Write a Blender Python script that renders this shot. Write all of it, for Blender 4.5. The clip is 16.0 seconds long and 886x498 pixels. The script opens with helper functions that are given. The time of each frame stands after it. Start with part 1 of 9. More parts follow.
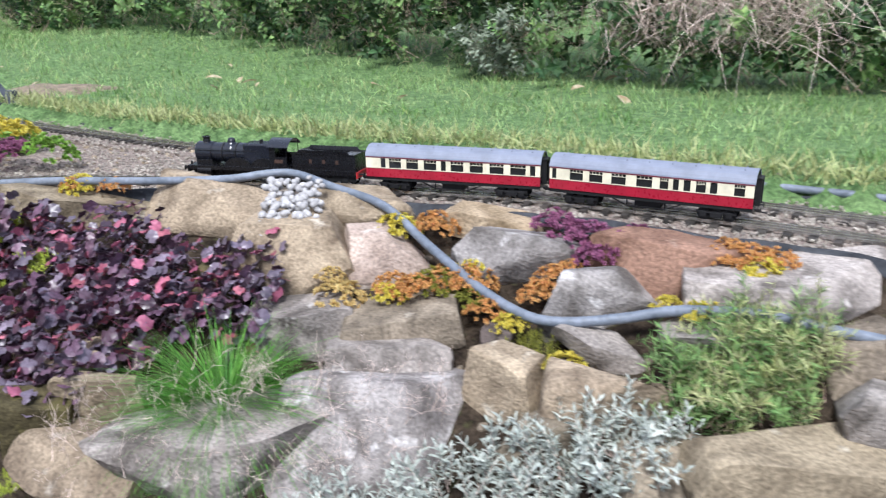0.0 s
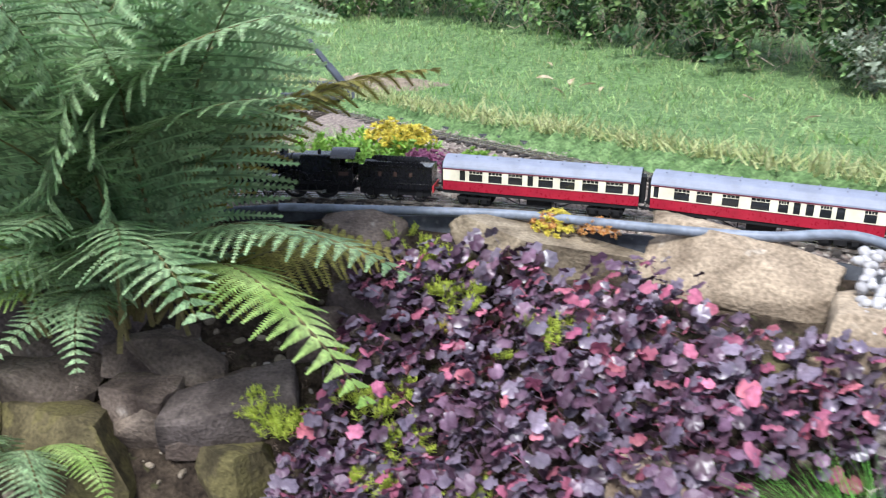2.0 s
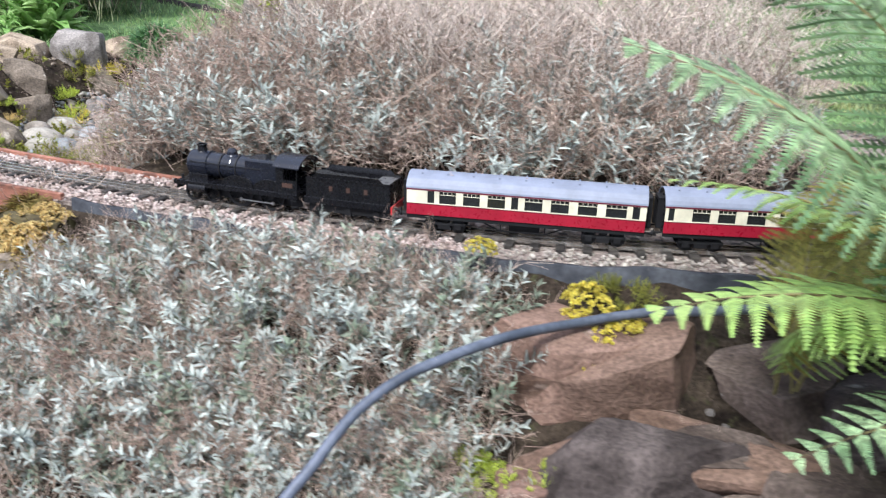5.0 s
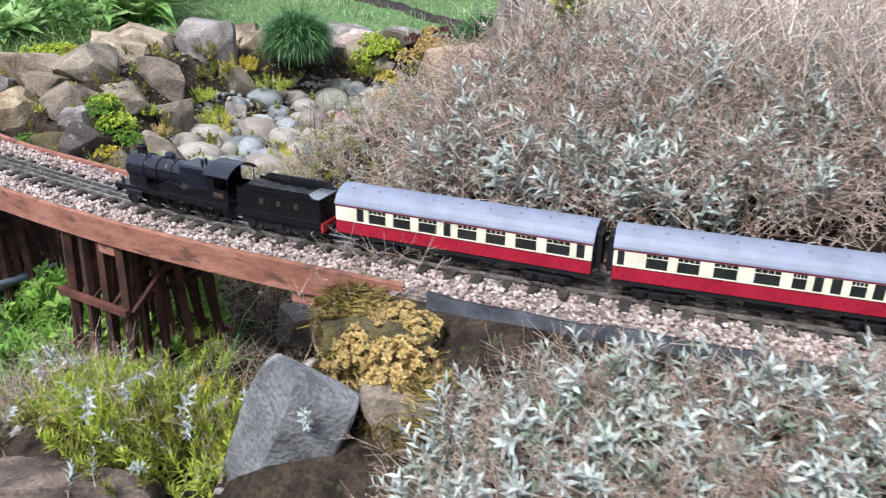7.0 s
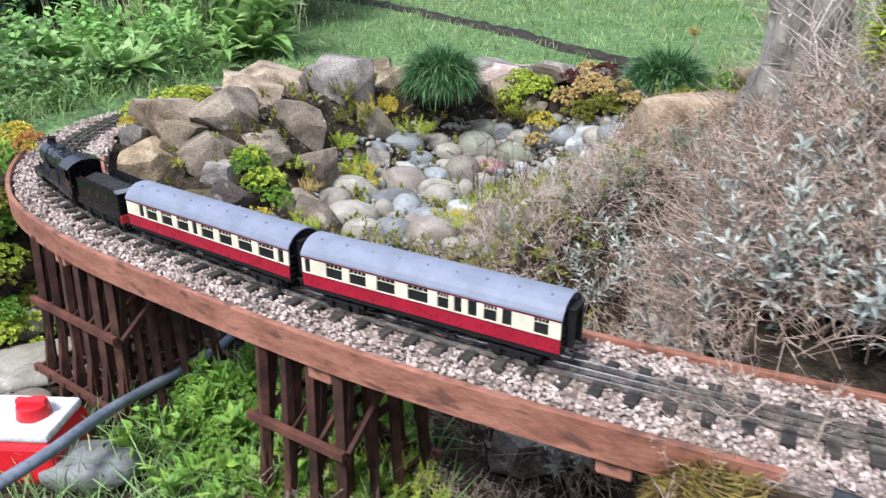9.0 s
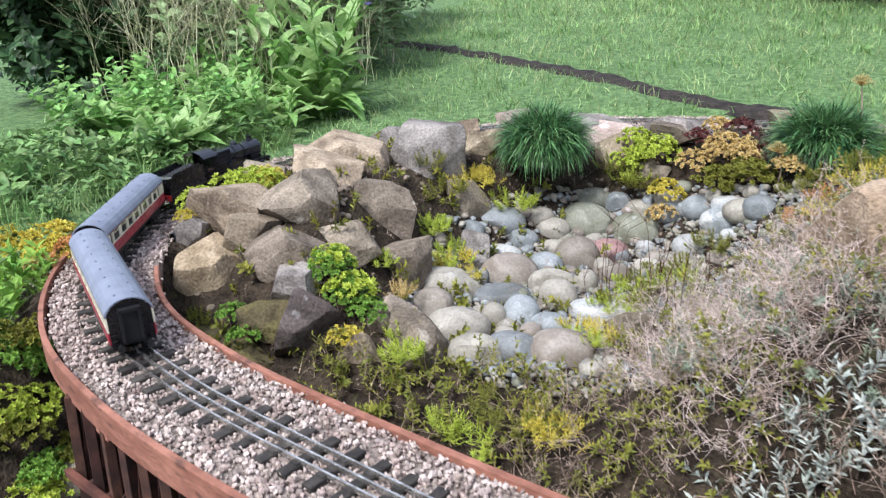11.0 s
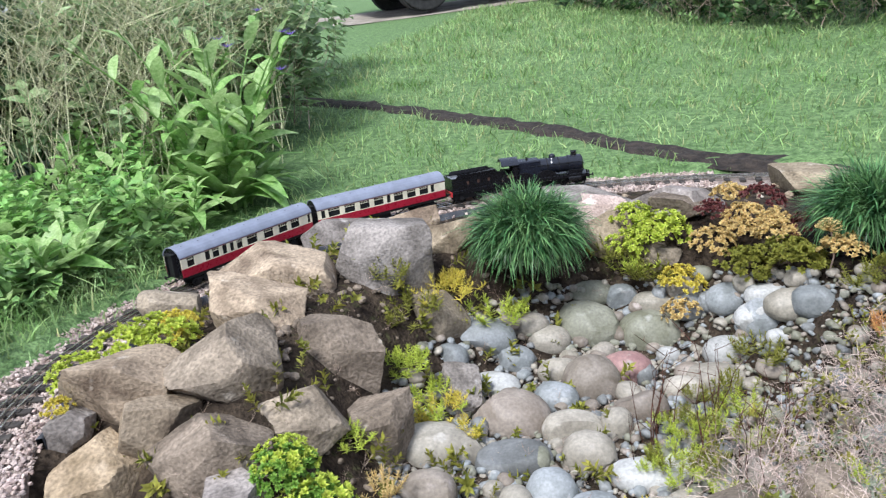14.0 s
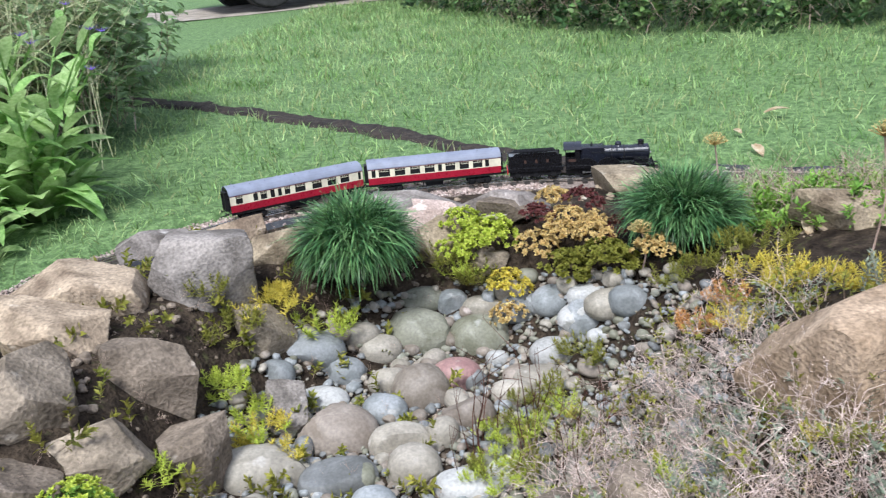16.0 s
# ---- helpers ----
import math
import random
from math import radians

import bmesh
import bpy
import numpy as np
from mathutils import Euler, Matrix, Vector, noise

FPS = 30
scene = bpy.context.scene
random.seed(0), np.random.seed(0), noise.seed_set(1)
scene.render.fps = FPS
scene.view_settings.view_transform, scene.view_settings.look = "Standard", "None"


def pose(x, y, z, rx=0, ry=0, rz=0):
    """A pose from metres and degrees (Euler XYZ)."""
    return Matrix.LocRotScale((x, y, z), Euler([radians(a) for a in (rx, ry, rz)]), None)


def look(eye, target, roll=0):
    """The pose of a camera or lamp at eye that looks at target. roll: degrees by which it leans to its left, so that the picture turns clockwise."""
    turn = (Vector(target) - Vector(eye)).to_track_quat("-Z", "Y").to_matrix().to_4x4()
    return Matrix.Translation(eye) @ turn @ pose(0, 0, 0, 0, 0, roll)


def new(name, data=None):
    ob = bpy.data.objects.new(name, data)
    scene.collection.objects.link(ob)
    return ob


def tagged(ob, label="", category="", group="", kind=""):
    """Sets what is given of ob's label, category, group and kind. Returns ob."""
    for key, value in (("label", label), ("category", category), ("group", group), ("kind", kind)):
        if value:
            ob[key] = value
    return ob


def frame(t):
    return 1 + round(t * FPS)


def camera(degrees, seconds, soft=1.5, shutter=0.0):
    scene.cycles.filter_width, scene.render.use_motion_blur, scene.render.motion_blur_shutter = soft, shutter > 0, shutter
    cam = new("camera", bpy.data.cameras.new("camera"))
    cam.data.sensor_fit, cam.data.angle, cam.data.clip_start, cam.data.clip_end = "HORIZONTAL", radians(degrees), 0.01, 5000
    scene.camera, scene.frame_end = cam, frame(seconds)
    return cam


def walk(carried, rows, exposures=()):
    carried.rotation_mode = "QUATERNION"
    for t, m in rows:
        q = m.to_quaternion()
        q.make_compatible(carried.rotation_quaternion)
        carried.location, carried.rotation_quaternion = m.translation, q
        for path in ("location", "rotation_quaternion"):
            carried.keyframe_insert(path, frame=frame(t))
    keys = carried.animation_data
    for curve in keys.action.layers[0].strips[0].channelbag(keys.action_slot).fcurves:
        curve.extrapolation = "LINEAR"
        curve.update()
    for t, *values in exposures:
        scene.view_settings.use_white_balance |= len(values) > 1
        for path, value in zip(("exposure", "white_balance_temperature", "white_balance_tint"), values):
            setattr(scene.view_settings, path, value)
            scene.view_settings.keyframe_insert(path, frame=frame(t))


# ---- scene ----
import itertools

cam = camera(59.8, 16.0, soft=1.25, shutter=0.3)
PATH = [
    (0, (0.0, 0.0, 0.38), (-0.01, 1.904, -0.234), -1.0),
    (0.5, (-0.164, 0.092, 0.381), (-0.296, 1.994, -0.223), -0.8),
    (1, (-0.371, 0.152, 0.395), (-0.614, 2.043, -0.207), -0.3),
    (1.5, (-0.525, 0.218, 0.389), (-0.891, 2.085, -0.229), 0.0),
    (2, (-0.673, 0.324, 0.394), (-1.125, 2.168, -0.237), 0.5),
    (2.5, (-0.845, 0.369, 0.389), (-1.369, 2.187, -0.261), 0.9),
    (3, (-1.054, 0.346, 0.395), (-1.628, 2.143, -0.269), 1.3),
    (3.5, (-1.227, 0.367, 0.38), (-1.849, 2.14, -0.304), 1.4),
    (4, (-1.434, 0.433, 0.395), (-2.076, 2.195, -0.3), 1.7),
    (4.5, (-1.659, 0.422, 0.398), (-2.298, 2.185, -0.298), 1.8),
    (5, (-1.868, 0.381, 0.41), (-2.507, 2.143, -0.289), 1.6),
    (7.3, (-2.665, 0.562, 0.456), (-3.281, 2.288, -0.345), 0.9),
    (7.5, (-2.696, 0.578, 0.453), (-3.329, 2.298, -0.347), 0.8),
    (8, (-2.791, 0.646, 0.461), (-3.474, 2.351, -0.33), 0.5),
    (8.5, (-2.892, 0.693, 0.463), (-3.609, 2.388, -0.318), 0.3),
    (9, (-3.024, 0.72, 0.472), (-3.767, 2.414, -0.29), -0.0),
    (9.5, (-3.111, 0.763, 0.479), (-3.902, 2.446, -0.256), -0.6),
    (10, (-3.168, 0.846, 0.487), (-3.993, 2.519, -0.234), -1.1),
    (12.5, (-3.548, 1.243, 0.519), (-4.399, 2.939, -0.11), -5.3),
    (13, (-3.591, 1.314, 0.53), (-4.395, 3.037, -0.091), -5.9),
    (13.5, (-3.613, 1.37, 0.537), (-4.351, 3.124, -0.078), -6.0),
    (14, (-3.617, 1.402, 0.541), (-4.281, 3.184, -0.078), -5.8),
    (14.5, (-3.613, 1.428, 0.539), (-4.2, 3.233, -0.092), -5.3),
    (15, (-3.599, 1.44, 0.544), (-4.106, 3.266, -0.098), -4.8),
    (15.5, (-3.579, 1.45, 0.546), (-3.999, 3.296, -0.101), -4.4),
    (16, (-3.559, 1.458, 0.544), (-3.876, 3.322, -0.109), -4.1),
]
EXPOSURES = [(0, 0.76), (1.0, 0.86), (2.5, 1.02), (3.5, 1.08), (5, 0.98), (7.5, 0.8), (10, 0.82), (13, 0.8), (16, 0.75)]
walk(cam, [(t, look(eye, target, roll)) for t, eye, target, roll in PATH], EXPOSURES)


# ---------------------------------------------------------------- light
world = bpy.data.worlds.new("overcast_sky")
scene.world = world
world.use_nodes = True
wn, wl = world.node_tree.nodes, world.node_tree.links
sky = wn.new("ShaderNodeTexSky")
sky.sky_type, sky.sun_disc = "NISHITA", False
SUN_UP, SUN_TURN = radians(58), radians(-150)
sky.sun_elevation, sky.sun_rotation = SUN_UP, SUN_TURN
sky.air_density, sky.dust_density, sky.ozone_density = 1.0, 4.0, 0.6
grey = wn.new("ShaderNodeMix")
grey.data_type = "RGBA"
grey.inputs[0].default_value = 0.72
grey.inputs[7].default_value = (6.95, 8.0, 10.7, 1)
wl.new(sky.outputs[0], grey.inputs[6])
wl.new(grey.outputs[2], wn["Background"].inputs[0])
wn["Background"].inputs[1].default_value = 0.088
sun = new("sun", bpy.data.lights.new("sun", "SUN"))
sun.data.energy, sun.data.angle, sun.data.color = 3.3, radians(15), (0.93, 0.955, 1.0)
sun.matrix_world = look((math.sin(-SUN_TURN) * -5, -5, 9), (-1.5, 1.5, 0))


# ---------------------------------------------------------------- materials
def mat(name, a, b, scale=20.0, rough=0.8, bump=0.3, metal=0.0, c=None, fine=6.0, vary=0.0, island=0.0, detail=6.0,
        distort=0.0, relief=0.004, spec=0.4, sub=0.0, stretch=None, patch=0.45, grain=0.21, band=0.15):
    """A procedural material: two colours mixed by coarse noise, a third in patches, fine grain and relief."""
    m = bpy.data.materials.new(name)
    m.use_nodes = True
    n, l = m.node_tree.nodes, m.node_tree.links
    bsdf = n["Principled BSDF"]
    co = n.new("ShaderNodeTexCoord")
    src = co.outputs["Object"]
    if stretch:
        mp = n.new("ShaderNodeMapping")
        mp.inputs["Scale"].default_value = stretch
        l.new(src, mp.inputs[0])
        src = mp.outputs[0]
    rnd = None
    if vary:
        info = n.new("ShaderNodeObjectInfo")
        rnd = info.outputs["Random"]
        add = n.new("ShaderNodeVectorMath")
        add.operation = "ADD"
        mul = n.new("ShaderNodeMath")
        mul.operation = "MULTIPLY"
        mul.inputs[1].default_value = 37.0
        l.new(rnd, mul.inputs[0])
        l.new(src, add.inputs[0])
        l.new(mul.outputs[0], add.inputs[1])
        src = add.outputs[0]
    if island:
        geo = n.new("ShaderNodeNewGeometry")
        rnd = geo.outputs["Random Per Island"]
    t1 = n.new("ShaderNodeTexNoise")
    t1.inputs["Scale"].default_value, t1.inputs["Detail"].default_value, t1.inputs["Distortion"].default_value = scale, detail, distort
    t2 = n.new("ShaderNodeTexNoise")
    t2.inputs["Scale"].default_value, t2.inputs["Detail"].default_value = scale * fine, 4.0
    l.new(src, t1.inputs["Vector"])
    l.new(src, t2.inputs["Vector"])
    r1 = n.new("ShaderNodeValToRGB")
    r1.color_ramp.elements[0].position, r1.color_ramp.elements[1].position = 0.5 - band, 0.5 + band
    r1.color_ramp.elements[0].color, r1.color_ramp.elements[1].color = (*a, 1), (*b, 1)
    l.new(t1.outputs[0], r1.inputs[0])
    col = r1.outputs[0]
    if c:
        t3 = n.new("ShaderNodeTexNoise")
        t3.inputs["Scale"].default_value, t3.inputs["Detail"].default_value = scale * 1.7, 8.0
        sh = n.new("ShaderNodeVectorMath")
        sh.operation = "ADD"
        sh.inputs[1].default_value = (3.1, 7.7, 1.3)
        l.new(src, sh.inputs[0])
        l.new(sh.outputs[0], t3.inputs["Vector"])
        r3 = n.new("ShaderNodeValToRGB")
        r3.color_ramp.elements[0].position, r3.color_ramp.elements[1].position = 1 - patch, min(1.0, 1.08 - patch)
        l.new(t3.outputs[0], r3.inputs[0])
        mx = n.new("ShaderNodeMix")
        mx.data_type = "RGBA"
        l.new(r3.outputs[0], mx.inputs[0])
        l.new(col, mx.inputs[6])
        mx.inputs[7].default_value = (*c, 1)
        col = mx.outputs[2]
    g = n.new("ShaderNodeHueSaturation")
    v = n.new("ShaderNodeMapRange")
    v.inputs["From Min"].default_value, v.inputs["From Max"].default_value = 0.3, 0.7
    v.inputs["To Min"].default_value, v.inputs["To Max"].default_value = 1 - grain, 1 + grain
    l.new(t2.outputs[0], v.inputs[0])
    value = v.outputs[0]
    if rnd is not None:
        k = vary or island
        q = n.new("ShaderNodeMapRange")
        q.inputs["To Min"].default_value, q.inputs["To Max"].default_value = 1 - k, 1 + k
        l.new(rnd, q.inputs[0])
        w = n.new("ShaderNodeMath")
        w.operation = "MULTIPLY"
        l.new(value, w.inputs[0])
        l.new(q.outputs[0], w.inputs[1])
        value = w.outputs[0]
        hq = n.new("ShaderNodeMapRange")
        hq.inputs["To Min"].default_value, hq.inputs["To Max"].default_value = 0.5 - 0.035 * k, 0.5 + 0.035 * k
        fr = n.new("ShaderNodeMath")
        fr.operation = "FRACT"
        f7 = n.new("ShaderNodeMath")
        f7.operation = "MULTIPLY"
        f7.inputs[1].default_value = 7.31
        l.new(rnd, f7.inputs[0])
        l.new(f7.outputs[0], fr.inputs[0])
        l.new(fr.outputs[0], hq.inputs[0])
        l.new(hq.outputs[0], g.inputs["Hue"])
    l.new(value, g.inputs["Value"])
    l.new(col, g.inputs["Color"])
    l.new(g.outputs[0], bsdf.inputs["Base Color"])
    rr = n.new("ShaderNodeMapRange")
    rr.inputs["To Min"].default_value, rr.inputs["To Max"].default_value = max(0.04, rough - 0.12), min(1.0, rough + 0.12)
    l.new(t2.outputs[0], rr.inputs[0])
    l.new(rr.outputs[0], bsdf.inputs["Roughness"])
    bsdf.inputs["Metallic"].default_value = metal
    bsdf.inputs["Specular IOR Level"].default_value = spec
    if sub:
        bsdf.inputs["Transmission Weight"].default_value = 0.0
        bsdf.inputs["Subsurface Weight"].default_value = sub
        bsdf.inputs["Subsurface Radius"].default_value = (0.004, 0.006, 0.002)
    if bump:
        s = n.new("ShaderNodeMath")
        s.operation = "MULTIPLY_ADD"
        s.inputs[1].default_value = 0.35
        l.new(t2.outputs[0], s.inputs[0])
        l.new(t1.outputs[0], s.inputs[2])
        bp = n.new("ShaderNodeBump")
        bp.inputs["Strength"].default_value, bp.inputs["Distance"].default_value = bump, relief
        l.new(s.outputs[0], bp.inputs["Height"])
        l.new(bp.outputs[0], bsdf.inputs["Normal"])
    return m


def paint(name, a, rough=0.4, metal=0.0, spec=0.5):
    return mat(name, tuple(0.86 * v for v in a), tuple(min(1, 1.1 * v) for v in a), scale=35, rough=rough, bump=0.02, metal=metal, spec=spec, relief=0.001, grain=0.04)


M_SOIL = mat("dark_soil", (0.018, 0.013, 0.01), (0.06, 0.045, 0.032), 28, 0.95, 1.0, relief=0.02, c=(0.05, 0.048, 0.024), patch=0.4, grain=0.45, spec=0.1)
M_LAWN = mat("lawn_soil", (0.05, 0.105, 0.03), (0.14, 0.23, 0.085), 38, 0.95, 1.0, fine=4, relief=0.012, grain=0.4)
M_FELT = mat("grey_roofing_felt", (0.022, 0.024, 0.029), (0.06, 0.064, 0.072), 25, 0.85, 0.5, c=(0.11, 0.11, 0.11), patch=0.36, spec=0.2)
M_BALLAST = mat("pink_chippings", (0.28, 0.21, 0.18), (0.49, 0.41, 0.37), 40, 0.85, 0.6, island=0.42, spec=0.2)
M_ASH = mat("grey_ash_ballast", (0.2, 0.175, 0.15), (0.4, 0.36, 0.31), 40, 0.9, 0.6, island=0.4)
M_BED = mat("ballast_bed", (0.15, 0.115, 0.1), (0.36, 0.3, 0.26), 120, 0.95, 1.0, relief=0.01, fine=3, spec=0.15)
M_RAIL = mat("tarnished_steel_rail", (0.34, 0.31, 0.28), (0.66, 0.63, 0.58), 60, 0.22, 0.1, metal=0.85)
M_SLEEPER = mat("black_sleeper", (0.018, 0.015, 0.013), (0.055, 0.047, 0.04), 60, 0.8, 0.5, vary=0.4)
M_RUST = mat("red_brown_stained_timber", (0.2, 0.078, 0.05), (0.32, 0.14, 0.095), 14, 0.75, 0.5, c=(0.11, 0.05, 0.035), patch=0.42, stretch=(1, 1, 3))
M_TRESTLE = mat("dark_red_stained_timber", (0.028, 0.012, 0.009), (0.085, 0.032, 0.021), 30, 0.8, 0.5, vary=0.3)
M_CONCRETE = mat("mossy_concrete", (0.22, 0.2, 0.15), (0.4, 0.37, 0.3), 18, 0.95, 0.7, c=(0.16, 0.15, 0.06), patch=0.45)


# ---------------------------------------------------------------- mesh helpers
def mesh_of(name, verts, faces, material, smooth=False, slots=None):
    me = bpy.data.meshes.new(name)
    me.from_pydata([tuple(v) for v in verts], [], [tuple(f) for f in faces])
    for m in (material if isinstance(material, (list, tuple)) else [material]):
        me.materials.append(m)
    if smooth:
        me.polygons.foreach_set("use_smooth", [True] * len(me.polygons))
    if slots is not None:
        me.polygons.foreach_set("material_index", slots)
    me.update()
    return me


def thing(name, label, category, group="", kind="", at=None):
    ob = new(name)
    ob.empty_display_size = 0.05
    if at is not None:
        ob.matrix_world = at
    return tagged(ob, label, category, group, kind)


def part(name, bm, material, parent=None, label="", smooth=False):
    """Links a bmesh, or a mesh, as one object under parent."""
    if isinstance(bm, bmesh.types.BMesh):
        me = bpy.data.meshes.new(name)
        bm.to_mesh(me)
        bm.free()
        for m in (material if isinstance(material, (list, tuple)) else [material]):
            me.materials.append(m)
        if smooth:
            me.polygons.foreach_set("use_smooth", [True] * len(me.polygons))
    else:
        me = bm
    ob = new(name, me)
    if parent is not None:
        ob.parent = parent
    if label:
        ob["label"] = label
    return ob


def box(bm, x0, y0, z0, x1, y1, z1, bevel=0.0, turn=None):
    r = bmesh.ops.create_cube(bm, size=1)
    m = Matrix.Translation(((x0 + x1) / 2, (y0 + y1) / 2, (z0 + z1) / 2)) @ Matrix.Diagonal((x1 - x0, y1 - y0, z1 - z0, 1))
    bmesh.ops.transform(bm, matrix=(turn or Matrix()) @ m, verts=r["verts"])
    if bevel:
        edges = list({e for v in r["verts"] for e in v.link_edges})
        bmesh.ops.bevel(bm, geom=edges, offset=bevel, segments=2, affect="EDGES", profile=0.5)
    return bm


def bar(bm, p, q, w, h=None, bevel=0.0):
    """A square bar from p to q."""
    p, q = Vector(p), Vector(q)
    d = q - p
    m = Matrix.Translation((p + q) / 2) @ d.to_track_quat("Z", "Y").to_matrix().to_4x4()
    return box(bm, -w / 2, -(h or w) / 2, -d.length / 2, w / 2, (h or w) / 2, d.length / 2, bevel, m)


def tube(bm, p, q, r, r2=None, seg=12, caps=True):
    p, q = Vector(p), Vector(q)
    d = q - p
    m = Matrix.Translation((p + q) / 2) @ d.to_track_quat("Z", "Y").to_matrix().to_4x4()
    bmesh.ops.create_cone(bm, cap_ends=caps, segments=seg, radius1=r, radius2=r if r2 is None else r2, depth=d.length, matrix=m)
    return bm


def sweep(points, radius, seg=8, taper=None):
    """Vertices and faces of a round tube along points."""
    pts = [Vector(p) for p in points]
    vs, fs = [], []
    for i, p in enumerate(pts):
        d = (pts[min(i + 1, len(pts) - 1)] - pts[max(i - 1, 0)]).normalized()
        u = d.cross(Vector((0, 0, 1)) if abs(d.z) < 0.95 else Vector((1, 0, 0))).normalized()
        w = u.cross(d)
        r = radius * (taper(i / (len(pts) - 1)) if taper else 1)
        for k in range(seg):
            a = 2 * math.pi * k / seg
            vs.append(p + r * (math.cos(a) * u + math.sin(a) * w))
        if i:
            b = (i - 1) * seg
            fs += [(b + k, b + (k + 1) % seg, b + seg + (k + 1) % seg, b + seg + k) for k in range(seg)]
    fs += [tuple(range(seg)), tuple(range((len(pts) - 1) * seg, len(pts) * seg))[::-1]]
    return vs, fs


def bend(points, step=0.03, loop=False):
    """A Catmull-Rom curve through points, in even steps."""
    pts = [Vector(p) if len(p) == 3 else Vector((*p, 0)) for p in points]
    pts = [2 * pts[0] - pts[1], *pts, 2 * pts[-1] - pts[-2]]
    out = []
    for a, b, c, d in zip(pts, pts[1:], pts[2:], pts[3:]):
        n = 12
        for k in range(n):
            t = k / n
            out.append(0.5 * (2 * b + (c - a) * t + (2 * a - 5 * b + 4 * c - d) * t * t + (3 * b - a - 3 * c + d) * t ** 3))
    out.append(pts[-2])
    even, left = [out[0]], step
    for a, b in zip(out, out[1:]):
        d, go = (b - a).length, 0.0
        while d - go >= left and d > 1e-9:
            go += left
            even.append(a + (b - a) * (go / d))
            left = step
        left -= d - go
    return even


def scatter(name, kinds, places, materials):
    """One mesh of many copies. kinds: (verts, faces, slots or None); places: rows of (kind, 4x4 numpy array)."""
    V, F, S, base = [], [], [], 0
    ready = [(np.array([tuple(v) for v in k[0]]), k[1], k[2] if len(k) > 2 and k[2] is not None else [0] * len(k[1])) for k in kinds]
    for kind, m in places:
        v, f, s = ready[kind]
        V.append(v @ m[:3, :3].T + m[:3, 3])
        F += [tuple(i + base for i in face) for face in f]
        S += s
        base += len(v)
    me = bpy.data.meshes.new(name)
    me.from_pydata(np.concatenate(V).tolist(), [], F)
    for m in (materials if isinstance(materials, (list, tuple)) else [materials]):
        me.materials.append(m)
    me.polygons.foreach_set("material_index", S)
    me.update()
    return me


def spin(rng, x, y, z, size, tilt=0.3, yaw=None, flat=1.0):
    """A numpy pose with a random turn."""
    m = Matrix.Translation((x, y, z)) @ Euler((rng.uniform(-tilt, tilt), rng.uniform(-tilt, tilt), rng.uniform(0, 6.283) if yaw is None else yaw)).to_matrix().to_4x4()
    return np.array(m @ Matrix.Diagonal((size, size, size * flat, 1)))


# ---------------------------------------------------------------- the line's plan and the lie of the land
LINE = bend([(2.6, -0.25), (1.9, 0.30), (1.3, 0.73), (0.70, 1.19), (0.23, 1.47), (-0.11, 1.60), (-0.5, 1.71), (-0.9, 1.765), (-1.3, 1.74)] +
            [(-1.7, 1.635), (-2.1, 1.53), (-2.5, 1.485), (-3.0, 1.488), (-3.403, 1.516), (-3.754, 1.58), (-4.061, 1.655), (-4.324, 1.772), (-4.539, 1.974)] +
            [(-4.666, 2.218), (-4.71, 2.45), (-4.69, 2.68), (-4.60, 2.95), (-4.44, 3.19), (-4.21, 3.415), (-3.97, 3.53), (-3.735, 3.587), (-3.5, 3.61), (-3.2, 3.60)], 0.02)
BACK = bend([(-3.2, 3.60), (-2.8, 3.51), (-2.3, 3.27), (-1.75, 2.9), (-1.39, 2.63), (-1.04, 2.39), (-0.72, 2.18), (-0.2, 1.9), (0.3, 1.62), (0.66, 1.38), (1.2, 0.98), (1.9, 0.5), (2.6, -0.05)], 0.02)
LX = np.array([(p.x, p.y) for p in LINE])
BX = np.array([(p.x, p.y) for p in BACK])
ALL = np.concatenate([LX, BX[1:]])
LT = np.gradient(LX, axis=0)
LT /= np.linalg.norm(LT, axis=1)[:, None]


def near(x, y, line=LX):
    """Index of the nearest place on the line, and the distance (to the right of travel positive)."""
    t = np.gradient(line, axis=0)
    dx, dy = x - line[:, 0], y - line[:, 1]
    i = int(np.argmin(dx * dx + dy * dy))
    side = t[i, 1] * dx[i] - t[i, 0] * dy[i]
    return i, math.copysign(math.hypot(dx[i], dy[i]), side)


def step(a, b, x):
    t = np.clip((x - a) / (b - a), 0, 1)
    return t * t * (3 - 2 * t)


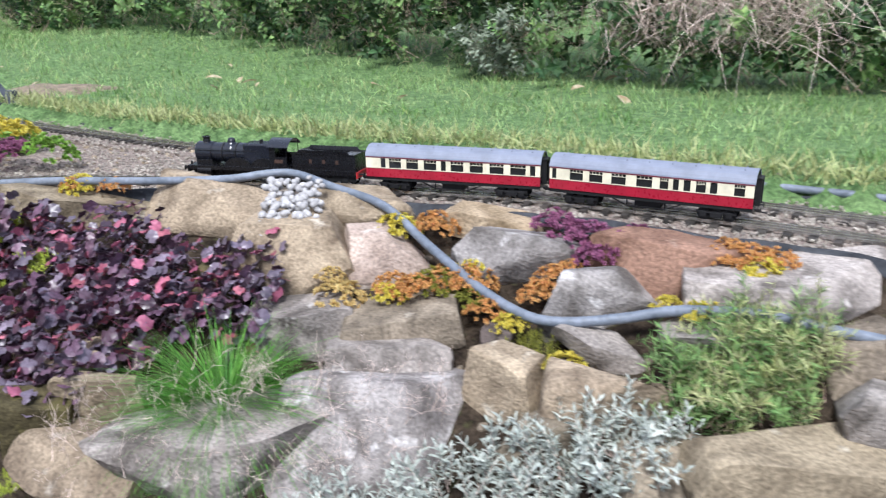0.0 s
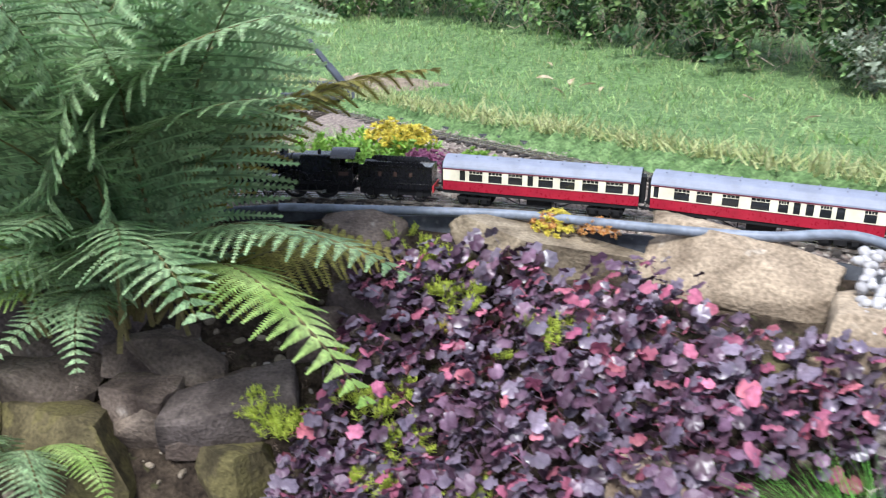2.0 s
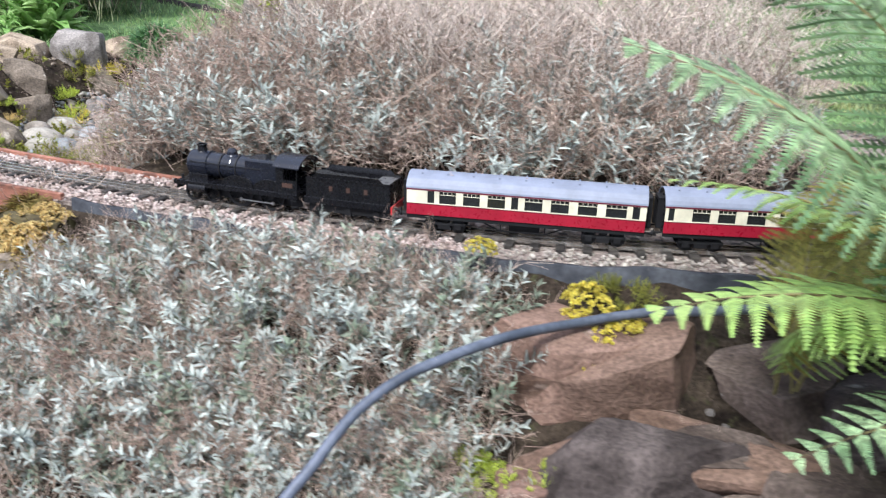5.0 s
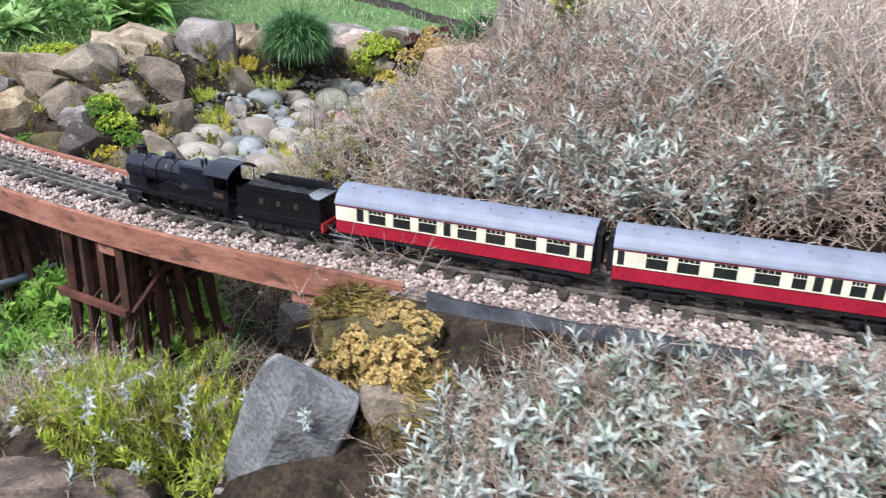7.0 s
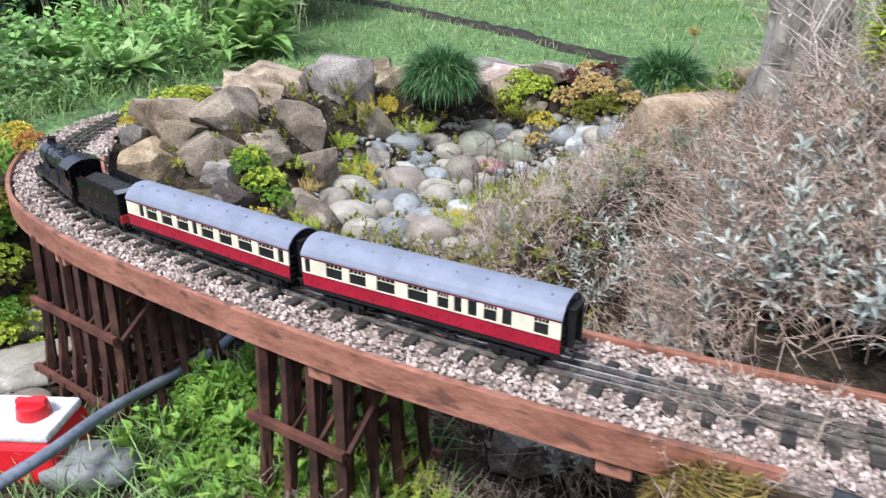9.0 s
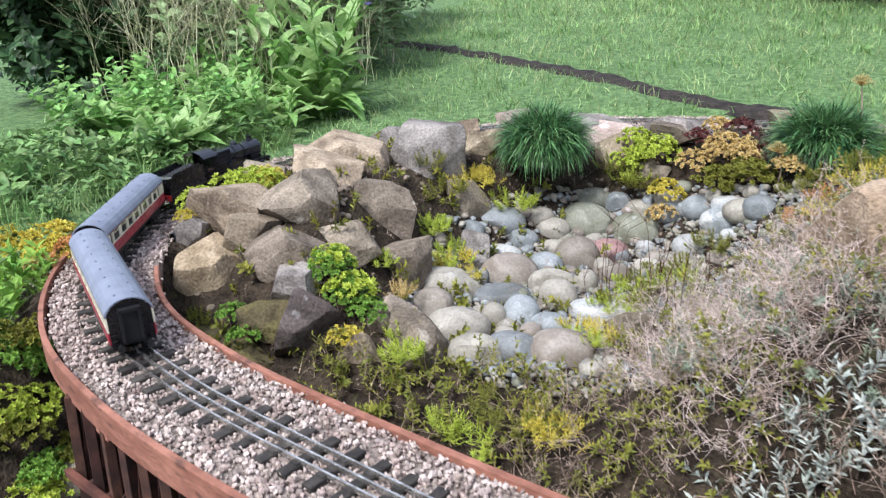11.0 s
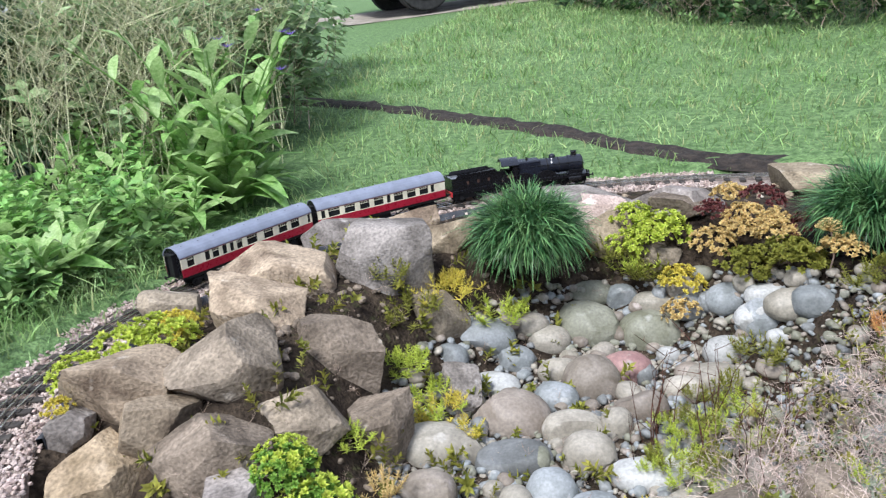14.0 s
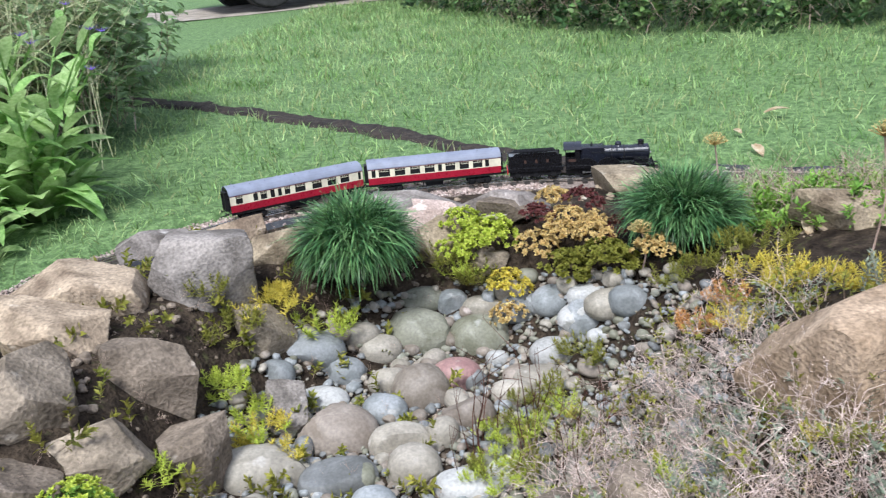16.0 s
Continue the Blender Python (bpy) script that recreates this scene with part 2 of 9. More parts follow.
def land(X, Y):
    """Height of the ground, for arrays."""
    X, Y = np.asarray(X, float), np.asarray(Y, float)
    flat = np.stack([X.ravel(), Y.ravel()], 1)
    d = np.full(len(flat), 9.0)
    s = np.zeros(len(flat))
    ib = np.zeros(len(flat))
    for k in range(0, len(flat), 4000):
        q = flat[k:k + 4000]
        v = q[:, None] - LX[None, ::3]
        r = (v ** 2).sum(-1)
        i = r.argmin(1)
        t = LT[::3][i]
        w = v[np.arange(len(q)), i]
        s[k:k + 4000] = np.sign(t[:, 1] * w[:, 0] - t[:, 0] * w[:, 1])
        d[k:k + 4000] = np.sqrt(r.min(1))
        ib[k:k + 4000] = i * 3
    db = np.full(len(flat), 9.0)
    for k in range(0, len(flat), 4000):
        q = flat[k:k + 4000]
        db[k:k + 4000] = np.sqrt(((q[:, None] - BX[None, ::3]) ** 2).sum(-1).min(1))
    x, y = flat.T
    sd = d * s
    wob = 0.02 * np.sin(5.1 * x + 1.3) * np.sin(4.3 * y) + 0.012 * np.sin(11 * x + 7 * y)
    # rockery bank below the line, then the low ground in front of it
    out = -0.015 - 0.52 * np.maximum(0, d - 0.16) - 0.04 * step(0.115, 0.15, d)
    out = np.maximum(out, -0.47) + wob * step(0.2, 0.5, d)
    # lawn beyond the line: steeper behind the straight, gentler behind the loop
    edge = np.interp(x, [-4.82, -4.72, -4.6, -4.4, -4.0, -3.6, -2.8, -2.3, -1.4, -0.72, -0.2, 0.3, 0.66, 1.9, 2.6], [1.95, 2.6, 3.0, 3.28, 3.56, 3.66, 3.57, 3.33, 2.68, 2.24, 1.97, 1.69, 1.45, 0.57, 0.0])
    e = np.maximum(0, y - np.maximum(edge, np.interp(x, [-6, -4.4, -3.6], [3.0, 3.45, 3.66])))
    k = step(-3.6, -1.6, x)
    lawn = (0.012 + 0.055 * e) * (1 - k) + (0.035 + 0.152 * e) * k
    lawn = np.minimum(lawn, 0.9) + 0.15 * wob
    inner = np.full(len(x), -0.012) + 0.5 * wob * step(0.15, 0.4, d)
    # pebble basin inside the loop
    pit = ((x + 3.78) / 0.42) ** 2 + ((y - 2.45) / 0.56) ** 2
    basin = -0.175 * (1 - step(0.45, 1.5, pit))
    rim = 0.03 * step(0.1, 0.2, sd) * (1 - step(0.5, 0.65, sd)) * (1 - step(-3.5, -3.3, x)) * step(2.0, 2.3, y)
    inner = inner + basin + rim
    inner = inner + 0.10 * step(-3.45, -3.0, x) * step(0.12, 0.6, sd) * step(0.2, 0.6, db) * (1 - step(-2.0, -1.5, x))
    z = np.where(sd < 0, out, inner)
    west = step(4.45, 4.62, -x) * step(1.9, 2.1, y)
    z = np.where(sd < 0, z * (1 - west) + west * (-0.015 + 0.05 * wob), z)
    z = np.where((y > edge) & (d > 0.09) & (db > 0.09), lawn, z)
    # hollow under the bridge
    bridge = step(3.02, 3.2, -x) * (1 - step(4.4, 4.52, -x))
    hollow = -0.34 + wob + 0.16 * step(1.75, 2.2, y)
    hm = bridge * (1 - step(1.85, 2.25, y)) * np.where(sd < 0, 1, 1 - step(0.35, 0.7, sd))
    z = z * (1 - hm) + np.minimum(z, hollow) * hm
    z = z + 0.15 * np.exp(-((x + 3.36) / 0.2) ** 2 - ((y - 1.2) / 0.15) ** 2)
    far = step(8, 30, np.hypot(x + 2, y - 3))
    z = z * (1 - far) + far * np.where(y > 3, 0.9, -0.5)
    return z.reshape(X.shape)


def ground_z(x, y):
    return float(land([x], [y])[0])


# ---------------------------------------------------------------- ground
def at_first(x, line=LX):
    """The first index at which a line passes x."""
    return int(np.argmax((line[:, 0] - x) * (line[0, 0] - x) < 0))


def build_ground():
    xs = np.concatenate([-np.geomspace(400, 7.2, 16), np.arange(-7, 3.2, 0.045), np.geomspace(3.4, 400, 16)])
    ys = np.concatenate([-np.geomspace(400, 1.4, 14), np.arange(-1.2, 6.5, 0.045), np.geomspace(6.7, 400, 20)])
    X, Y = np.meshgrid(xs, ys)
    Z = land(X, Y)
    nx, ny = len(xs), len(ys)
    verts = np.stack([X, Y, Z], -1).reshape(-1, 3)
    edge = np.interp(X, [-4.82, -4.72, -4.6, -4.4, -4.0, -3.6, -2.8, -2.3, -1.4, -0.72, -0.2, 0.3, 0.66, 1.9, 2.6], [1.95, 2.6, 3.0, 3.28, 3.56, 3.66, 3.57, 3.33, 2.68, 2.24, 1.97, 1.69, 1.45, 0.57, 0.0])
    green = (Y > edge - 0.035)
    i = np.arange(nx * ny).reshape(ny, nx)
    faces = np.stack([i[:-1, :-1], i[:-1, 1:], i[1:, 1:], i[1:, :-1]], -1).reshape(-1, 4)
    g = (green.reshape(-1)[faces].sum(1) >= 2).astype(int)
    q = verts[faces[:, 0]]
    lo, hi = LX[:at_first(-1.75)][::-1], BX[at_first(-1.75, BX):]
    between = (q[:, 0] > -1.7) & (q[:, 1] > np.interp(q[:, 0], lo[:, 0], lo[:, 1])) & (q[:, 1] < np.interp(q[:, 0], hi[:, 0], hi[:, 1]))
    g[between] = 2
    me = mesh_of("ground", verts, faces.tolist(), [M_SOIL, M_LAWN, M_BED], True, g.tolist())
    tagged(new("ground", me), "dark garden soil running into a sloping green lawn", "ground", kind="structure")


build_ground()


# ---------------------------------------------------------------- railway track
def ribbon(line, lo, hi, half, z0, z1):
    """A raised strip along part of a line."""
    vs, fs = [], []
    for i in range(lo, hi):
        a, b = line[max(i - 1, 0)], line[min(i + 1, len(line) - 1)]
        t = (b - a)
        n = np.array([-t[1], t[0]]) / np.hypot(*t)
        for off, z in ((-half[0], z0), (-half[0], z1), (half[1], z1), (half[1], z0)):
            vs.append((*(line[i] + n * off), z))
        if i > lo:
            k = (i - lo) * 4
            fs += [(k - 4 + j, k - 3 + j, k + 1 + j, k + j) for j in range(3)]
            fs.append((k - 1, k - 4, k, k + 3))
    fs += [(3, 2, 1, 0), tuple(range(len(vs) - 4, len(vs)))]
    return vs, fs


def at_x(x, line=LX, upper=False):
    ok = [i for i in range(len(line)) if (line[i, 1] > 2.45) == upper] if line is LX else range(len(line))
    return min(ok, key=lambda i: abs(line[i, 0] - x))


I_BR0, I_BR1 = at_x(-2.97), at_x(-4.52)


def build_track(name, line, lo, hi, label):
    track = thing(name, label, "railway track", kind="structure")
    for off, nm in ((-0.016, "rail"), (0.016, "rail"), (0.0, "centre_rail")):
        vs, fs = [], []
        for i in range(lo, hi):
            t = line[min(i + 1, len(line) - 1)] - line[max(i - 1, 0)]
            n = np.array([-t[1], t[0]]) / np.hypot(*t)
            for a, z in ((-0.0018, -0.004), (-0.0014, 0.002), (0.0014, 0.002), (0.0018, -0.004)):
                vs.append((*(line[i] + n * (off + a)), z))
            if i > lo:
                k = (i - lo) * 4
                fs += [(k - 4 + j, k - 3 + j, k + 1 + j, k + j) for j in range(3)]
        part(nm, mesh_of(nm, vs, fs, M_RAIL), None, track)
    bm = bmesh.new()
    box(bm, -0.0075, -0.041, -0.013, 0.0075, 0.041, -0.0022, 0.0015)
    for s in (-0.016, 0.016):
        box(bm, -0.006, s - 0.007, -0.004, 0.006, s + 0.007, -0.0008)
    first = None
    rng = random.Random(4)
    for i in range(lo, hi, 2):
        t = line[min(i + 1, len(line) - 1)] - line[max(i - 1, 0)]
        if first is None:
            first = part("sleeper", bm, M_SLEEPER, track)
            ob = first
        else:
            ob = part("sleeper", first.data, None, track)
        ob.matrix_basis = pose(*line[i], rng.uniform(-0.0008, 0.0008), 0, 0, math.degrees(math.atan2(t[1], t[0])) + rng.uniform(-2, 2))
    return track


build_track("railway_track", LX, 0, len(LX), "three-rail model railway track on black sleepers, curving through the rockery")
build_track("return_track", BX, 0, len(BX), "three-rail model railway track along the edge of the lawn")


def build_beds():
    vs, fs = ribbon(LX, 0, at_x(-0.9), (0.2, 0.1), -0.09, -0.0098)
    tagged(new("track_bed", mesh_of("track_bed", vs, fs, M_BED)), "grey chipping bed under both tracks", "track bed", kind="structure")
    vs, fs = ribbon(LX, at_x(-0.9) - 1, I_BR0 + 2, (0.1, 0.1), -0.09, -0.0095)
    tagged(new("track_bed", mesh_of("track_bed", vs, fs, M_BED)), "grey chipping track bed beside the rockery", "track bed", kind="structure")
    vs, fs = ribbon(LX, I_BR1 - 2, len(LX), (0.085, 0.085), -0.06, -0.0095)
    tagged(new("track_bed", mesh_of("track_bed", vs, fs, M_BED)), "pinkish chipping track bed round the basin", "track bed", kind="structure")
    vs, fs = ribbon(BX, 0, len(BX), (0.085, 0.085), -0.06, -0.0100)
    tagged(new("track_bed", mesh_of("track_bed", vs, fs, M_BED)), "chipping track bed along the lawn", "track bed", kind="structure")
    # dark felt kerbs that hold the beds
    for line, lo, hi, a, z1, lab in ((LX, 0, I_BR0 - 1, -0.104, 0.001, "dark grey felt edging along the rockery side of the track"),
                                     (BX, 0, len(BX), -0.094, 0.002, "dark grey felt edging between track and lawn"),
                                     (LX, I_BR1 + 6, at_x(-4.2, upper=True), 0.088, 0.004, "dark grey felt edging inside the loop")):
        vs, fs = [], []
        for i in range(lo, hi, 2):
            t = line[min(i + 1, len(line) - 1)] - line[max(i - 1, 0)]
            n = np.array([t[1], -t[0]]) / np.hypot(*t)
            w = 0.0022 * math.sin(i * 0.37) + 0.002 * math.sin(i * 0.9)
            sg = 1 if a > 0 else -1
            for off, z in ((a, -0.075), (a, z1 + w), (a + sg * 0.009, z1 + w), (a + sg * 0.016, -0.135)):
                vs.append((*(line[i] + n * off), z))
            if i > lo:
                k = len(vs) - 4
                fs += [(k - 4 + j, k - 3 + j, k + 1 + j, k + j) for j in range(3)]
        tagged(new("trim", mesh_of("felt_edging", vs, fs, M_FELT, True)), lab, "edging", kind="structure")


build_beds()


def build_chippings():
    rng = random.Random(9)
    at_x1 = at_x(-0.8)
    kinds = []
    for k in range(6):
        bm = bmesh.new()
        bmesh.ops.create_icosphere(bm, subdivisions=1, radius=1)
        for v in bm.verts:
            v.co *= rng.uniform(0.6, 1.15)
            v.co.z *= 0.7
        kinds.append(([v.co.copy() for v in bm.verts], [[v.index for v in f.verts] for f in bm.faces]))
        bm.free()
    for line, lo, hi, n, m, lab in ((LX, at_x(-2.2), at_x(-3.6, upper=True), 27000, M_BALLAST, "pinkish beige stone chippings round the rails"),
                                    (LX, at_x(1.1), at_x(-2.2), 7500, M_ASH, "grey ash chippings round the rails"),
                                    (BX, 0, at_x(1.1, BX), 4600, M_ASH, "grey ash chippings along the lawn edge")):
        places = []
        for _ in range(n):
            i = rng.randrange(lo, hi)
            t = line[min(i + 1, len(line) - 1)] - line[max(i - 1, 0)]
            nn = np.array([-t[1], t[0]]) / np.hypot(*t)
            off = rng.uniform(-0.088, 0.084) if line is LX and I_BR0 < i < I_BR1 else (rng.uniform(-0.17, 0.09) if line is LX and i < at_x1 else rng.uniform(-0.092, 0.092))
            p = line[i] + nn * off + np.array([rng.uniform(-0.01, 0.01), rng.uniform(-0.01, 0.01)])
            size = rng.uniform(0.0022, 0.005) if abs(off) > 0.036 else rng.uniform(0.002, 0.0036)
            z = -0.0085 + (0.005 * rng.random() if abs(off) > 0.04 else 0.0012 * rng.random())
            places.append((rng.randrange(6), spin(rng, p[0], p[1], z, size, 1.0)))
        if m is M_ASH and line is LX:
            for _ in range(3600):
                x = rng.uniform(-1.6, 0.6)
                y0, y1 = (float(np.interp(x, k[:, 0], k[:, 1])) for k in (LX[:at_first(-1.75)][::-1], BX[at_first(-1.75, BX):]))
                y = rng.uniform(y0 + 0.08, max(y0 + 0.1, y1 - 0.08))
                places.append((rng.randrange(6), spin(rng, x, y, -0.008, rng.uniform(0.002, 0.0048), 1.0)))
        tagged(new("chippings", scatter("chippings", kinds, places, m)), lab, "gravel", kind="stuff")


build_chippings()


# ---------------------------------------------------------------- bridge
M_TIE = mat("red_stained_tie", (0.06, 0.021, 0.015), (0.13, 0.046, 0.03), 25, 0.8, 0.5)


def build_bridge():
    bridge = thing("trestle_bridge", "red-brown timber trestle bridge carrying the curved track", "bridge")
    vs, fs = ribbon(LX, I_BR0 - 1, I_BR1 + 1, (0.09, 0.084), -0.03, -0.0098)
    part("deck", mesh_of("deck", vs, fs, M_BED), None, bridge, "deck covered with pinkish chippings")
    for off, z0, a, b, lab in ((-0.099, -0.042, I_BR0, I_BR1 + 4, "weathered red-brown fascia board"), (0.085, -0.04, I_BR0 - 14, I_BR1 - 3, "red-brown inner kerb board")):
        vs, fs = [], []
        for i in range(a, b):
            t = LX[i + 1] - LX[i - 1]
            n = np.array([t[1], -t[0]]) / np.hypot(*t)
            for o, z in ((off, z0), (off, 0.0005), (off + 0.001, 0.002), (off + 0.008, 0.002), (off + 0.009, 0.0005), (off + 0.009, z0)):
                vs.append((*(LX[i] + n * o), z))
            if i > a:
                k = (i - a) * 6
                fs += [(k - 6 + j, k - 5 + j, k + 1 + j, k + j) for j in range(5)] + [(k - 1, k - 6, k, k + 5)]
        fs += [(5, 4, 3, 2, 1, 0), tuple(range(len(vs) - 6, len(vs)))]
        part("fascia", mesh_of("fascia", vs, fs, M_RUST), None, bridge, lab)
    for x in (-3.12, -3.5, -4.1):
        i = at_x(x)
        t = LX[i + 1] - LX[i - 1]
        bm = box(bmesh.new(), -0.02, -0.094, -0.066, 0.02, 0.092, -0.0305, 0.003)
        ob = part("crossbeam", bm, M_RUST, bridge)
        ob.matrix_basis = pose(*LX[i], 0, 0, 0, math.degrees(math.atan2(t[1], t[0])))

    def trestle(x, turn, bays, foot):
        i = at_x(x)
        t = LX[i + 1] - LX[i - 1]
        here = pose(*LX[i], 0, 0, 0, math.degrees(math.atan2(t[1], t[0])) + turn)
        top = -0.034
        for b in range(bays):
            u = (b - (bays - 1) / 2) * 0.046
            for side, lean in ((-0.086, -0.014), (-0.062, -0.05), (-0.02, -0.01), (0.02, 0.01), (0.062, 0.05), (0.084, 0.014)):
                bm = bar(bmesh.new(), (u, side, top), (u * 1.1, side + lean, foot), 0.0135, None, 0.001)
                part("leg", bm, M_TRESTLE, bridge).matrix_basis = here
            for z in (0.38, 0.8):
                zz = top + (foot - top) * z
                w = 0.075 + 0.045 * z
                bm = bar(bmesh.new(), (u * (1 + 0.1 * z) + 0.008, -w - 0.016, zz), (u * (1 + 0.1 * z) + 0.008, w + 0.016, zz), 0.008, 0.011, 0.001)
                part("tie", bm, M_TRESTLE, bridge).matrix_basis = here
            bm = bar(bmesh.new(), (u - 0.007, -0.07, top - 0.02), (u * 1.1 - 0.007, 0.09, top + (foot - top) * 0.4), 0.008, None, 0.001)
            part("brace", bm, M_TRESTLE, bridge).matrix_basis = here
        e = (bays - 1) / 2 * 0.046 + 0.016
        for side in (-1, 1):
            for z in (0.38, 0.8):
                zz = top + (foot - top) * z
                y = side * (0.088 + 0.04 * z)
                bm = bar(bmesh.new(), (-e * (1 + 0.1 * z), y, zz), (e * (1 + 0.1 * z), y, zz), 0.01, 0.013, 0.001)
                part("rail_tie", bm, M_TIE, bridge).matrix_basis = here

    trestle(-3.53, 0, 4, -0.36)
    trestle(-4.08, 6, 6, -0.36)
    bm = box(bmesh.new(), -3.09, 1.44, -0.36, -2.96, 1.58, -0.031, 0.012)
    part("pier", bm, M_CONCRETE, bridge, "mossy concrete abutment block")
    bm = box(bmesh.new(), -4.72, 1.9, -0.36, -4.5, 2.12, -0.031, 0.012)
    part("pier", bm, M_CONCRETE, bridge, "concrete abutment block")


build_bridge()


# ---------------------------------------------------------------- train
M_CREAM = paint("cream_coach_paint", (0.68, 0.635, 0.48), 0.35)
M_RED = paint("carmine_coach_paint", (0.3, 0.011, 0.028), 0.3)
M_MAROON = paint("dark_maroon_lining", (0.12, 0.012, 0.025), 0.4)
M_ROOF = paint("blue_grey_roof_paint", (0.175, 0.195, 0.25), 0.55)
M_BLACK = paint("black_enamel", (0.006, 0.006, 0.0075), 0.27, spec=0.42)
M_SATIN = paint("satin_black_metal", (0.011, 0.011, 0.012), 0.55, spec=0.25)
M_BOILER = paint("dark_blue_black_boiler_paint", (0.009, 0.011, 0.018), 0.24, spec=0.55)
M_PANE = paint("dark_window_glass", (0.015, 0.017, 0.018), 0.08, spec=0.7)
M_STEEL = paint("bright_steel", (0.42, 0.42, 0.42), 0.3, metal=0.9)
M_BUFFER_RED = paint("red_buffer_beam_paint", (0.5, 0.03, 0.035), 0.4)
M_COAL = mat("coal", (0.006, 0.006, 0.006), (0.03, 0.03, 0.03), 300, 0.5, 1.0, relief=0.004)
M_LETTER = paint("dull_gold_lettering", (0.055, 0.028, 0.02), 0.5)
M_WHITE = paint("white_enamel", (0.75, 0.75, 0.72), 0.45)


def wheelset(parent, x, r, gauge=0.0165, spokes=0, name="wheelset"):
    """Two flanged wheels on an axle, turning about y."""
    bm = bmesh.new()
    tube(bm, (0, -gauge - 0.004, 0), (0, gauge + 0.004, 0), 0.0018, seg=8)
    for s in (-1, 1):
        if spokes:
            prof = [(r * 0.82, 0.0), (r * 0.82, 0.0035), (r, 0.0035), (r, 0.0), (r * 1.07, 0.0), (r * 1.07, -0.001), (r * 0.82, -0.001)]
            n, k = 28, len(prof)
            ring = []
            for a in range(n):
                ca, sa = math.cos(2 * math.pi * a / n), math.sin(2 * math.pi * a / n)
                ring.append([bm.verts.new((p * ca, s * (gauge + q), p * sa)) for p, q in prof])
            for a in range(n):
                for j in range(k):
                    f = [ring[a][j], ring[a][(j + 1) % k], ring[(a + 1) % n][(j + 1) % k], ring[(a + 1) % n][j]]
                    bm.faces.new(f if s > 0 else f[::-1])
            for a in range(spokes):
                ang = 2 * math.pi * a / spokes
                bar(bm, (0, s * (gauge + 0.0015), 0), (0.86 * r * math.cos(ang), s * (gauge + 0.0015), 0.86 * r * math.sin(ang)), 0.0014, 0.0016)
            tube(bm, (0, s * gauge, 0), (0, s * (gauge + 0.004), 0), r * 0.2, seg=12)
        else:
            tube(bm, (0, s * gauge, 0), (0, s * (gauge + 0.004), 0), r, seg=20)
            tube(bm, (0, s * (gauge - 0.001), 0), (0, s * gauge, 0), r * 1.1, seg=20)
            tube(bm, (0, s * (gauge + 0.004), 0), (0, s * (gauge + 0.0052), 0), r * 0.35, seg=12)
    ob = part(name, bm, M_SATIN, parent)
    ob.location = (x, 0, r + 0.002)
    WHEELS.append((ob, x, r))
    return ob


WHEELS = []


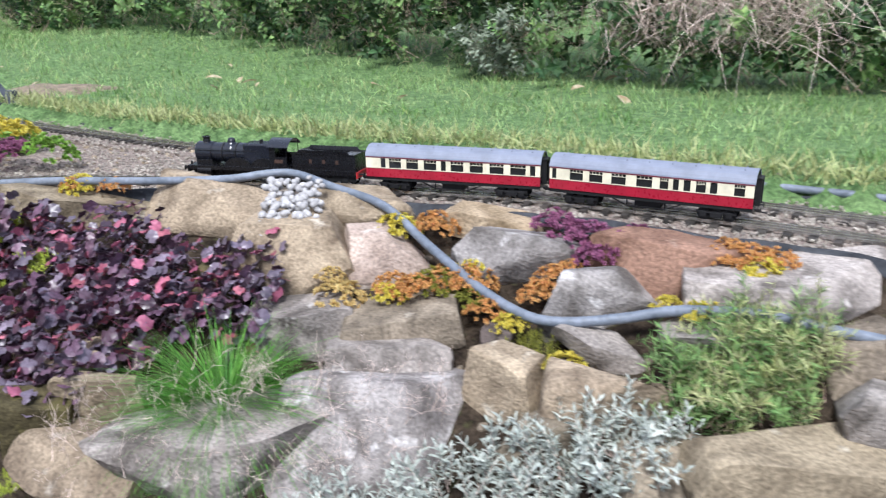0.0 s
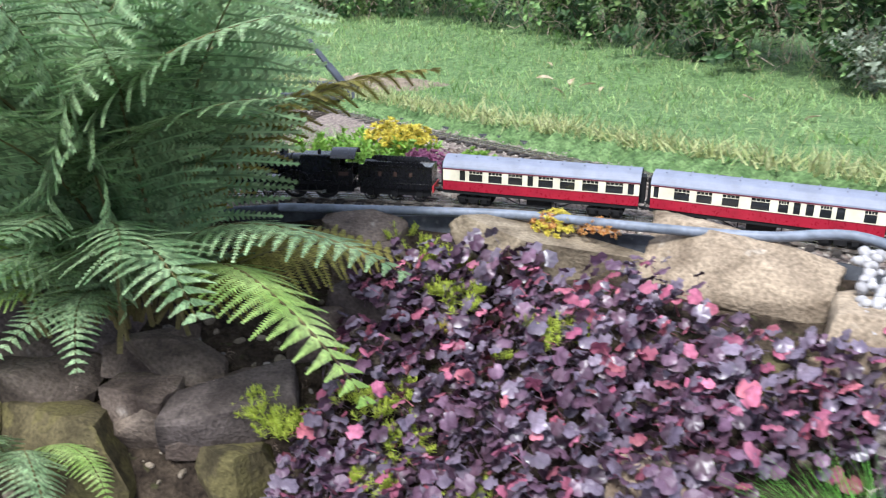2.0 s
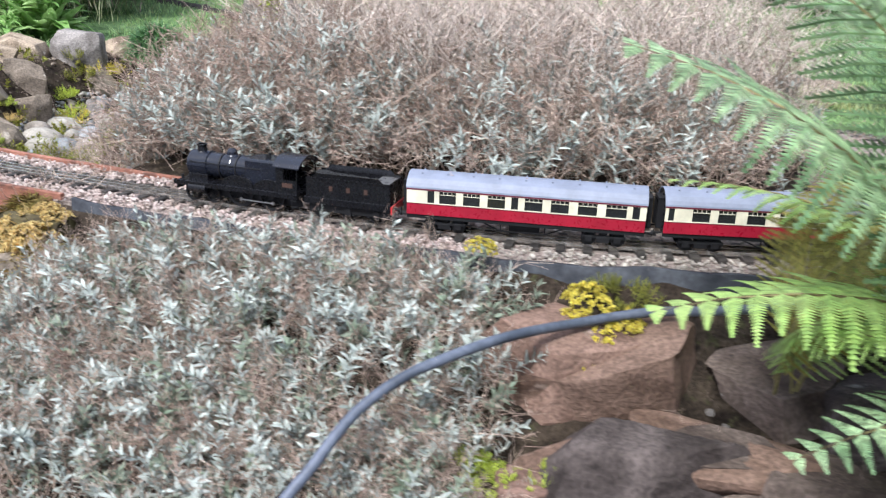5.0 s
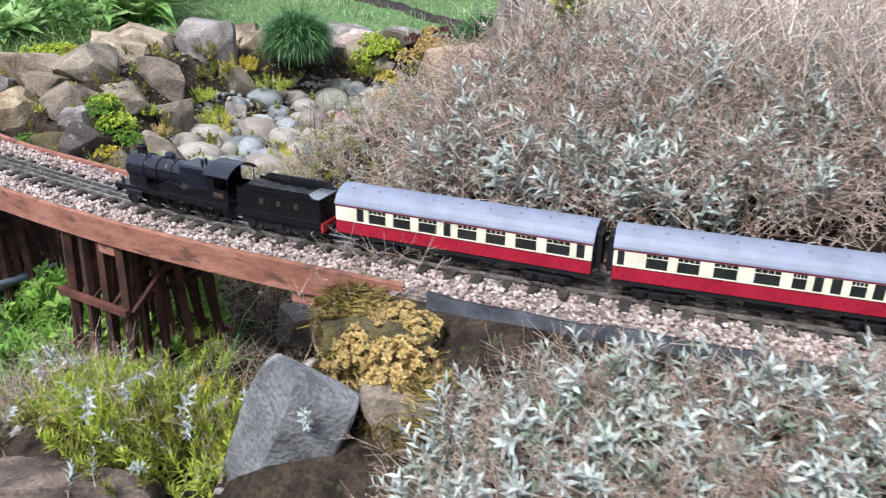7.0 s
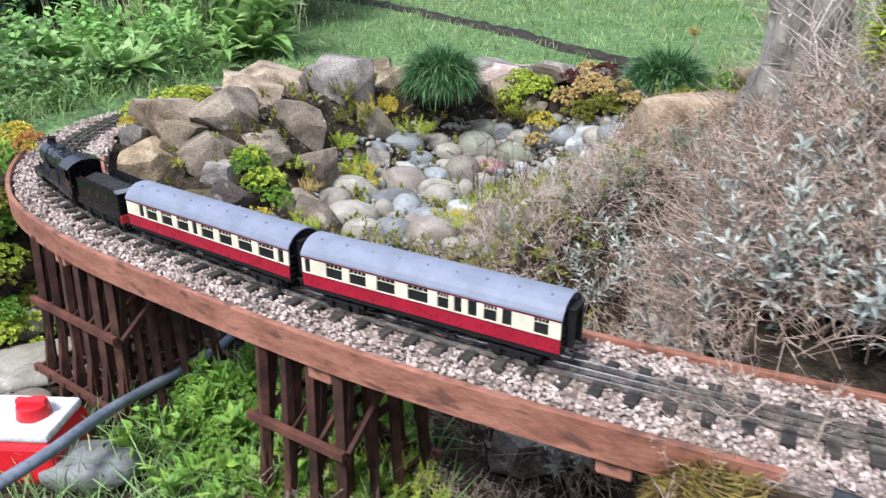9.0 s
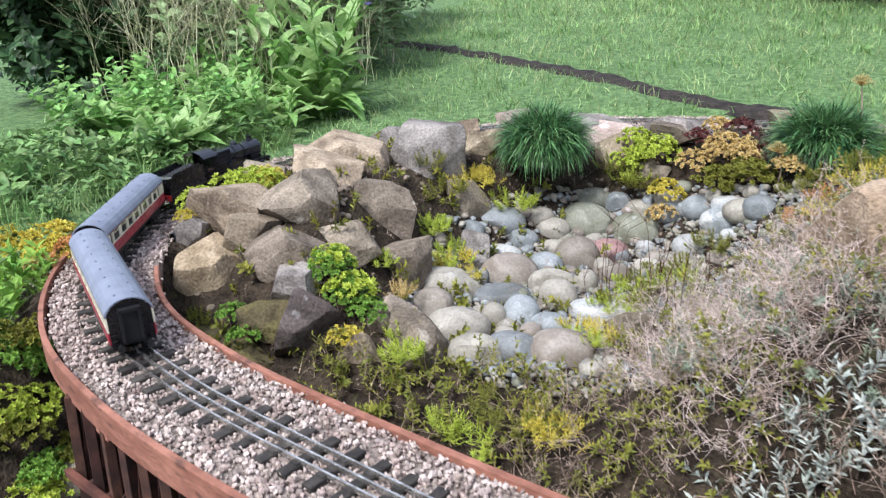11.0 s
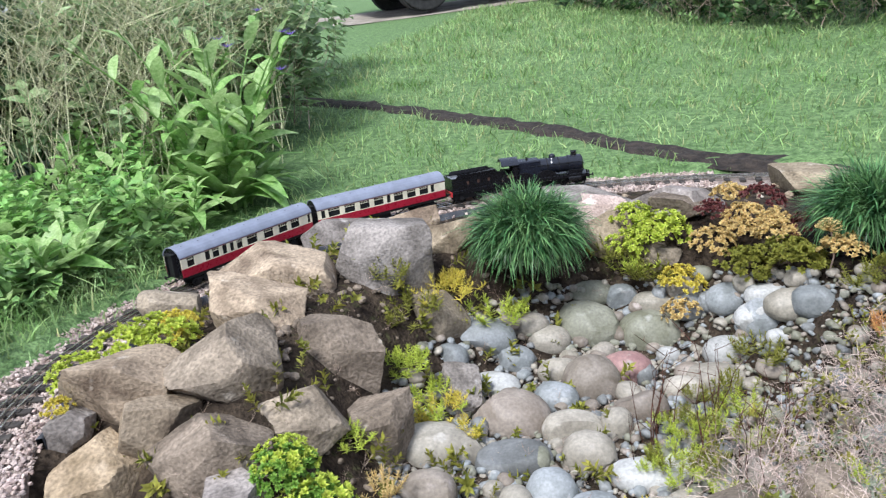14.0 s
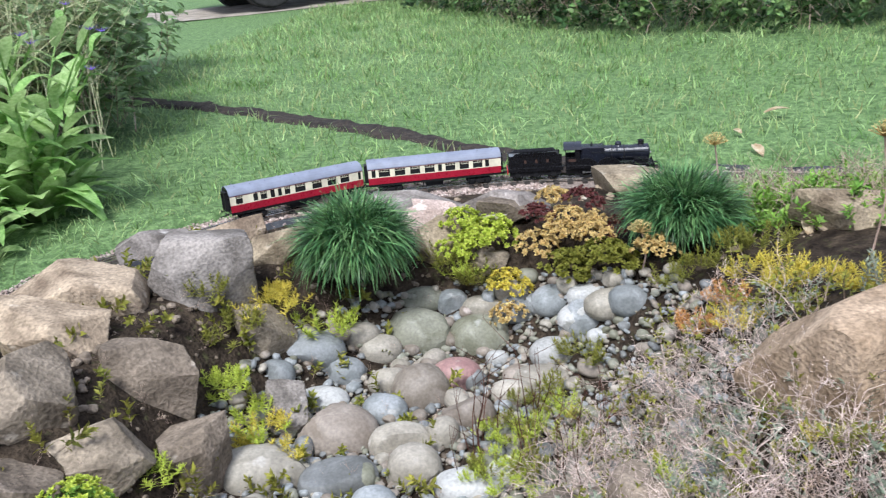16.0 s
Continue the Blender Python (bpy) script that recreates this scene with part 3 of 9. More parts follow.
def build_coach(windows, label):
    L, W, Z0, Z1, Z2 = 0.37, 0.0305, 0.032, 0.0755, 0.0965
    coach = thing("passenger_coach", label, "railway coach", "coaches of the train")
    X0 = L / 2
    # body sides: a strip grid with the windows cut out
    cuts = sorted({0.0, 1.0, *(v for w in windows for v in w[:2])})
    zs = [Z0, 0.0515, 0.0545, 0.0695, 0.0715, Z1]
    for s in (1, -1):
        low, up, lin = bmesh.new(), bmesh.new(), bmesh.new()
        box(low, -X0, s * W - 0.0011, Z0, X0, s * W + 0.0011, 0.0505, 0.0004)
        part("lower_side_panel", low, M_RED, coach, "glossy carmine lower side")
        levels = (0.0505, 0.052, 0.0718, 0.0735)
        grid = [[up.verts.new((X0 - a * L, s * (W + 0.0011), z)) for z in levels] for a in cuts]
        for k, (a, b) in enumerate(zip(cuts, cuts[1:])):
            open_here = any(abs(w[0] - a) < 1e-6 for w in windows)
            for j in range(3):
                if not (open_here and j == 1):
                    up.faces.new((grid[k][j], grid[k + 1][j], grid[k + 1][j + 1], grid[k][j + 1]))
        bmesh.ops.recalc_face_normals(up, faces=up.faces[:])
        if up.faces[:][0].normal.y * s < 0:
            bmesh.ops.reverse_faces(up, faces=up.faces[:])
        bmesh.ops.solidify(up, geom=up.faces[:], thickness=0.0022)
        part("upper_side_panel", up, M_CREAM, coach, "cream upper side with window openings")
        box(lin, -X0, s * W - 0.0012, 0.0724, X0, s * W + 0.0016, 0.0755)
        box(lin, -X0, s * W + 0.0011, 0.0497, X0, s * W + 0.0014, 0.0509)
        part("lining", lin, M_MAROON, coach, "dark maroon lining strips")
        for a, b, big in windows:
            xa, xb = X0 - a * L, X0 - b * L
            win = part("window", box(bmesh.new(), xb, s * (W - 0.001) - 0.0003, 0.0519, xa, s * (W - 0.001) + 0.0003, 0.0719), M_PANE, coach)
            if big:
                fr = bmesh.new()
                y0 = s * (W + 0.0002)
                box(fr, xb, y0 - 0.0004, 0.0662, xa, y0 + 0.0004, 0.067)
                n = 4
                for k in range(1, n):
                    xx = xb + (xa - xb) * k / n
                    box(fr, xx - 0.0004, y0 - 0.0004, 0.067, xx + 0.0004, y0 + 0.0004, 0.0719)
                part("window_frame", fr, M_CREAM, win)
    # arched roof
    prof = [(W + 0.0018, 0.0748), (W + 0.0012, 0.0775), (W * 0.93, 0.083), (W * 0.75, 0.089), (W * 0.5, 0.0935), (W * 0.25, 0.0958), (0, Z2)]
    prof = prof + [(-a, b) for a, b in prof[-2::-1]]
    under = [(a * 0.94, b - 0.0018) for a, b in prof[::-1]]
    ring = prof + under
    bm = bmesh.new()
    ends = [[bm.verts.new((x, a, b)) for a, b in ring] for x in (-X0 - 0.0012, X0 + 0.0012)]
    for k in range(len(ring)):
        bm.faces.new((ends[0][k], ends[0][(k + 1) % len(ring)], ends[1][(k + 1) % len(ring)], ends[1][k]))
    m = len(prof)
    for e, flip in ((ends[0], False), (ends[1], True)):
        for k in range(m - 1):
            f = (e[k], e[k + 1], e[2 * m - 2 - k], e[2 * m - 1 - k])
            bm.faces.new(f if not flip else f[::-1])
    bmesh.ops.recalc_face_normals(bm, faces=bm.faces[:])
    roof = part("roof", bm, M_ROOF, coach, "blue-grey arched roof", smooth=False)
    for k in range(9):
        x = X0 - (k + 0.5) * L / 9
        for y in (-0.012, 0.012):
            v = bmesh.new()
            tube(v, (x, y, 0.0935), (x, y, 0.0965), 0.0022, 0.0013, 8)
            part("roof_vent", v, M_ROOF, roof)
    for s in (-1, 1):
        e = bmesh.new()
        pts = [(W, Z0), (W, 0.0748)] + [(a, b - 0.0008) for a, b in prof[1:-1]] + [(-W, 0.0748), (-W, Z0)]
        a = [e.verts.new((s * (X0 - 0.0005), p, q)) for p, q in pts]
        b = [e.verts.new((s * (X0 - 0.003), p, q)) for p, q in pts]
        e.faces.new(a), e.faces.new(b[::-1])
        for k in range(len(pts)):
            e.faces.new((a[k], b[k], b[(k + 1) % len(pts)], a[(k + 1) % len(pts)]))
        bmesh.ops.recalc_face_normals(e, faces=e.faces[:])
        end = part("end_wall", e, M_BLACK, coach, "black end wall with corridor connector")
        g = bmesh.new()
        xo = s * (X0 + 0.003)
        for y in (-0.0125, 0.0125):
            box(g, min(xo - s * 0.004, xo + s * 0.006), y - 0.002, 0.034, max(xo - s * 0.004, xo + s * 0.006), y + 0.002, 0.082, 0.0005)
        box(g, min(xo - s * 0.004, xo + s * 0.006), -0.0145, 0.078, max(xo - s * 0.004, xo + s * 0.006), 0.0145, 0.083, 0.0005)
        box(g, xo - 0.0015, -0.012, 0.034, xo + 0.0015, 0.012, 0.08)
        part("gangway", g, M_SATIN, end)
        for y in (-0.019, 0.019):
            bf = bmesh.new()
            tube(bf, (s * X0, y, 0.029), (s * (X0 + 0.011), y, 0.029), 0.0016, seg=8)
            tube(bf, (s * (X0 + 0.011), y, 0.029), (s * (X0 + 0.0125), y, 0.029), 0.0045, seg=12)
            part("buffer", bf, M_SATIN, coach)
        st = bmesh.new()
        for k in range(4):
            box(st, min(s * (X0 - 0.001), s * (X0 + 0.002)), W - 0.009, 0.036 + k * 0.009, max(s * (X0 - 0.001), s * (X0 + 0.002)), W - 0.002, 0.0372 + k * 0.009)
        part("end_steps", st, M_SATIN, coach)
        cp = bmesh.new()
        tube(cp, (s * X0, 0, 0.022), (s * (X0 + 0.021), 0, 0.02), 0.0016, seg=8)
        part("coupling", cp, M_SATIN, coach)
    # underframe
    u = bmesh.new()
    box(u, -X0 + 0.002, -W + 0.001, 0.0265, X0 - 0.002, W - 0.001, 0.0325, 0.0006)
    for s in (-1, 1):
        box(u, -X0, s * (W - 0.002) - 0.0012, 0.0255, X0, s * (W - 0.002) + 0.0012, 0.032)
    part("underframe", u, M_SATIN, coach)
    for s in (-1, 1):
        tr = bmesh.new()
        y = s * 0.022
        bar(tr, (-0.07, y, 0.027), (-0.035, y, 0.0125), 0.0018)
        bar(tr, (0.07, y, 0.027), (0.035, y, 0.0125), 0.0018)
        bar(tr, (-0.035, y, 0.0125), (0.035, y, 0.0125), 0.0018)
        for x in (-0.035, 0.035):
            bar(tr, (x, y, 0.0125), (x, y, 0.027), 0.0018)
        part("truss_rod", tr, M_SATIN, coach)
    bx = box(bmesh.new(), -0.026, -0.018, 0.012, 0.022, 0.018, 0.027, 0.001)
    part("battery_box", bx, M_SATIN, coach)
    for bxn in (-0.125, 0.125):
        bo = bmesh.new()
        for s in (-1, 1):
            y = s * 0.0235
            box(bo, bxn - 0.034, y - 0.0015, 0.0145, bxn + 0.034, y + 0.0015, 0.0195, 0.0005)
            box(bo, bxn - 0.01, y - 0.003, 0.008, bxn + 0.01, y + 0.002, 0.017, 0.0006)
            for x in (-0.022, 0.022):
                box(bo, bxn + x - 0.0055, y - 0.003, 0.0085, bxn + x + 0.0055, y + 0.003, 0.019, 0.0008)
        box(bo, bxn - 0.006, -0.023, 0.014, bxn + 0.006, 0.023, 0.0265)
        part("bogie", bo, M_SATIN, coach)
        for x in (-0.022, 0.022):
            wheelset(coach, bxn + x, 0.0108)
    return coach


WIN_A = [(0.09, 0.12, 0), (0.141, 0.213, 1), (0.244, 0.315, 1), (0.348, 0.422, 1), (0.448, 0.477, 0), (0.504, 0.578, 1), (0.613, 0.687, 1), (0.724, 0.802, 1), (0.838, 0.922, 1), (0.945, 0.974, 0)]
WIN_B = [(0.013, 0.037, 0), (0.109, 0.18, 1), (0.212, 0.282, 1), (0.327, 0.401, 1), (0.453, 0.532, 1), (0.568, 0.61, 1), (0.631, 0.659, 0), (0.682, 0.714, 0), (0.739, 0.785, 1), (0.804, 0.837, 0), (0.912, 0.96, 1)]
coach_a = build_coach(WIN_A, "cream and carmine model coach with grey roof, behind the tender")
coach_b = build_coach(WIN_B, "cream and carmine model brake coach, last in the train")


def lathe(bm, prof, axis="x", seg=24):
    rings = []
    for k in range(seg):
        a = 2 * math.pi * k / seg
        ring = []
        for u, r in prof:
            c, s = r * math.cos(a), r * math.sin(a)
            ring.append(bm.verts.new((u, c, s) if axis == "x" else (c, s, u)))
        rings.append(ring)
    for k in range(seg):
        p, q = rings[k], rings[(k + 1) % seg]
        for j in range(len(prof) - 1):
            bm.faces.new((p[j], p[j + 1], q[j + 1], q[j]))
    bmesh.ops.recalc_face_normals(bm, faces=bm.faces[:])


def move(bm, x, y, z, start=0):
    bm.verts.ensure_lookup_table()
    bmesh.ops.translate(bm, vec=(x, y, z), verts=bm.verts[start:])


def build_loco():
    loco = thing("steam_locomotive", "black four-coupled model steam locomotive hauling the train", "locomotive")
    bm = bmesh.new()
    lathe(bm, [(-0.035, 0.0), (-0.035, 0.0208), (0.03, 0.0196), (0.032, 0.0202), (0.034, 0.0196), (0.074, 0.0192), (0.075, 0.0212), (0.109, 0.0212), (0.1105, 0.02), (0.1105, 0.0)])
    move(bm, 0, 0, 0.059)
    boiler = part("boiler", bm, M_BOILER, loco, smooth=False)
    bm = bmesh.new()
    lathe(bm, [(0.1105, 0.0165), (0.113, 0.015), (0.1145, 0.008), (0.115, 0.0)])
    move(bm, 0, 0, 0.059)
    door = part("smokebox_door", bm, M_BLACK, boiler)
    hb = bmesh.new()
    bar(hb, (0.1155, -0.014, 0.059), (0.1155, 0.014, 0.059), 0.0012)
    tube(hb, (0.114, 0, 0.059), (0.118, 0, 0.059), 0.002, seg=8)
    part("door_strap", hb, M_STEEL, door)
    for x in (-0.01, 0.02, 0.05):
        bm = bmesh.new()
        lathe(bm, [(x - 0.0012, 0.0205), (x - 0.0012, 0.0208), (x + 0.0012, 0.0208), (x + 0.0012, 0.0205)])
        move(bm, 0, 0, 0.059)
        part("boiler_band", bm, M_SATIN, boiler)
    bm = bmesh.new()
    lathe(bm, [(0.077, 0.0105), (0.0795, 0.008), (0.086, 0.0072), (0.0885, 0.0074), (0.0893, 0.0088), (0.0905, 0.0086), (0.0907, 0.0062), (0.085, 0.0056)], "z", 18)
    move(bm, 0.092, 0, 0)
    part("chimney", bm, M_BLACK, boiler)
    bm = bmesh.new()
    lathe(bm, [(0.076, 0.0105), (0.0795, 0.0084), (0.0835, 0.008), (0.0868, 0.0064), (0.0886, 0.0035), (0.089, 0.0)], "z", 18)
    move(bm, 0.036, 0, 0)
    part("dome", bm, M_BOILER, boiler)
    bm = bmesh.new()
    for y in (-0.004, 0.004):
        tube(bm, (-0.03, y, 0.08), (-0.03, y, 0.0865), 0.0025, 0.0018, 8)
    part("safety_valve", bm, M_SATIN, boiler)
    for s in (-1, 1):
        bm = bmesh.new()
        tube(bm, (-0.03, s * 0.0215, 0.066), (0.105, s * 0.0212, 0.066), 0.0007, seg=6)
        for x in (0.0, 0.035, 0.07, 0.1):
            tube(bm, (x, s * 0.019, 0.066), (x, s * 0.0218, 0.066), 0.0011, seg=6)
        part("handrail", bm, M_SATIN, boiler)
    # firebox
    bm = bmesh.new()
    box(bm, -0.06, -0.0212, 0.034, 0.002, 0.0212, 0.0806, 0.0035)
    part("firebox", bm, M_BOILER, loco)
    bm = box(bmesh.new(), 0.074, -0.0175, 0.034, 0.11, 0.0175, 0.046, 0.001)
    part("smokebox_saddle", bm, M_BLACK, loco)
    # running plate with splashers
    bm = box(bmesh.new(), -0.095, -0.0315, 0.0335, 0.124, 0.0315, 0.0362, 0.0005)
    for s in (-1, 1):
        box(bm, -0.095, s * 0.0305 - 0.001, 0.0285, 0.124, s * 0.0305 + 0.001, 0.0345)
    part("running_plate", bm, M_BLACK, loco)
    for x in (0.013, -0.044):
        for s in (-1, 1):
            bm = bmesh.new()
            n = 16
            pts = [(x + 0.0275 * math.cos(math.pi * k / n), 0.0362 + 0.0165 * math.sin(math.pi * k / n)) for k in range(n + 1)]
            y0, y1 = s * 0.0195, s * 0.0275
            a = [bm.verts.new((p, y0, q)) for p, q in pts]
            b = [bm.verts.new((p, y1, q)) for p, q in pts]
            bm.faces.new(b), bm.faces.new(a[::-1])
            for k in range(n + 1):
                j = (k + 1) % (n + 1)
                bm.faces.new((a[k], a[j], b[j], b[k]))
            bmesh.ops.recalc_face_normals(bm, faces=bm.faces[:])
            sp = part("splasher", bm, M_BLACK, loco)
            bm = bmesh.new()
            for k in range(n):
                bar(bm, (pts[k][0], s * 0.0277, pts[k][1]), (pts[k + 1][0], s * 0.0277, pts[k + 1][1]), 0.0011)
            part("beading", bm, M_SATIN, sp)
    # cab
    cab = part("cab", box(bmesh.new(), -0.062, -0.0295, 0.036, -0.059, 0.0295, 0.079), M_BLACK, loco)
    for s in (-1, 1):
        bm = bmesh.new()
        box(bm, -0.096, s * 0.0295 - 0.0008, 0.036, -0.06, s * 0.0295 + 0.0008, 0.0575)
        box(bm, -0.072, s * 0.0295 - 0.0008, 0.0575, -0.06, s * 0.0295 + 0.0008, 0.079)
        box(bm, -0.0965, s * 0.0295 - 0.0006, 0.0575, -0.0952, s * 0.0295 + 0.0006, 0.079)
        part("cab_side", bm, M_BLACK, cab)
        bm = box(bmesh.new(), -0.088, s * 0.0305 - 0.0002, 0.046, -0.07, s * 0.0305 + 0.0004, 0.0525)
        part("number_panel", bm, M_LETTER, cab)
    bm = bmesh.new()
    n = 10
    rows = []
    for k in range(n + 1):
        a = math.pi * (0.22 + 0.56 * k / n)
        rows.append([bm.verts.new((x, 0.0435 * math.cos(a), 0.0515 + h + 0.038 * math.sin(a))) for x, h in ((-0.101, 0), (-0.056, 0), (-0.056, 0.0014), (-0.101, 0.0014))])
    for p, q in zip(rows, rows[1:]):
        for j in range(4):
            bm.faces.new((p[j], p[(j + 1) % 4], q[(j + 1) % 4], q[j]))
    bm.faces.new(rows[0]), bm.faces.new(rows[-1][::-1])
    bmesh.ops.recalc_face_normals(bm, faces=bm.faces[:])
    part("cab_roof", bm, M_BOILER, cab)
    bm = box(bmesh.new(), -0.06, -0.02, 0.037, -0.0585, 0.02, 0.07)
    part("backhead", bm, M_SATIN, cab)
    # frames, cylinders, buffers
    bm = bmesh.new()
    for s in (-1, 1):
        box(bm, -0.095, s * 0.0135 - 0.0008, 0.013, 0.12, s * 0.0135 + 0.0008, 0.034)
    part("frame", bm, M_SATIN, loco)
    for s in (-1, 1):
        bm = bmesh.new()
        tube(bm, (0.07, s * 0.0255, 0.026), (0.102, s * 0.0255, 0.026), 0.0082, seg=16)
        part("cylinder", bm, M_BLACK, loco)
        for y in (s * 0.019,):
            bm = bmesh.new()
            tube(bm, (0.124, y, 0.029), (0.135, y, 0.029), 0.0018, seg=8)
            tube(bm, (0.135, y, 0.029), (0.1365, y, 0.029), 0.0046, seg=12)
            part("buffer", bm, M_SATIN, loco)
    part("buffer_beam", box(bmesh.new(), 0.122, -0.031, 0.0225, 0.1245, 0.031, 0.0355), M_SATIN, loco)
    for y in (-0.02, 0.02):
        bm = tube(bmesh.new(), (0.12, y, 0.036), (0.12, y, 0.043), 0.0022, seg=8)
        part("lamp_iron", bm, M_SATIN, loco)
    for s in (-1, 1):
        bm = bmesh.new()
        for z in (0.016, 0.026):
            box(bm, -0.094, s * 0.029 - 0.003, z, -0.084, s * 0.029 + 0.003, z + 0.001)
        box(bm, -0.0845, s * 0.0275 - 0.0006, 0.016, -0.0835, s * 0.0275 + 0.0006, 0.034)
        part("step", bm, M_SATIN, loco)
    for x in (0.013, -0.044):
        wheelset(loco, x, 0.0235, spokes=14, name="driving_wheelset")
    for x in (0.064, 0.103):
        wheelset(loco, x, 0.0125, spokes=9)
    for s in (-1, 1):
        bm = bar(bmesh.new(), (-0.044, 0, 0), (0.013, 0, 0), 0.0035, 0.0016, 0.0004)
        for x in (-0.044, 0.013):
            tube(bm, (x, -0.0012, 0), (x, 0.0012, 0), 0.003, seg=10)
        rod = part("coupling_rod", bm, M_STEEL, loco)
        RODS.append((rod, s))
    return loco


RODS = []
loco = build_loco()


def build_tender():
    tn = thing("tender", "black six-wheeled coal tender with dull lettering, behind the locomotive", "tender")
    bm = box(bmesh.new(), -0.07, -0.0295, 0.0335, 0.07, 0.0295, 0.036, 0.0005)
    for s in (-1, 1):
        box(bm, -0.07, s * 0.0285 - 0.001, 0.026, 0.07, s * 0.0285 + 0.001, 0.0345)
    part("footplate", bm, M_BLACK, tn)
    bm = bmesh.new()
    for s in (-1, 1):
        box(bm, -0.067, s * 0.0275 - 0.0008, 0.036, 0.066, s * 0.0275 + 0.0008, 0.0655)
    box(bm, -0.068, -0.0275, 0.036, -0.0662, 0.0275, 0.067)
    box(bm, 0.058, -0.0275, 0.036, 0.06, 0.0275, 0.062)
    tank = part("tank", bm, M_BLACK, tn)
    bm = bmesh.new()
    for s in (-1, 1):
        pts = [(-0.068, 0.0655), (0.058, 0.0655), (0.05, 0.0735), (-0.05, 0.0735), (-0.058, 0.0655)]
        bar(bm, (-0.068, s * 0.0282, 0.066), (0.066, s * 0.0282, 0.066), 0.0022)
        a = [bm.verts.new((x, s * 0.0275, z)) for x, z in pts[1:]]
        b = [bm.verts.new((x, s * (0.0275 + (0.0015 if z > 0.07 else 0)), z)) for x, z in pts[1:]]
        c = [bm.verts.new((v.co.x, v.co.y - s * 0.0014, v.co.z)) for v in b]
        bm.faces.new(b if s < 0 else b[::-1])
        bm.faces.new(c[::-1] if s < 0 else c)
        for k in range(4):
            j = (k + 1) % 4
            bm.faces.new((b[k], b[j], c[j], c[k]))
        for v in a:
            bm.verts.remove(v)
    part("coal_rail", bm, M_BLACK, tank)
    bm = bmesh.new()
    bmesh.ops.create_grid(bm, x_segments=22, y_segments=10, size=1)
    for v in bm.verts:
        x, y = v.co.x * 0.062, v.co.y * 0.0265
        v.co = (x - 0.003, y, 0.058 + 0.012 * (1 - v.co.y ** 2) * (0.55 + 0.45 * v.co.x) * (1 if x > -0.04 else 0.2) + 0.004 * noise.noise((x * 160, y * 160, 0)))
    part("coal", bm, M_COAL, tn, "heap of black coal")
    part("tank_top", box(bmesh.new(), -0.066, -0.026, 0.06, -0.036, 0.026, 0.0645, 0.002), M_STEEL, tn, "pale steel tank top")
    for s in (-1, 1):
        for k in range(3):
            x = (0.026 - 0.028 * k) * s
            part("letter", box(bmesh.new(), x - 0.0028, s * 0.0284 - 0.0002, 0.048, x + 0.0028, s * 0.0284 + 0.0003, 0.0555), M_LETTER, tn)
        bm = bmesh.new()
        box(bm, -0.066, s * 0.0225 - 0.001, 0.014, 0.064, s * 0.0225 + 0.001, 0.034)
        for x in (-0.045, 0.0, 0.045):
            box(bm, x - 0.005, s * 0.0235 - 0.003, 0.011, x + 0.005, s * 0.0235 + 0.0025, 0.024, 0.0006)
            bar(bm, (x - 0.014, s * 0.0245, 0.027), (x + 0.014, s * 0.0245, 0.027), 0.0022)
        part("tender_frame", bm, M_SATIN, tn)
        bm = bmesh.new()
        tube(bm, (-0.07, s * 0.019, 0.029), (-0.081, s * 0.019, 0.029), 0.0018, seg=8)
        tube(bm, (-0.081, s * 0.019, 0.029), (-0.0825, s * 0.019, 0.029), 0.0046, seg=12)
        part("buffer", bm, M_SATIN, tn)
    part("buffer_beam", box(bmesh.new(), -0.0718, -0.03, 0.0225, -0.0695, 0.03, 0.0345), M_BUFFER_RED, tn)
    bm = bmesh.new()
    tube(bm, (-0.07, 0, 0.022), (-0.095, 0, 0.02), 0.0016, seg=8)
    tube(bm, (0.068, 0, 0.03), (0.09, 0, 0.03), 0.002, seg=8)
    part("coupling", bm, M_SATIN, tn)
    for x in (-0.045, 0.0, 0.045):
        wheelset(tn, x, 0.0135, spokes=9)
    return tn


tender = build_tender()
tender.scale = (1.1, 1.06, 1.11)
loco.scale = (1.09, 1.06, 1.11)


# ---------------------------------------------------------------- stones
def stone_mat(name, a, b, c, patch=0.4, rough=0.88):
    a, b = tuple(0.52 * v for v in a), tuple(0.88 * v for v in b)
    c = tuple(0.5 * u + 0.5 * v for u, v in zip(b, c))
    return mat(name, a, b, 13, rough, 0.9, c=c, patch=patch, vary=0.2, fine=14, detail=12, relief=0.009, distort=0.6, grain=0.36, band=0.17, spec=0.18)


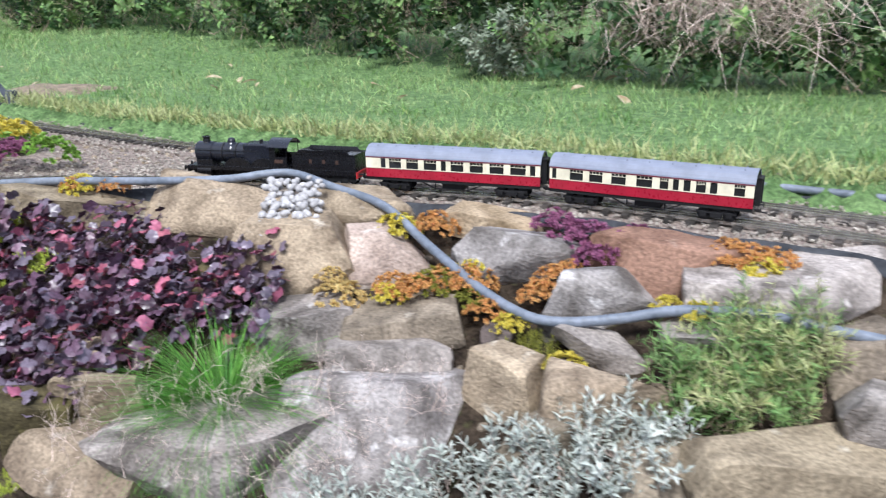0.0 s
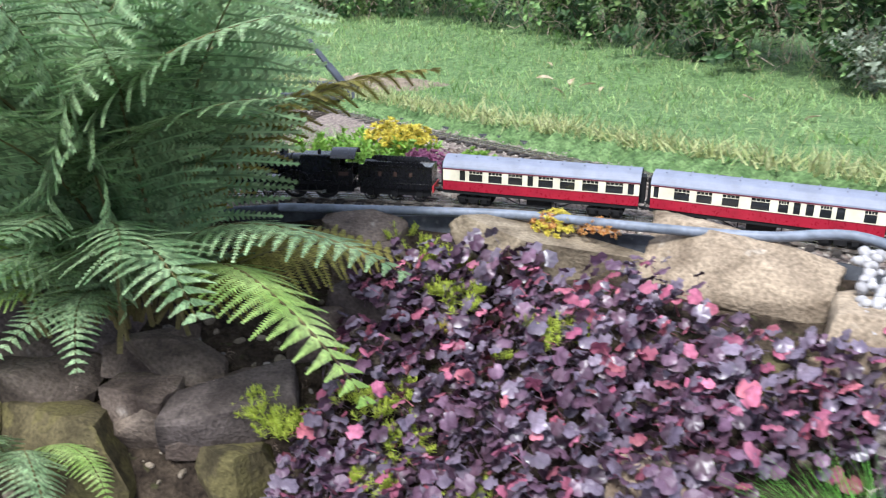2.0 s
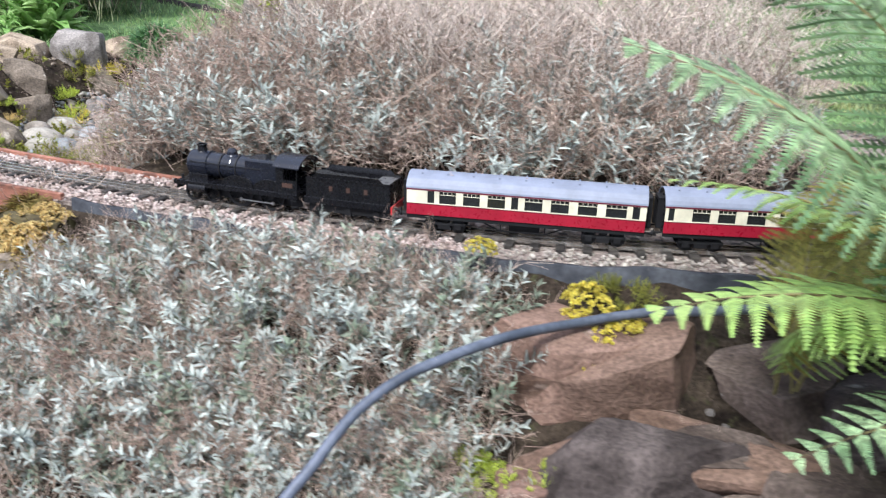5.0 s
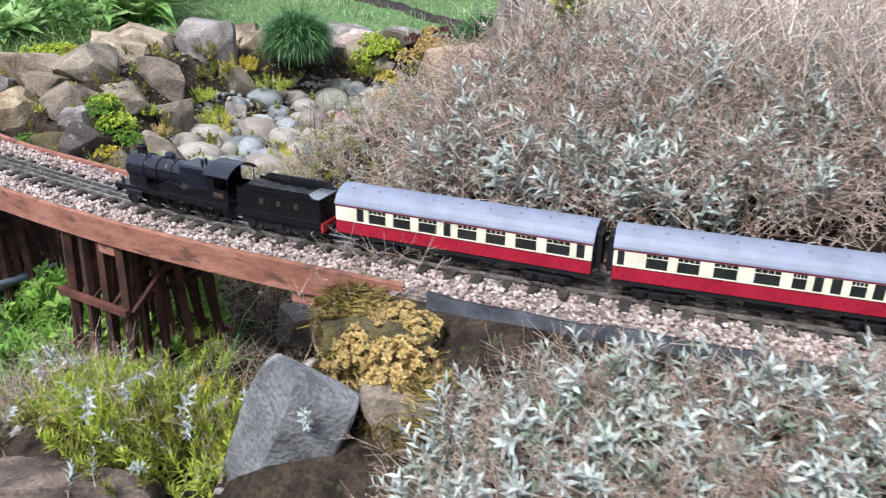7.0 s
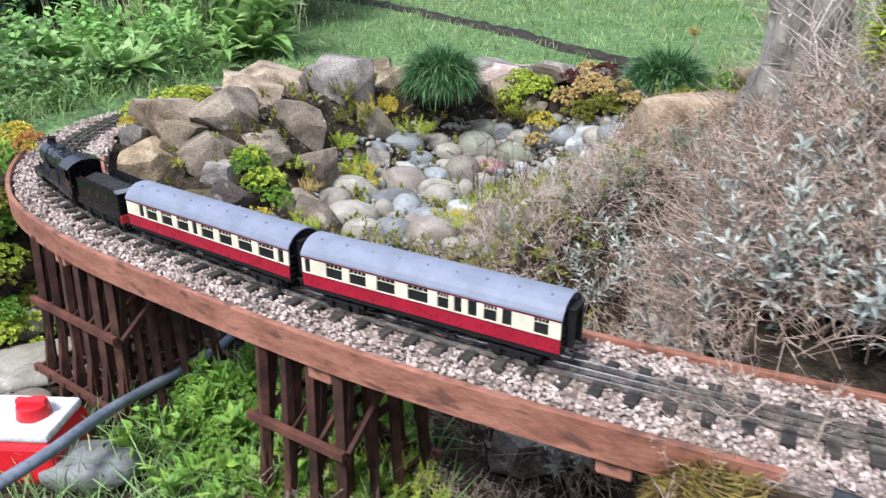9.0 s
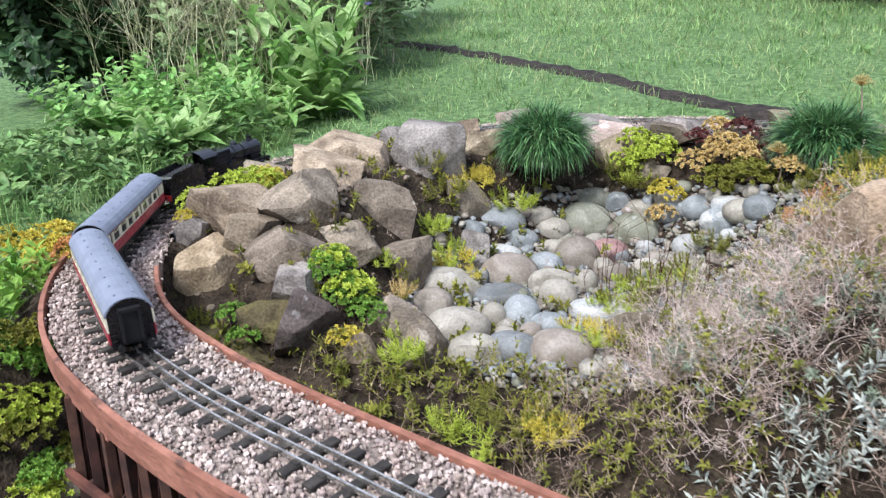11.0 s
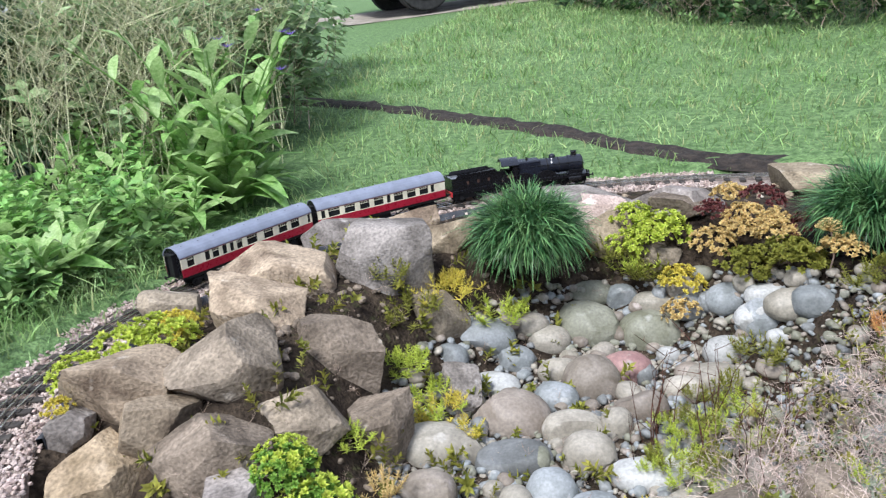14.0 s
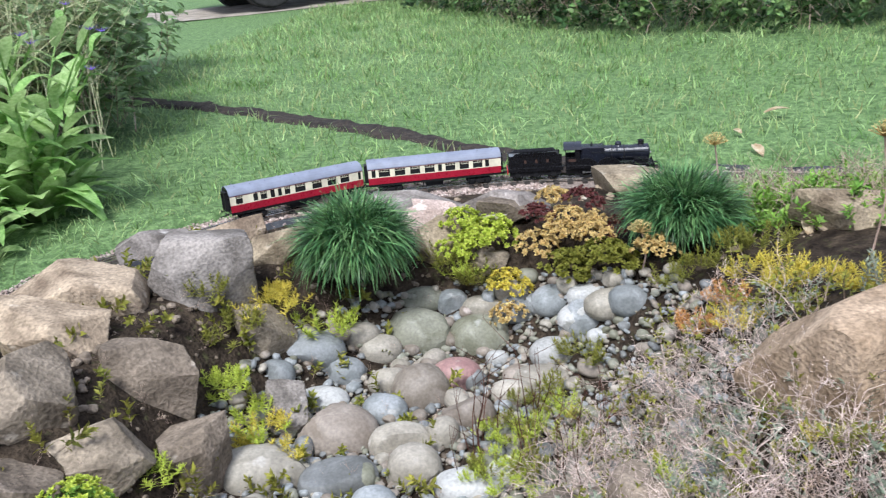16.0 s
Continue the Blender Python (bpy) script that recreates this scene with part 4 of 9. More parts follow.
STONE = {
    "tan": stone_mat("tan_sandstone", (0.24, 0.18, 0.125), (0.41, 0.33, 0.235), (0.48, 0.45, 0.39), 0.36),
    "sand": stone_mat("pale_sandstone", (0.31, 0.22, 0.135), (0.47, 0.36, 0.25), (0.24, 0.19, 0.14), 0.36),
    "brown": stone_mat("brown_gritstone", (0.175, 0.14, 0.105), (0.335, 0.275, 0.21), (0.38, 0.35, 0.3), 0.36),
    "grey": stone_mat("grey_gritstone", (0.19, 0.165, 0.145), (0.38, 0.34, 0.31), (0.5, 0.48, 0.45), 0.36),
    "white": stone_mat("lichened_pale_stone", (0.21, 0.185, 0.17), (0.4, 0.37, 0.355), (0.54, 0.52, 0.51), 0.42),
    "pink": stone_mat("pinkish_sandstone", (0.32, 0.23, 0.19), (0.48, 0.38, 0.33), (0.56, 0.52, 0.48), 0.4),
    "red": stone_mat("reddish_sandstone", (0.2, 0.105, 0.07), (0.34, 0.2, 0.145), (0.42, 0.34, 0.28), 0.34),
    "dark": stone_mat("dark_weathered_stone", (0.065, 0.05, 0.045), (0.15, 0.12, 0.11), (0.5, 0.49, 0.47), 0.33),
    "moss": stone_mat("mossy_stone", (0.05, 0.04, 0.022), (0.14, 0.115, 0.06), (0.09, 0.08, 0.025), 0.5, 0.97),
    # darker versions of the brown, grey and red tones, mostly for one wall stretch
    "umber": stone_mat("dark_umber_gritstone", (0.085, 0.062, 0.05), (0.2, 0.155, 0.125), (0.32, 0.29, 0.25), 0.34),
    "rust": stone_mat("dark_rust_brown_sandstone", (0.12, 0.07, 0.05), (0.235, 0.15, 0.115), (0.34, 0.28, 0.24), 0.34),
    "bluegrey": stone_mat("blue_grey_slab", (0.17, 0.17, 0.17), (0.27, 0.27, 0.265), (0.34, 0.33, 0.3), 0.4),
}
def pebble_mat(name, a, b, c):
    a, b, c = (tuple(0.7 * v for v in k) for k in (a, b, c))
    return mat(name, a, b, 16, 0.6, 0.25, c=c, patch=0.36, vary=0.14, fine=12, detail=8, relief=0.003, distort=1.2, grain=0.2)


PEBBLE = {
    "g": pebble_mat("blue_grey_pebble", (0.23, 0.25, 0.25), (0.38, 0.4, 0.41), (0.52, 0.52, 0.5)),
    "t": pebble_mat("buff_pebble", (0.3, 0.27, 0.22), (0.48, 0.44, 0.37), (0.56, 0.52, 0.46)),
    "b": pebble_mat("brown_pebble", (0.22, 0.18, 0.14), (0.37, 0.32, 0.27), (0.46, 0.4, 0.36)),
    "o": pebble_mat("olive_slaty_pebble", (0.2, 0.2, 0.14), (0.33, 0.33, 0.26), (0.4, 0.4, 0.35)),
    "w": pebble_mat("pale_pebble", (0.42, 0.42, 0.4), (0.58, 0.58, 0.56), (0.33, 0.34, 0.36)),
    "p": pebble_mat("pink_pebble", (0.36, 0.2, 0.19), (0.5, 0.31, 0.28), (0.5, 0.42, 0.38)),
    "d": pebble_mat("slate_grey_pebble", (0.16, 0.165, 0.16), (0.27, 0.28, 0.28), (0.35, 0.35, 0.34)),
}
stone_seed = random.Random(21)


def rock_mesh(w, d, h, squareness, facets, rough, seed, n=9, skew=0.0):
    """A worn block: a box with uneven corners, broken along chance planes, its arrises softened and its faces lightly pitted."""
    rng = random.Random(seed)
    bm = bmesh.new()
    bmesh.ops.create_cube(bm, size=2)
    bmesh.ops.subdivide_edges(bm, edges=bm.edges[:], cuts=n, use_grid_fill=True)
    planes = []
    for _ in range(facets):
        v = Vector((rng.gauss(0, 1), rng.gauss(0, 1), rng.gauss(0, 0.8))).normalized()
        planes.append((v, rng.uniform(0.62, 0.98)))
    push = {c: Vector((rng.uniform(-skew, skew), rng.uniform(-skew, skew), rng.uniform(-skew, skew))) for c in itertools.product((-1, 1), repeat=3)}
    off = Vector((rng.uniform(0, 90), rng.uniform(0, 90), rng.uniform(0, 90)))
    p = squareness
    for v in bm.verts:
        c = v.co
        r = (abs(c.x) ** p + abs(c.y) ** p + abs(c.z) ** p) ** (1 / p)
        q = c / r
        if skew:
            move_by = Vector((0, 0, 0))
            for k, g in push.items():
                move_by += g * ((1 + k[0] * q.x) * (1 + k[1] * q.y) * (1 + k[2] * q.z) / 8)
            q = q + move_by
        for nrm, k in planes:
            far = q.dot(nrm) - k
            if far > 0:
                q = q - nrm * far
        u = Vector((q.x * w, q.y * d, q.z * h))
        lump = noise.fractal(u * (2.2 / max(w, h)) + off, 1.0, 2.0, 3)
        chip = noise.fractal(u * (11.0 / max(w, h)) + off, 0.9, 2.1, 3)
        q = q * (1 + rough * lump * 0.5 + rough * 0.22 * chip)
        v.co = (q.x * w / 2, q.y * d / 2, q.z * h / 2)
    return bm


wall = thing("rockery_wall", "dry-stacked rockery bank of mixed sandstone blocks and boulders", "rockery", kind="structure")
basin_rim = thing("basin_rim", "ring of rough sandstone rocks round the pebble basin", "rockery", kind="structure")
basin = thing("pebble_basin", "dry basin filled with rounded river pebbles", "pebble bed", kind="structure")


def lay(parent, name, x, y, z, w, d, h, turn, lean, tone, sq, facets, rough, table, n=9, skew=0.0):
    seed = stone_seed.randrange(10 ** 6)
    ob = part(name, rock_mesh(w, d, h, sq, facets, rough, seed, n, skew), table[tone], parent, smooth=True)
    r = random.Random(seed)
    ob.matrix_basis = pose(x, y, z, r.uniform(-8, 8), lean + r.uniform(-5, 5), turn + r.uniform(-14, 14))
    ob.data.set_sharp_from_angle(angle=radians(24))
    return ob


def wall_stone(x, y, z, w, d, h, turn, lean, tone):
    lay(wall, "stone", x, y, z, 1.07 * w, d, 1.08 * h, turn, lean, tone, stone_seed.choice([7.0, 10.0, 14.0]), 9, 0.045, STONE, 14, 0.2)


def rim_stone(x, y, z, w, d, h, turn, lean, tone):
    lay(basin_rim, "stone", x, y, z, 1.05 * w, d, 1.05 * h, turn, lean, tone, stone_seed.choice([8.0, 12.0, 16.0]), 10, 0.04, STONE, 14, 0.24)


def pebble(x, y, z, w, d, h, turn, lean, tone):
    k = 1.14 if w > 0.06 else 1.0
    lay(basin, "pebble", x, y, z + 0.006, k * w, k * d, k * h, turn, lean, tone, 2.25, 1, 0.07, PEBBLE, 7)


# ---------------------------------------------------------------- where the stones lie: x, y, z, width, depth, height, turn, lean, tone
wall_stone(-0.816, 1.636, -0.032, 0.380, 0.216, 0.100, 0, 1, "tan")
wall_stone(-0.486, 1.589, -0.022, 0.295, 0.175, 0.094, 0, 1, "tan")
wall_stone(-0.265, 1.381, -0.113, 0.225, 0.186, 0.195, 0, 1, "tan")
wall_stone(-0.171, 1.496, -0.033, 0.210, 0.138, 0.098, 0, 1, "tan")
wall_stone(0.080, 1.404, -0.023, 0.199, 0.112, 0.050, 0, 1, "sand")
wall_stone(-0.107, 1.364, -0.088, 0.162, 0.125, 0.121, 0, 1, "pink")
wall_stone(0.111, 1.315, -0.075, 0.238, 0.163, 0.128, 0, 1, "white")
wall_stone(0.360, 1.216, -0.057, 0.229, 0.158, 0.126, 0, 1, "red")
wall_stone(0.246, 1.189, -0.097, 0.214, 0.142, 0.105, 0, 1, "white")
wall_stone(0.529, 1.086, -0.068, 0.296, 0.189, 0.128, 0, 1, "grey")
wall_stone(-0.061, 1.232, -0.149, 0.262, 0.165, 0.108, 0, 1, "brown")
wall_stone(-0.251, 1.240, -0.180, 0.195, 0.143, 0.127, 0, 1, "grey")
wall_stone(-0.106, 1.145, -0.207, 0.230, 0.155, 0.119, 0, 1, "grey")
wall_stone(0.088, 1.077, -0.200, 0.172, 0.143, 0.152, 0, 1, "tan")
wall_stone(0.229, 0.998, -0.204, 0.174, 0.141, 0.145, 0, 1, "tan")
wall_stone(-0.117, 1.059, -0.286, 0.319, 0.233, 0.206, 0, 1, "white")
wall_stone(-0.349, 1.041, -0.296, 0.313, 0.208, 0.153, 0, 1, "grey")
wall_stone(-0.561, 1.020, -0.302, 0.216, 0.147, 0.114, 0, 1, "tan")
wall_stone(-0.561, 1.128, -0.237, 0.126, 0.103, 0.107, 0, 1, "tan")
wall_stone(-0.669, 1.098, -0.275, 0.145, 0.128, 0.145, 0, 1, "moss")
wall_stone(-0.617, 1.192, -0.205, 0.104, 0.079, 0.073, 0, 1, "tan")
wall_stone(-0.424, 1.375, -0.123, 0.105, 0.081, 0.076, 0, 1, "moss")
wall_stone(0.431, 0.835, -0.215, 0.271, 0.176, 0.124, 0, 1, "tan")
wall_stone(0.567, 0.947, -0.104, 0.099, 0.099, 0.126, 0, 1, "brown")
wall_stone(0.417, 1.047, -0.109, 0.184, 0.114, 0.069, 0, 1, "grey")
wall_stone(0.084, 1.144, -0.146, 0.057, 0.052, 0.062, 0, 1, "dark")
wall_stone(0.235, 1.100, -0.138, 0.140, 0.090, 0.062, 0, 1, "grey")
wall_stone(0.537, 0.873, -0.146, 0.103, 0.094, 0.111, 0, 1, "grey")
wall_stone(0.131, 0.953, -0.233, 0.136, 0.108, 0.110, 0, 1, "brown")
wall_stone(0.286, 0.876, -0.229, 0.148, 0.109, 0.097, 0, 1, "brown")
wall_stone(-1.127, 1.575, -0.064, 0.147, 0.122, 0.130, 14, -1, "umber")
# dark block laid into a slot between stones; the slot's shade is its colour
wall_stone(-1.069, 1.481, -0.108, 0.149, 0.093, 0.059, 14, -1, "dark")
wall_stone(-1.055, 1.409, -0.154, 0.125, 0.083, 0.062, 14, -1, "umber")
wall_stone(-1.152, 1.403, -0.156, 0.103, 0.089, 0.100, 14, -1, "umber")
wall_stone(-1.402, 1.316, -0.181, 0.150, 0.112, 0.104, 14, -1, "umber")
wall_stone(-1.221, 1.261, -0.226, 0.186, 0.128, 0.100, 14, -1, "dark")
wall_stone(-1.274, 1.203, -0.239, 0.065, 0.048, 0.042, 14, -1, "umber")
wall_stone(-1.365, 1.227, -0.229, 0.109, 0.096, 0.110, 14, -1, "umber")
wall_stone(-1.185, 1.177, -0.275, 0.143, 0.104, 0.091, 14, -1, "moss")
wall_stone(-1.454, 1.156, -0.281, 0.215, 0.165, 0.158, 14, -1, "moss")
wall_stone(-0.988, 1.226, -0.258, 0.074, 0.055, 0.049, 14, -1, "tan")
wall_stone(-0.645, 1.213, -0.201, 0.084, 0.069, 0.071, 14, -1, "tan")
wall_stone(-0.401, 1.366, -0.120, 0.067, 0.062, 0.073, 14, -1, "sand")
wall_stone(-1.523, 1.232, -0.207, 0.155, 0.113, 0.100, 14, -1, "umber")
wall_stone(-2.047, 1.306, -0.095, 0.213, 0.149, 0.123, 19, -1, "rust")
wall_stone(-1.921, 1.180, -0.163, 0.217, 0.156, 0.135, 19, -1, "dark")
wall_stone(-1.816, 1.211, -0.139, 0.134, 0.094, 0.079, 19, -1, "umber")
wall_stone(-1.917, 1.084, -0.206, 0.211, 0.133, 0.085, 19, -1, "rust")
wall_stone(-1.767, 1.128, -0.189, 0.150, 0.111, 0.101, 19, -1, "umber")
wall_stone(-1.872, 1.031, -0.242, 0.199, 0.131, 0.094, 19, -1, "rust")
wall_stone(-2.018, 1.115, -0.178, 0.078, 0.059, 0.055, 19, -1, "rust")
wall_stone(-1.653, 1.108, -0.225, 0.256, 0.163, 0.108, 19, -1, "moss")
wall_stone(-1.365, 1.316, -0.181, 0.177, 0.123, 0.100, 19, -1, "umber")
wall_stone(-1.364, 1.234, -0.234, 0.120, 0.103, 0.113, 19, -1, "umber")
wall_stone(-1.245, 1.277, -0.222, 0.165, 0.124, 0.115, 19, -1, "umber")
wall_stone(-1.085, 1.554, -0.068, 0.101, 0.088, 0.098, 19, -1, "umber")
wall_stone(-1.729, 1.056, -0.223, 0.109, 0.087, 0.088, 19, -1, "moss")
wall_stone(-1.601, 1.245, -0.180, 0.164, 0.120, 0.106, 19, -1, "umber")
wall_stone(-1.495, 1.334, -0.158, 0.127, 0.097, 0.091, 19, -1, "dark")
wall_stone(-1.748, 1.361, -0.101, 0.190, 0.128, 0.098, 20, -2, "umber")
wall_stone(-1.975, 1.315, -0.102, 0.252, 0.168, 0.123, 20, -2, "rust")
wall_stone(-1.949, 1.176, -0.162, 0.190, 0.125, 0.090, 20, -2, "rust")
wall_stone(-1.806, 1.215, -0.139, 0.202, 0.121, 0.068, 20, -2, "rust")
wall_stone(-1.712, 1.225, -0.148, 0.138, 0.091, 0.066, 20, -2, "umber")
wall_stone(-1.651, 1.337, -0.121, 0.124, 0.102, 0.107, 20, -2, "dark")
wall_stone(-3.03, 1.205, -0.135, 0.15, 0.1, 0.22, 30, 24, "bluegrey")
wall_stone(-3.36, 1.1, -0.25, 0.3, 0.14, 0.1, 20, 2, "umber")
wall_stone(-3.56, 1.14, -0.29, 0.2, 0.14, 0.12, 20, 2, "moss")
wall_stone(-2.958, 1.305, -0.074, 0.160, 0.121, 0.113, 20, -1, "moss")
wall_stone(-3.318, 1.714, -0.318, 0.114, 0.091, 0.092, 20, -1, "grey")
wall_stone(-3.527, 1.242, -0.330, 0.199, 0.136, 0.107, 20, -1, "dark")
wall_stone(-3.449, 1.315, -0.331, 0.149, 0.111, 0.101, 20, -1, "dark")
wall_stone(-2.877, 1.244, -0.099, 0.132, 0.103, 0.100, 20, -1, "brown")
rim_stone(-4.428, 2.121, -0.062, 0.155, 0.135, 0.152, 27, 5, "sand")
rim_stone(-4.457, 2.232, 0.021, 0.203, 0.139, 0.110, 27, 5, "tan")
rim_stone(-4.374, 2.181, -0.009, 0.144, 0.107, 0.098, 27, 5, "tan")
rim_stone(-4.314, 2.279, 0.035, 0.149, 0.133, 0.153, 27, 5, "brown")
rim_stone(-4.375, 2.477, 0.048, 0.169, 0.125, 0.113, 27, 5, "tan")
rim_stone(-4.428, 2.634, 0.044, 0.256, 0.170, 0.127, 27, 5, "tan")
rim_stone(-4.232, 2.477, -0.019, 0.182, 0.139, 0.133, 27, 5, "brown")
rim_stone(-4.274, 2.161, -0.032, 0.182, 0.140, 0.134, 27, 5, "brown")
rim_stone(-4.188, 2.282, -0.037, 0.122, 0.105, 0.117, 27, 5, "brown")
rim_stone(-4.208, 2.110, -0.069, 0.116, 0.088, 0.084, 27, 5, "grey")
rim_stone(-4.158, 2.066, -0.121, 0.117, 0.122, 0.160, 27, 5, "dark")
rim_stone(-4.250, 2.742, 0.035, 0.178, 0.151, 0.164, 27, 5, "grey")
rim_stone(-4.507, 3.036, 0.012, 0.218, 0.134, 0.082, 27, 5, "grey")
rim_stone(-4.282, 3.014, 0.038, 0.182, 0.120, 0.087, 27, 5, "tan")
rim_stone(-4.165, 2.939, 0.040, 0.113, 0.086, 0.082, 27, 5, "tan")
rim_stone(-4.259, 3.421, 0.009, 0.174, 0.113, 0.080, 27, 5, "pink")
rim_stone(-4.124, 2.389, -0.123, 0.108, 0.116, 0.157, 27, 5, "brown")
rim_stone(-4.053, 2.591, -0.167, 0.072, 0.080, 0.110, 27, 5, "grey")
rim_stone(-4.040, 2.175, -0.138, 0.104, 0.096, 0.115, 27, 5, "brown")
rim_stone(-3.956, 2.128, -0.161, 0.107, 0.089, 0.096, 27, 5, "brown")
rim_stone(-4.038, 2.061, -0.146, 0.072, 0.063, 0.071, 27, 5, "tan")
rim_stone(-3.843, 3.073, -0.001, 0.102, 0.089, 0.100, 27, 5, "tan")
rim_stone(-3.889, 3.183, 0.039, 0.199, 0.123, 0.076, 27, 5, "grey")
rim_stone(-3.700, 3.153, 0.049, 0.208, 0.126, 0.074, 27, 5, "grey")
rim_stone(-4.640, 2.559, 0.012, 0.121, 0.081, 0.061, 27, 5, "brown")
rim_stone(-4.489, 2.140, 0.002, 0.055, 0.055, 0.071, 27, 5, "grey")
rim_stone(-3.225, 2.36, 0.07, 0.26, 0.19, 0.18, 14, 4, "sand")
rim_stone(-3.382, 3.417, 0.022, 0.230, 0.137, 0.076, 10, 4, "tan")
rim_stone(-3.049, 2.907, 0.104, 0.180, 0.116, 0.080, 10, 4, "tan")
rim_stone(-4.142, 2.743, -0.066, 0.135, 0.104, 0.100, 27, 5, "brown")
rim_stone(-3.680, 3.130, 0.049, 0.145, 0.092, 0.060, 10, 4, "brown")
rim_stone(-3.893, 3.156, 0.039, 0.163, 0.101, 0.062, 10, 4, "pink")
rim_stone(-3.734, 3.036, -0.042, 0.115, 0.076, 0.055, 10, 4, "brown")
rim_stone(-3.736, 3.041, -0.040, 0.089, 0.069, 0.068, 27, 5, "brown")
rim_stone(-4.291, 2.018, -0.178, 0.163, 0.109, 0.083, 27, 5, "moss")
rim_stone(-4.236, 2.062, -0.114, 0.112, 0.085, 0.080, 27, 5, "moss")
rim_stone(-3.589, 2.327, -0.174, 0.153, 0.131, 0.144, 27, 5, "brown")
rim_stone(-3.462, 2.349, -0.163, 0.107, 0.111, 0.147, 27, 5, "brown")
pebble(-4.065, 2.777, -0.138, 0.124, 0.082, 0.074, 10, 4, "g")
pebble(-3.983, 2.852, -0.139, 0.079, 0.055, 0.053, 10, 4, "t")
pebble(-3.942, 2.845, -0.166, 0.085, 0.059, 0.058, 10, 4, "t")
pebble(-3.873, 2.912, -0.166, 0.124, 0.095, 0.105, 10, 4, "o")
pebble(-3.742, 2.921, -0.177, 0.117, 0.087, 0.092, 10, 4, "o")
pebble(-3.999, 2.765, -0.175, 0.082, 0.058, 0.056, 10, 4, "g")
pebble(-4.101, 2.683, -0.137, 0.063, 0.048, 0.052, 10, 4, "g")
pebble(-4.010, 2.673, -0.184, 0.084, 0.053, 0.043, 10, 4, "w")
pebble(-3.900, 2.740, -0.181, 0.074, 0.050, 0.046, 10, 4, "t")
pebble(-3.833, 2.703, -0.187, 0.099, 0.086, 0.106, 10, 4, "b")
pebble(-3.775, 2.774, -0.188, 0.089, 0.066, 0.068, 10, 4, "p")
pebble(-3.886, 2.635, -0.185, 0.075, 0.057, 0.062, 10, 4, "g")
pebble(-3.955, 2.570, -0.193, 0.130, 0.095, 0.098, 10, 4, "b")
pebble(-3.840, 2.547, -0.190, 0.096, 0.066, 0.063, 10, 4, "t")
pebble(-3.770, 2.570, -0.184, 0.057, 0.051, 0.065, 10, 4, "t")
pebble(-3.802, 2.470, -0.189, 0.079, 0.067, 0.083, 10, 4, "t")
pebble(-3.921, 2.448, -0.195, 0.114, 0.072, 0.060, 10, 4, "d")
pebble(-4.050, 2.453, -0.192, 0.151, 0.097, 0.082, 10, 4, "t")
pebble(-4.067, 2.616, -0.180, 0.073, 0.071, 0.097, 10, 4, "b")
pebble(-3.712, 2.434, -0.187, 0.094, 0.058, 0.045, 10, 4, "w")
pebble(-3.868, 2.975, -0.111, 0.089, 0.058, 0.051, 10, 4, "o")
pebble(-3.807, 2.979, -0.120, 0.063, 0.050, 0.056, 10, 4, "g")
pebble(-3.739, 2.973, -0.129, 0.078, 0.051, 0.046, 10, 4, "t")
pebble(-3.605, 2.954, -0.108, 0.076, 0.052, 0.050, 10, 4, "g")
pebble(-3.519, 2.913, -0.080, 0.074, 0.051, 0.048, 10, 4, "w")
pebble(-3.526, 2.879, -0.112, 0.073, 0.062, 0.075, 10, 4, "g")
pebble(-3.441, 2.845, -0.061, 0.076, 0.055, 0.057, 10, 4, "g")
pebble(-3.588, 2.852, -0.174, 0.085, 0.059, 0.057, 10, 4, "w")
pebble(-3.500, 2.827, -0.124, 0.049, 0.033, 0.031, 10, 4, "w")
pebble(-3.609, 2.783, -0.194, 0.105, 0.063, 0.046, 10, 4, "t")
pebble(-3.736, 2.644, -0.191, 0.087, 0.062, 0.063, 10, 4, "b")
pebble(-3.999, 2.518, -0.184, 0.033, 0.033, 0.046, 10, 4, "d")
pebble(-3.672, 2.993, -0.100, 0.078, 0.053, 0.048, 10, 4, "t")
pebble(-3.701, 2.850, -0.186, 0.048, 0.034, 0.035, 10, 4, "w")
pebble(-3.666, 2.730, -0.194, 0.067, 0.046, 0.043, 10, 4, "t")
pebble(-4.016, 2.301, -0.166, 0.079, 0.060, 0.066, 27, 5, "b")
pebble(-3.840, 2.352, -0.192, 0.073, 0.071, 0.096, 27, 5, "g")
pebble(-3.884, 2.315, -0.188, 0.056, 0.059, 0.085, 27, 5, "t")
pebble(-3.928, 2.235, -0.174, 0.116, 0.080, 0.077, 27, 5, "t")
pebble(-3.856, 2.165, -0.179, 0.093, 0.065, 0.064, 27, 5, "t")
pebble(-3.797, 2.205, -0.179, 0.093, 0.063, 0.058, 27, 5, "d")
pebble(-3.717, 2.237, -0.188, 0.112, 0.081, 0.083, 27, 5, "b")
pebble(-3.773, 2.333, -0.190, 0.076, 0.056, 0.059, 27, 5, "g")
pebble(-3.586, 2.954, -0.103, 0.096, 0.065, 0.059, 27, 5, "g")
pebble(-3.530, 2.886, -0.112, 0.093, 0.062, 0.057, 27, 5, "w")
pebble(-3.654, 2.961, -0.123, 0.097, 0.062, 0.053, 27, 5, "g")
pebble(-3.471, 2.872, -0.077, 0.105, 0.067, 0.057, 27, 5, "t")
pebble(-3.671, 2.337, -0.187, 0.079, 0.056, 0.057, 27, 5, "t")
pebble(-3.651, 2.469, -0.187, 0.064, 0.046, 0.046, 27, 5, "w")


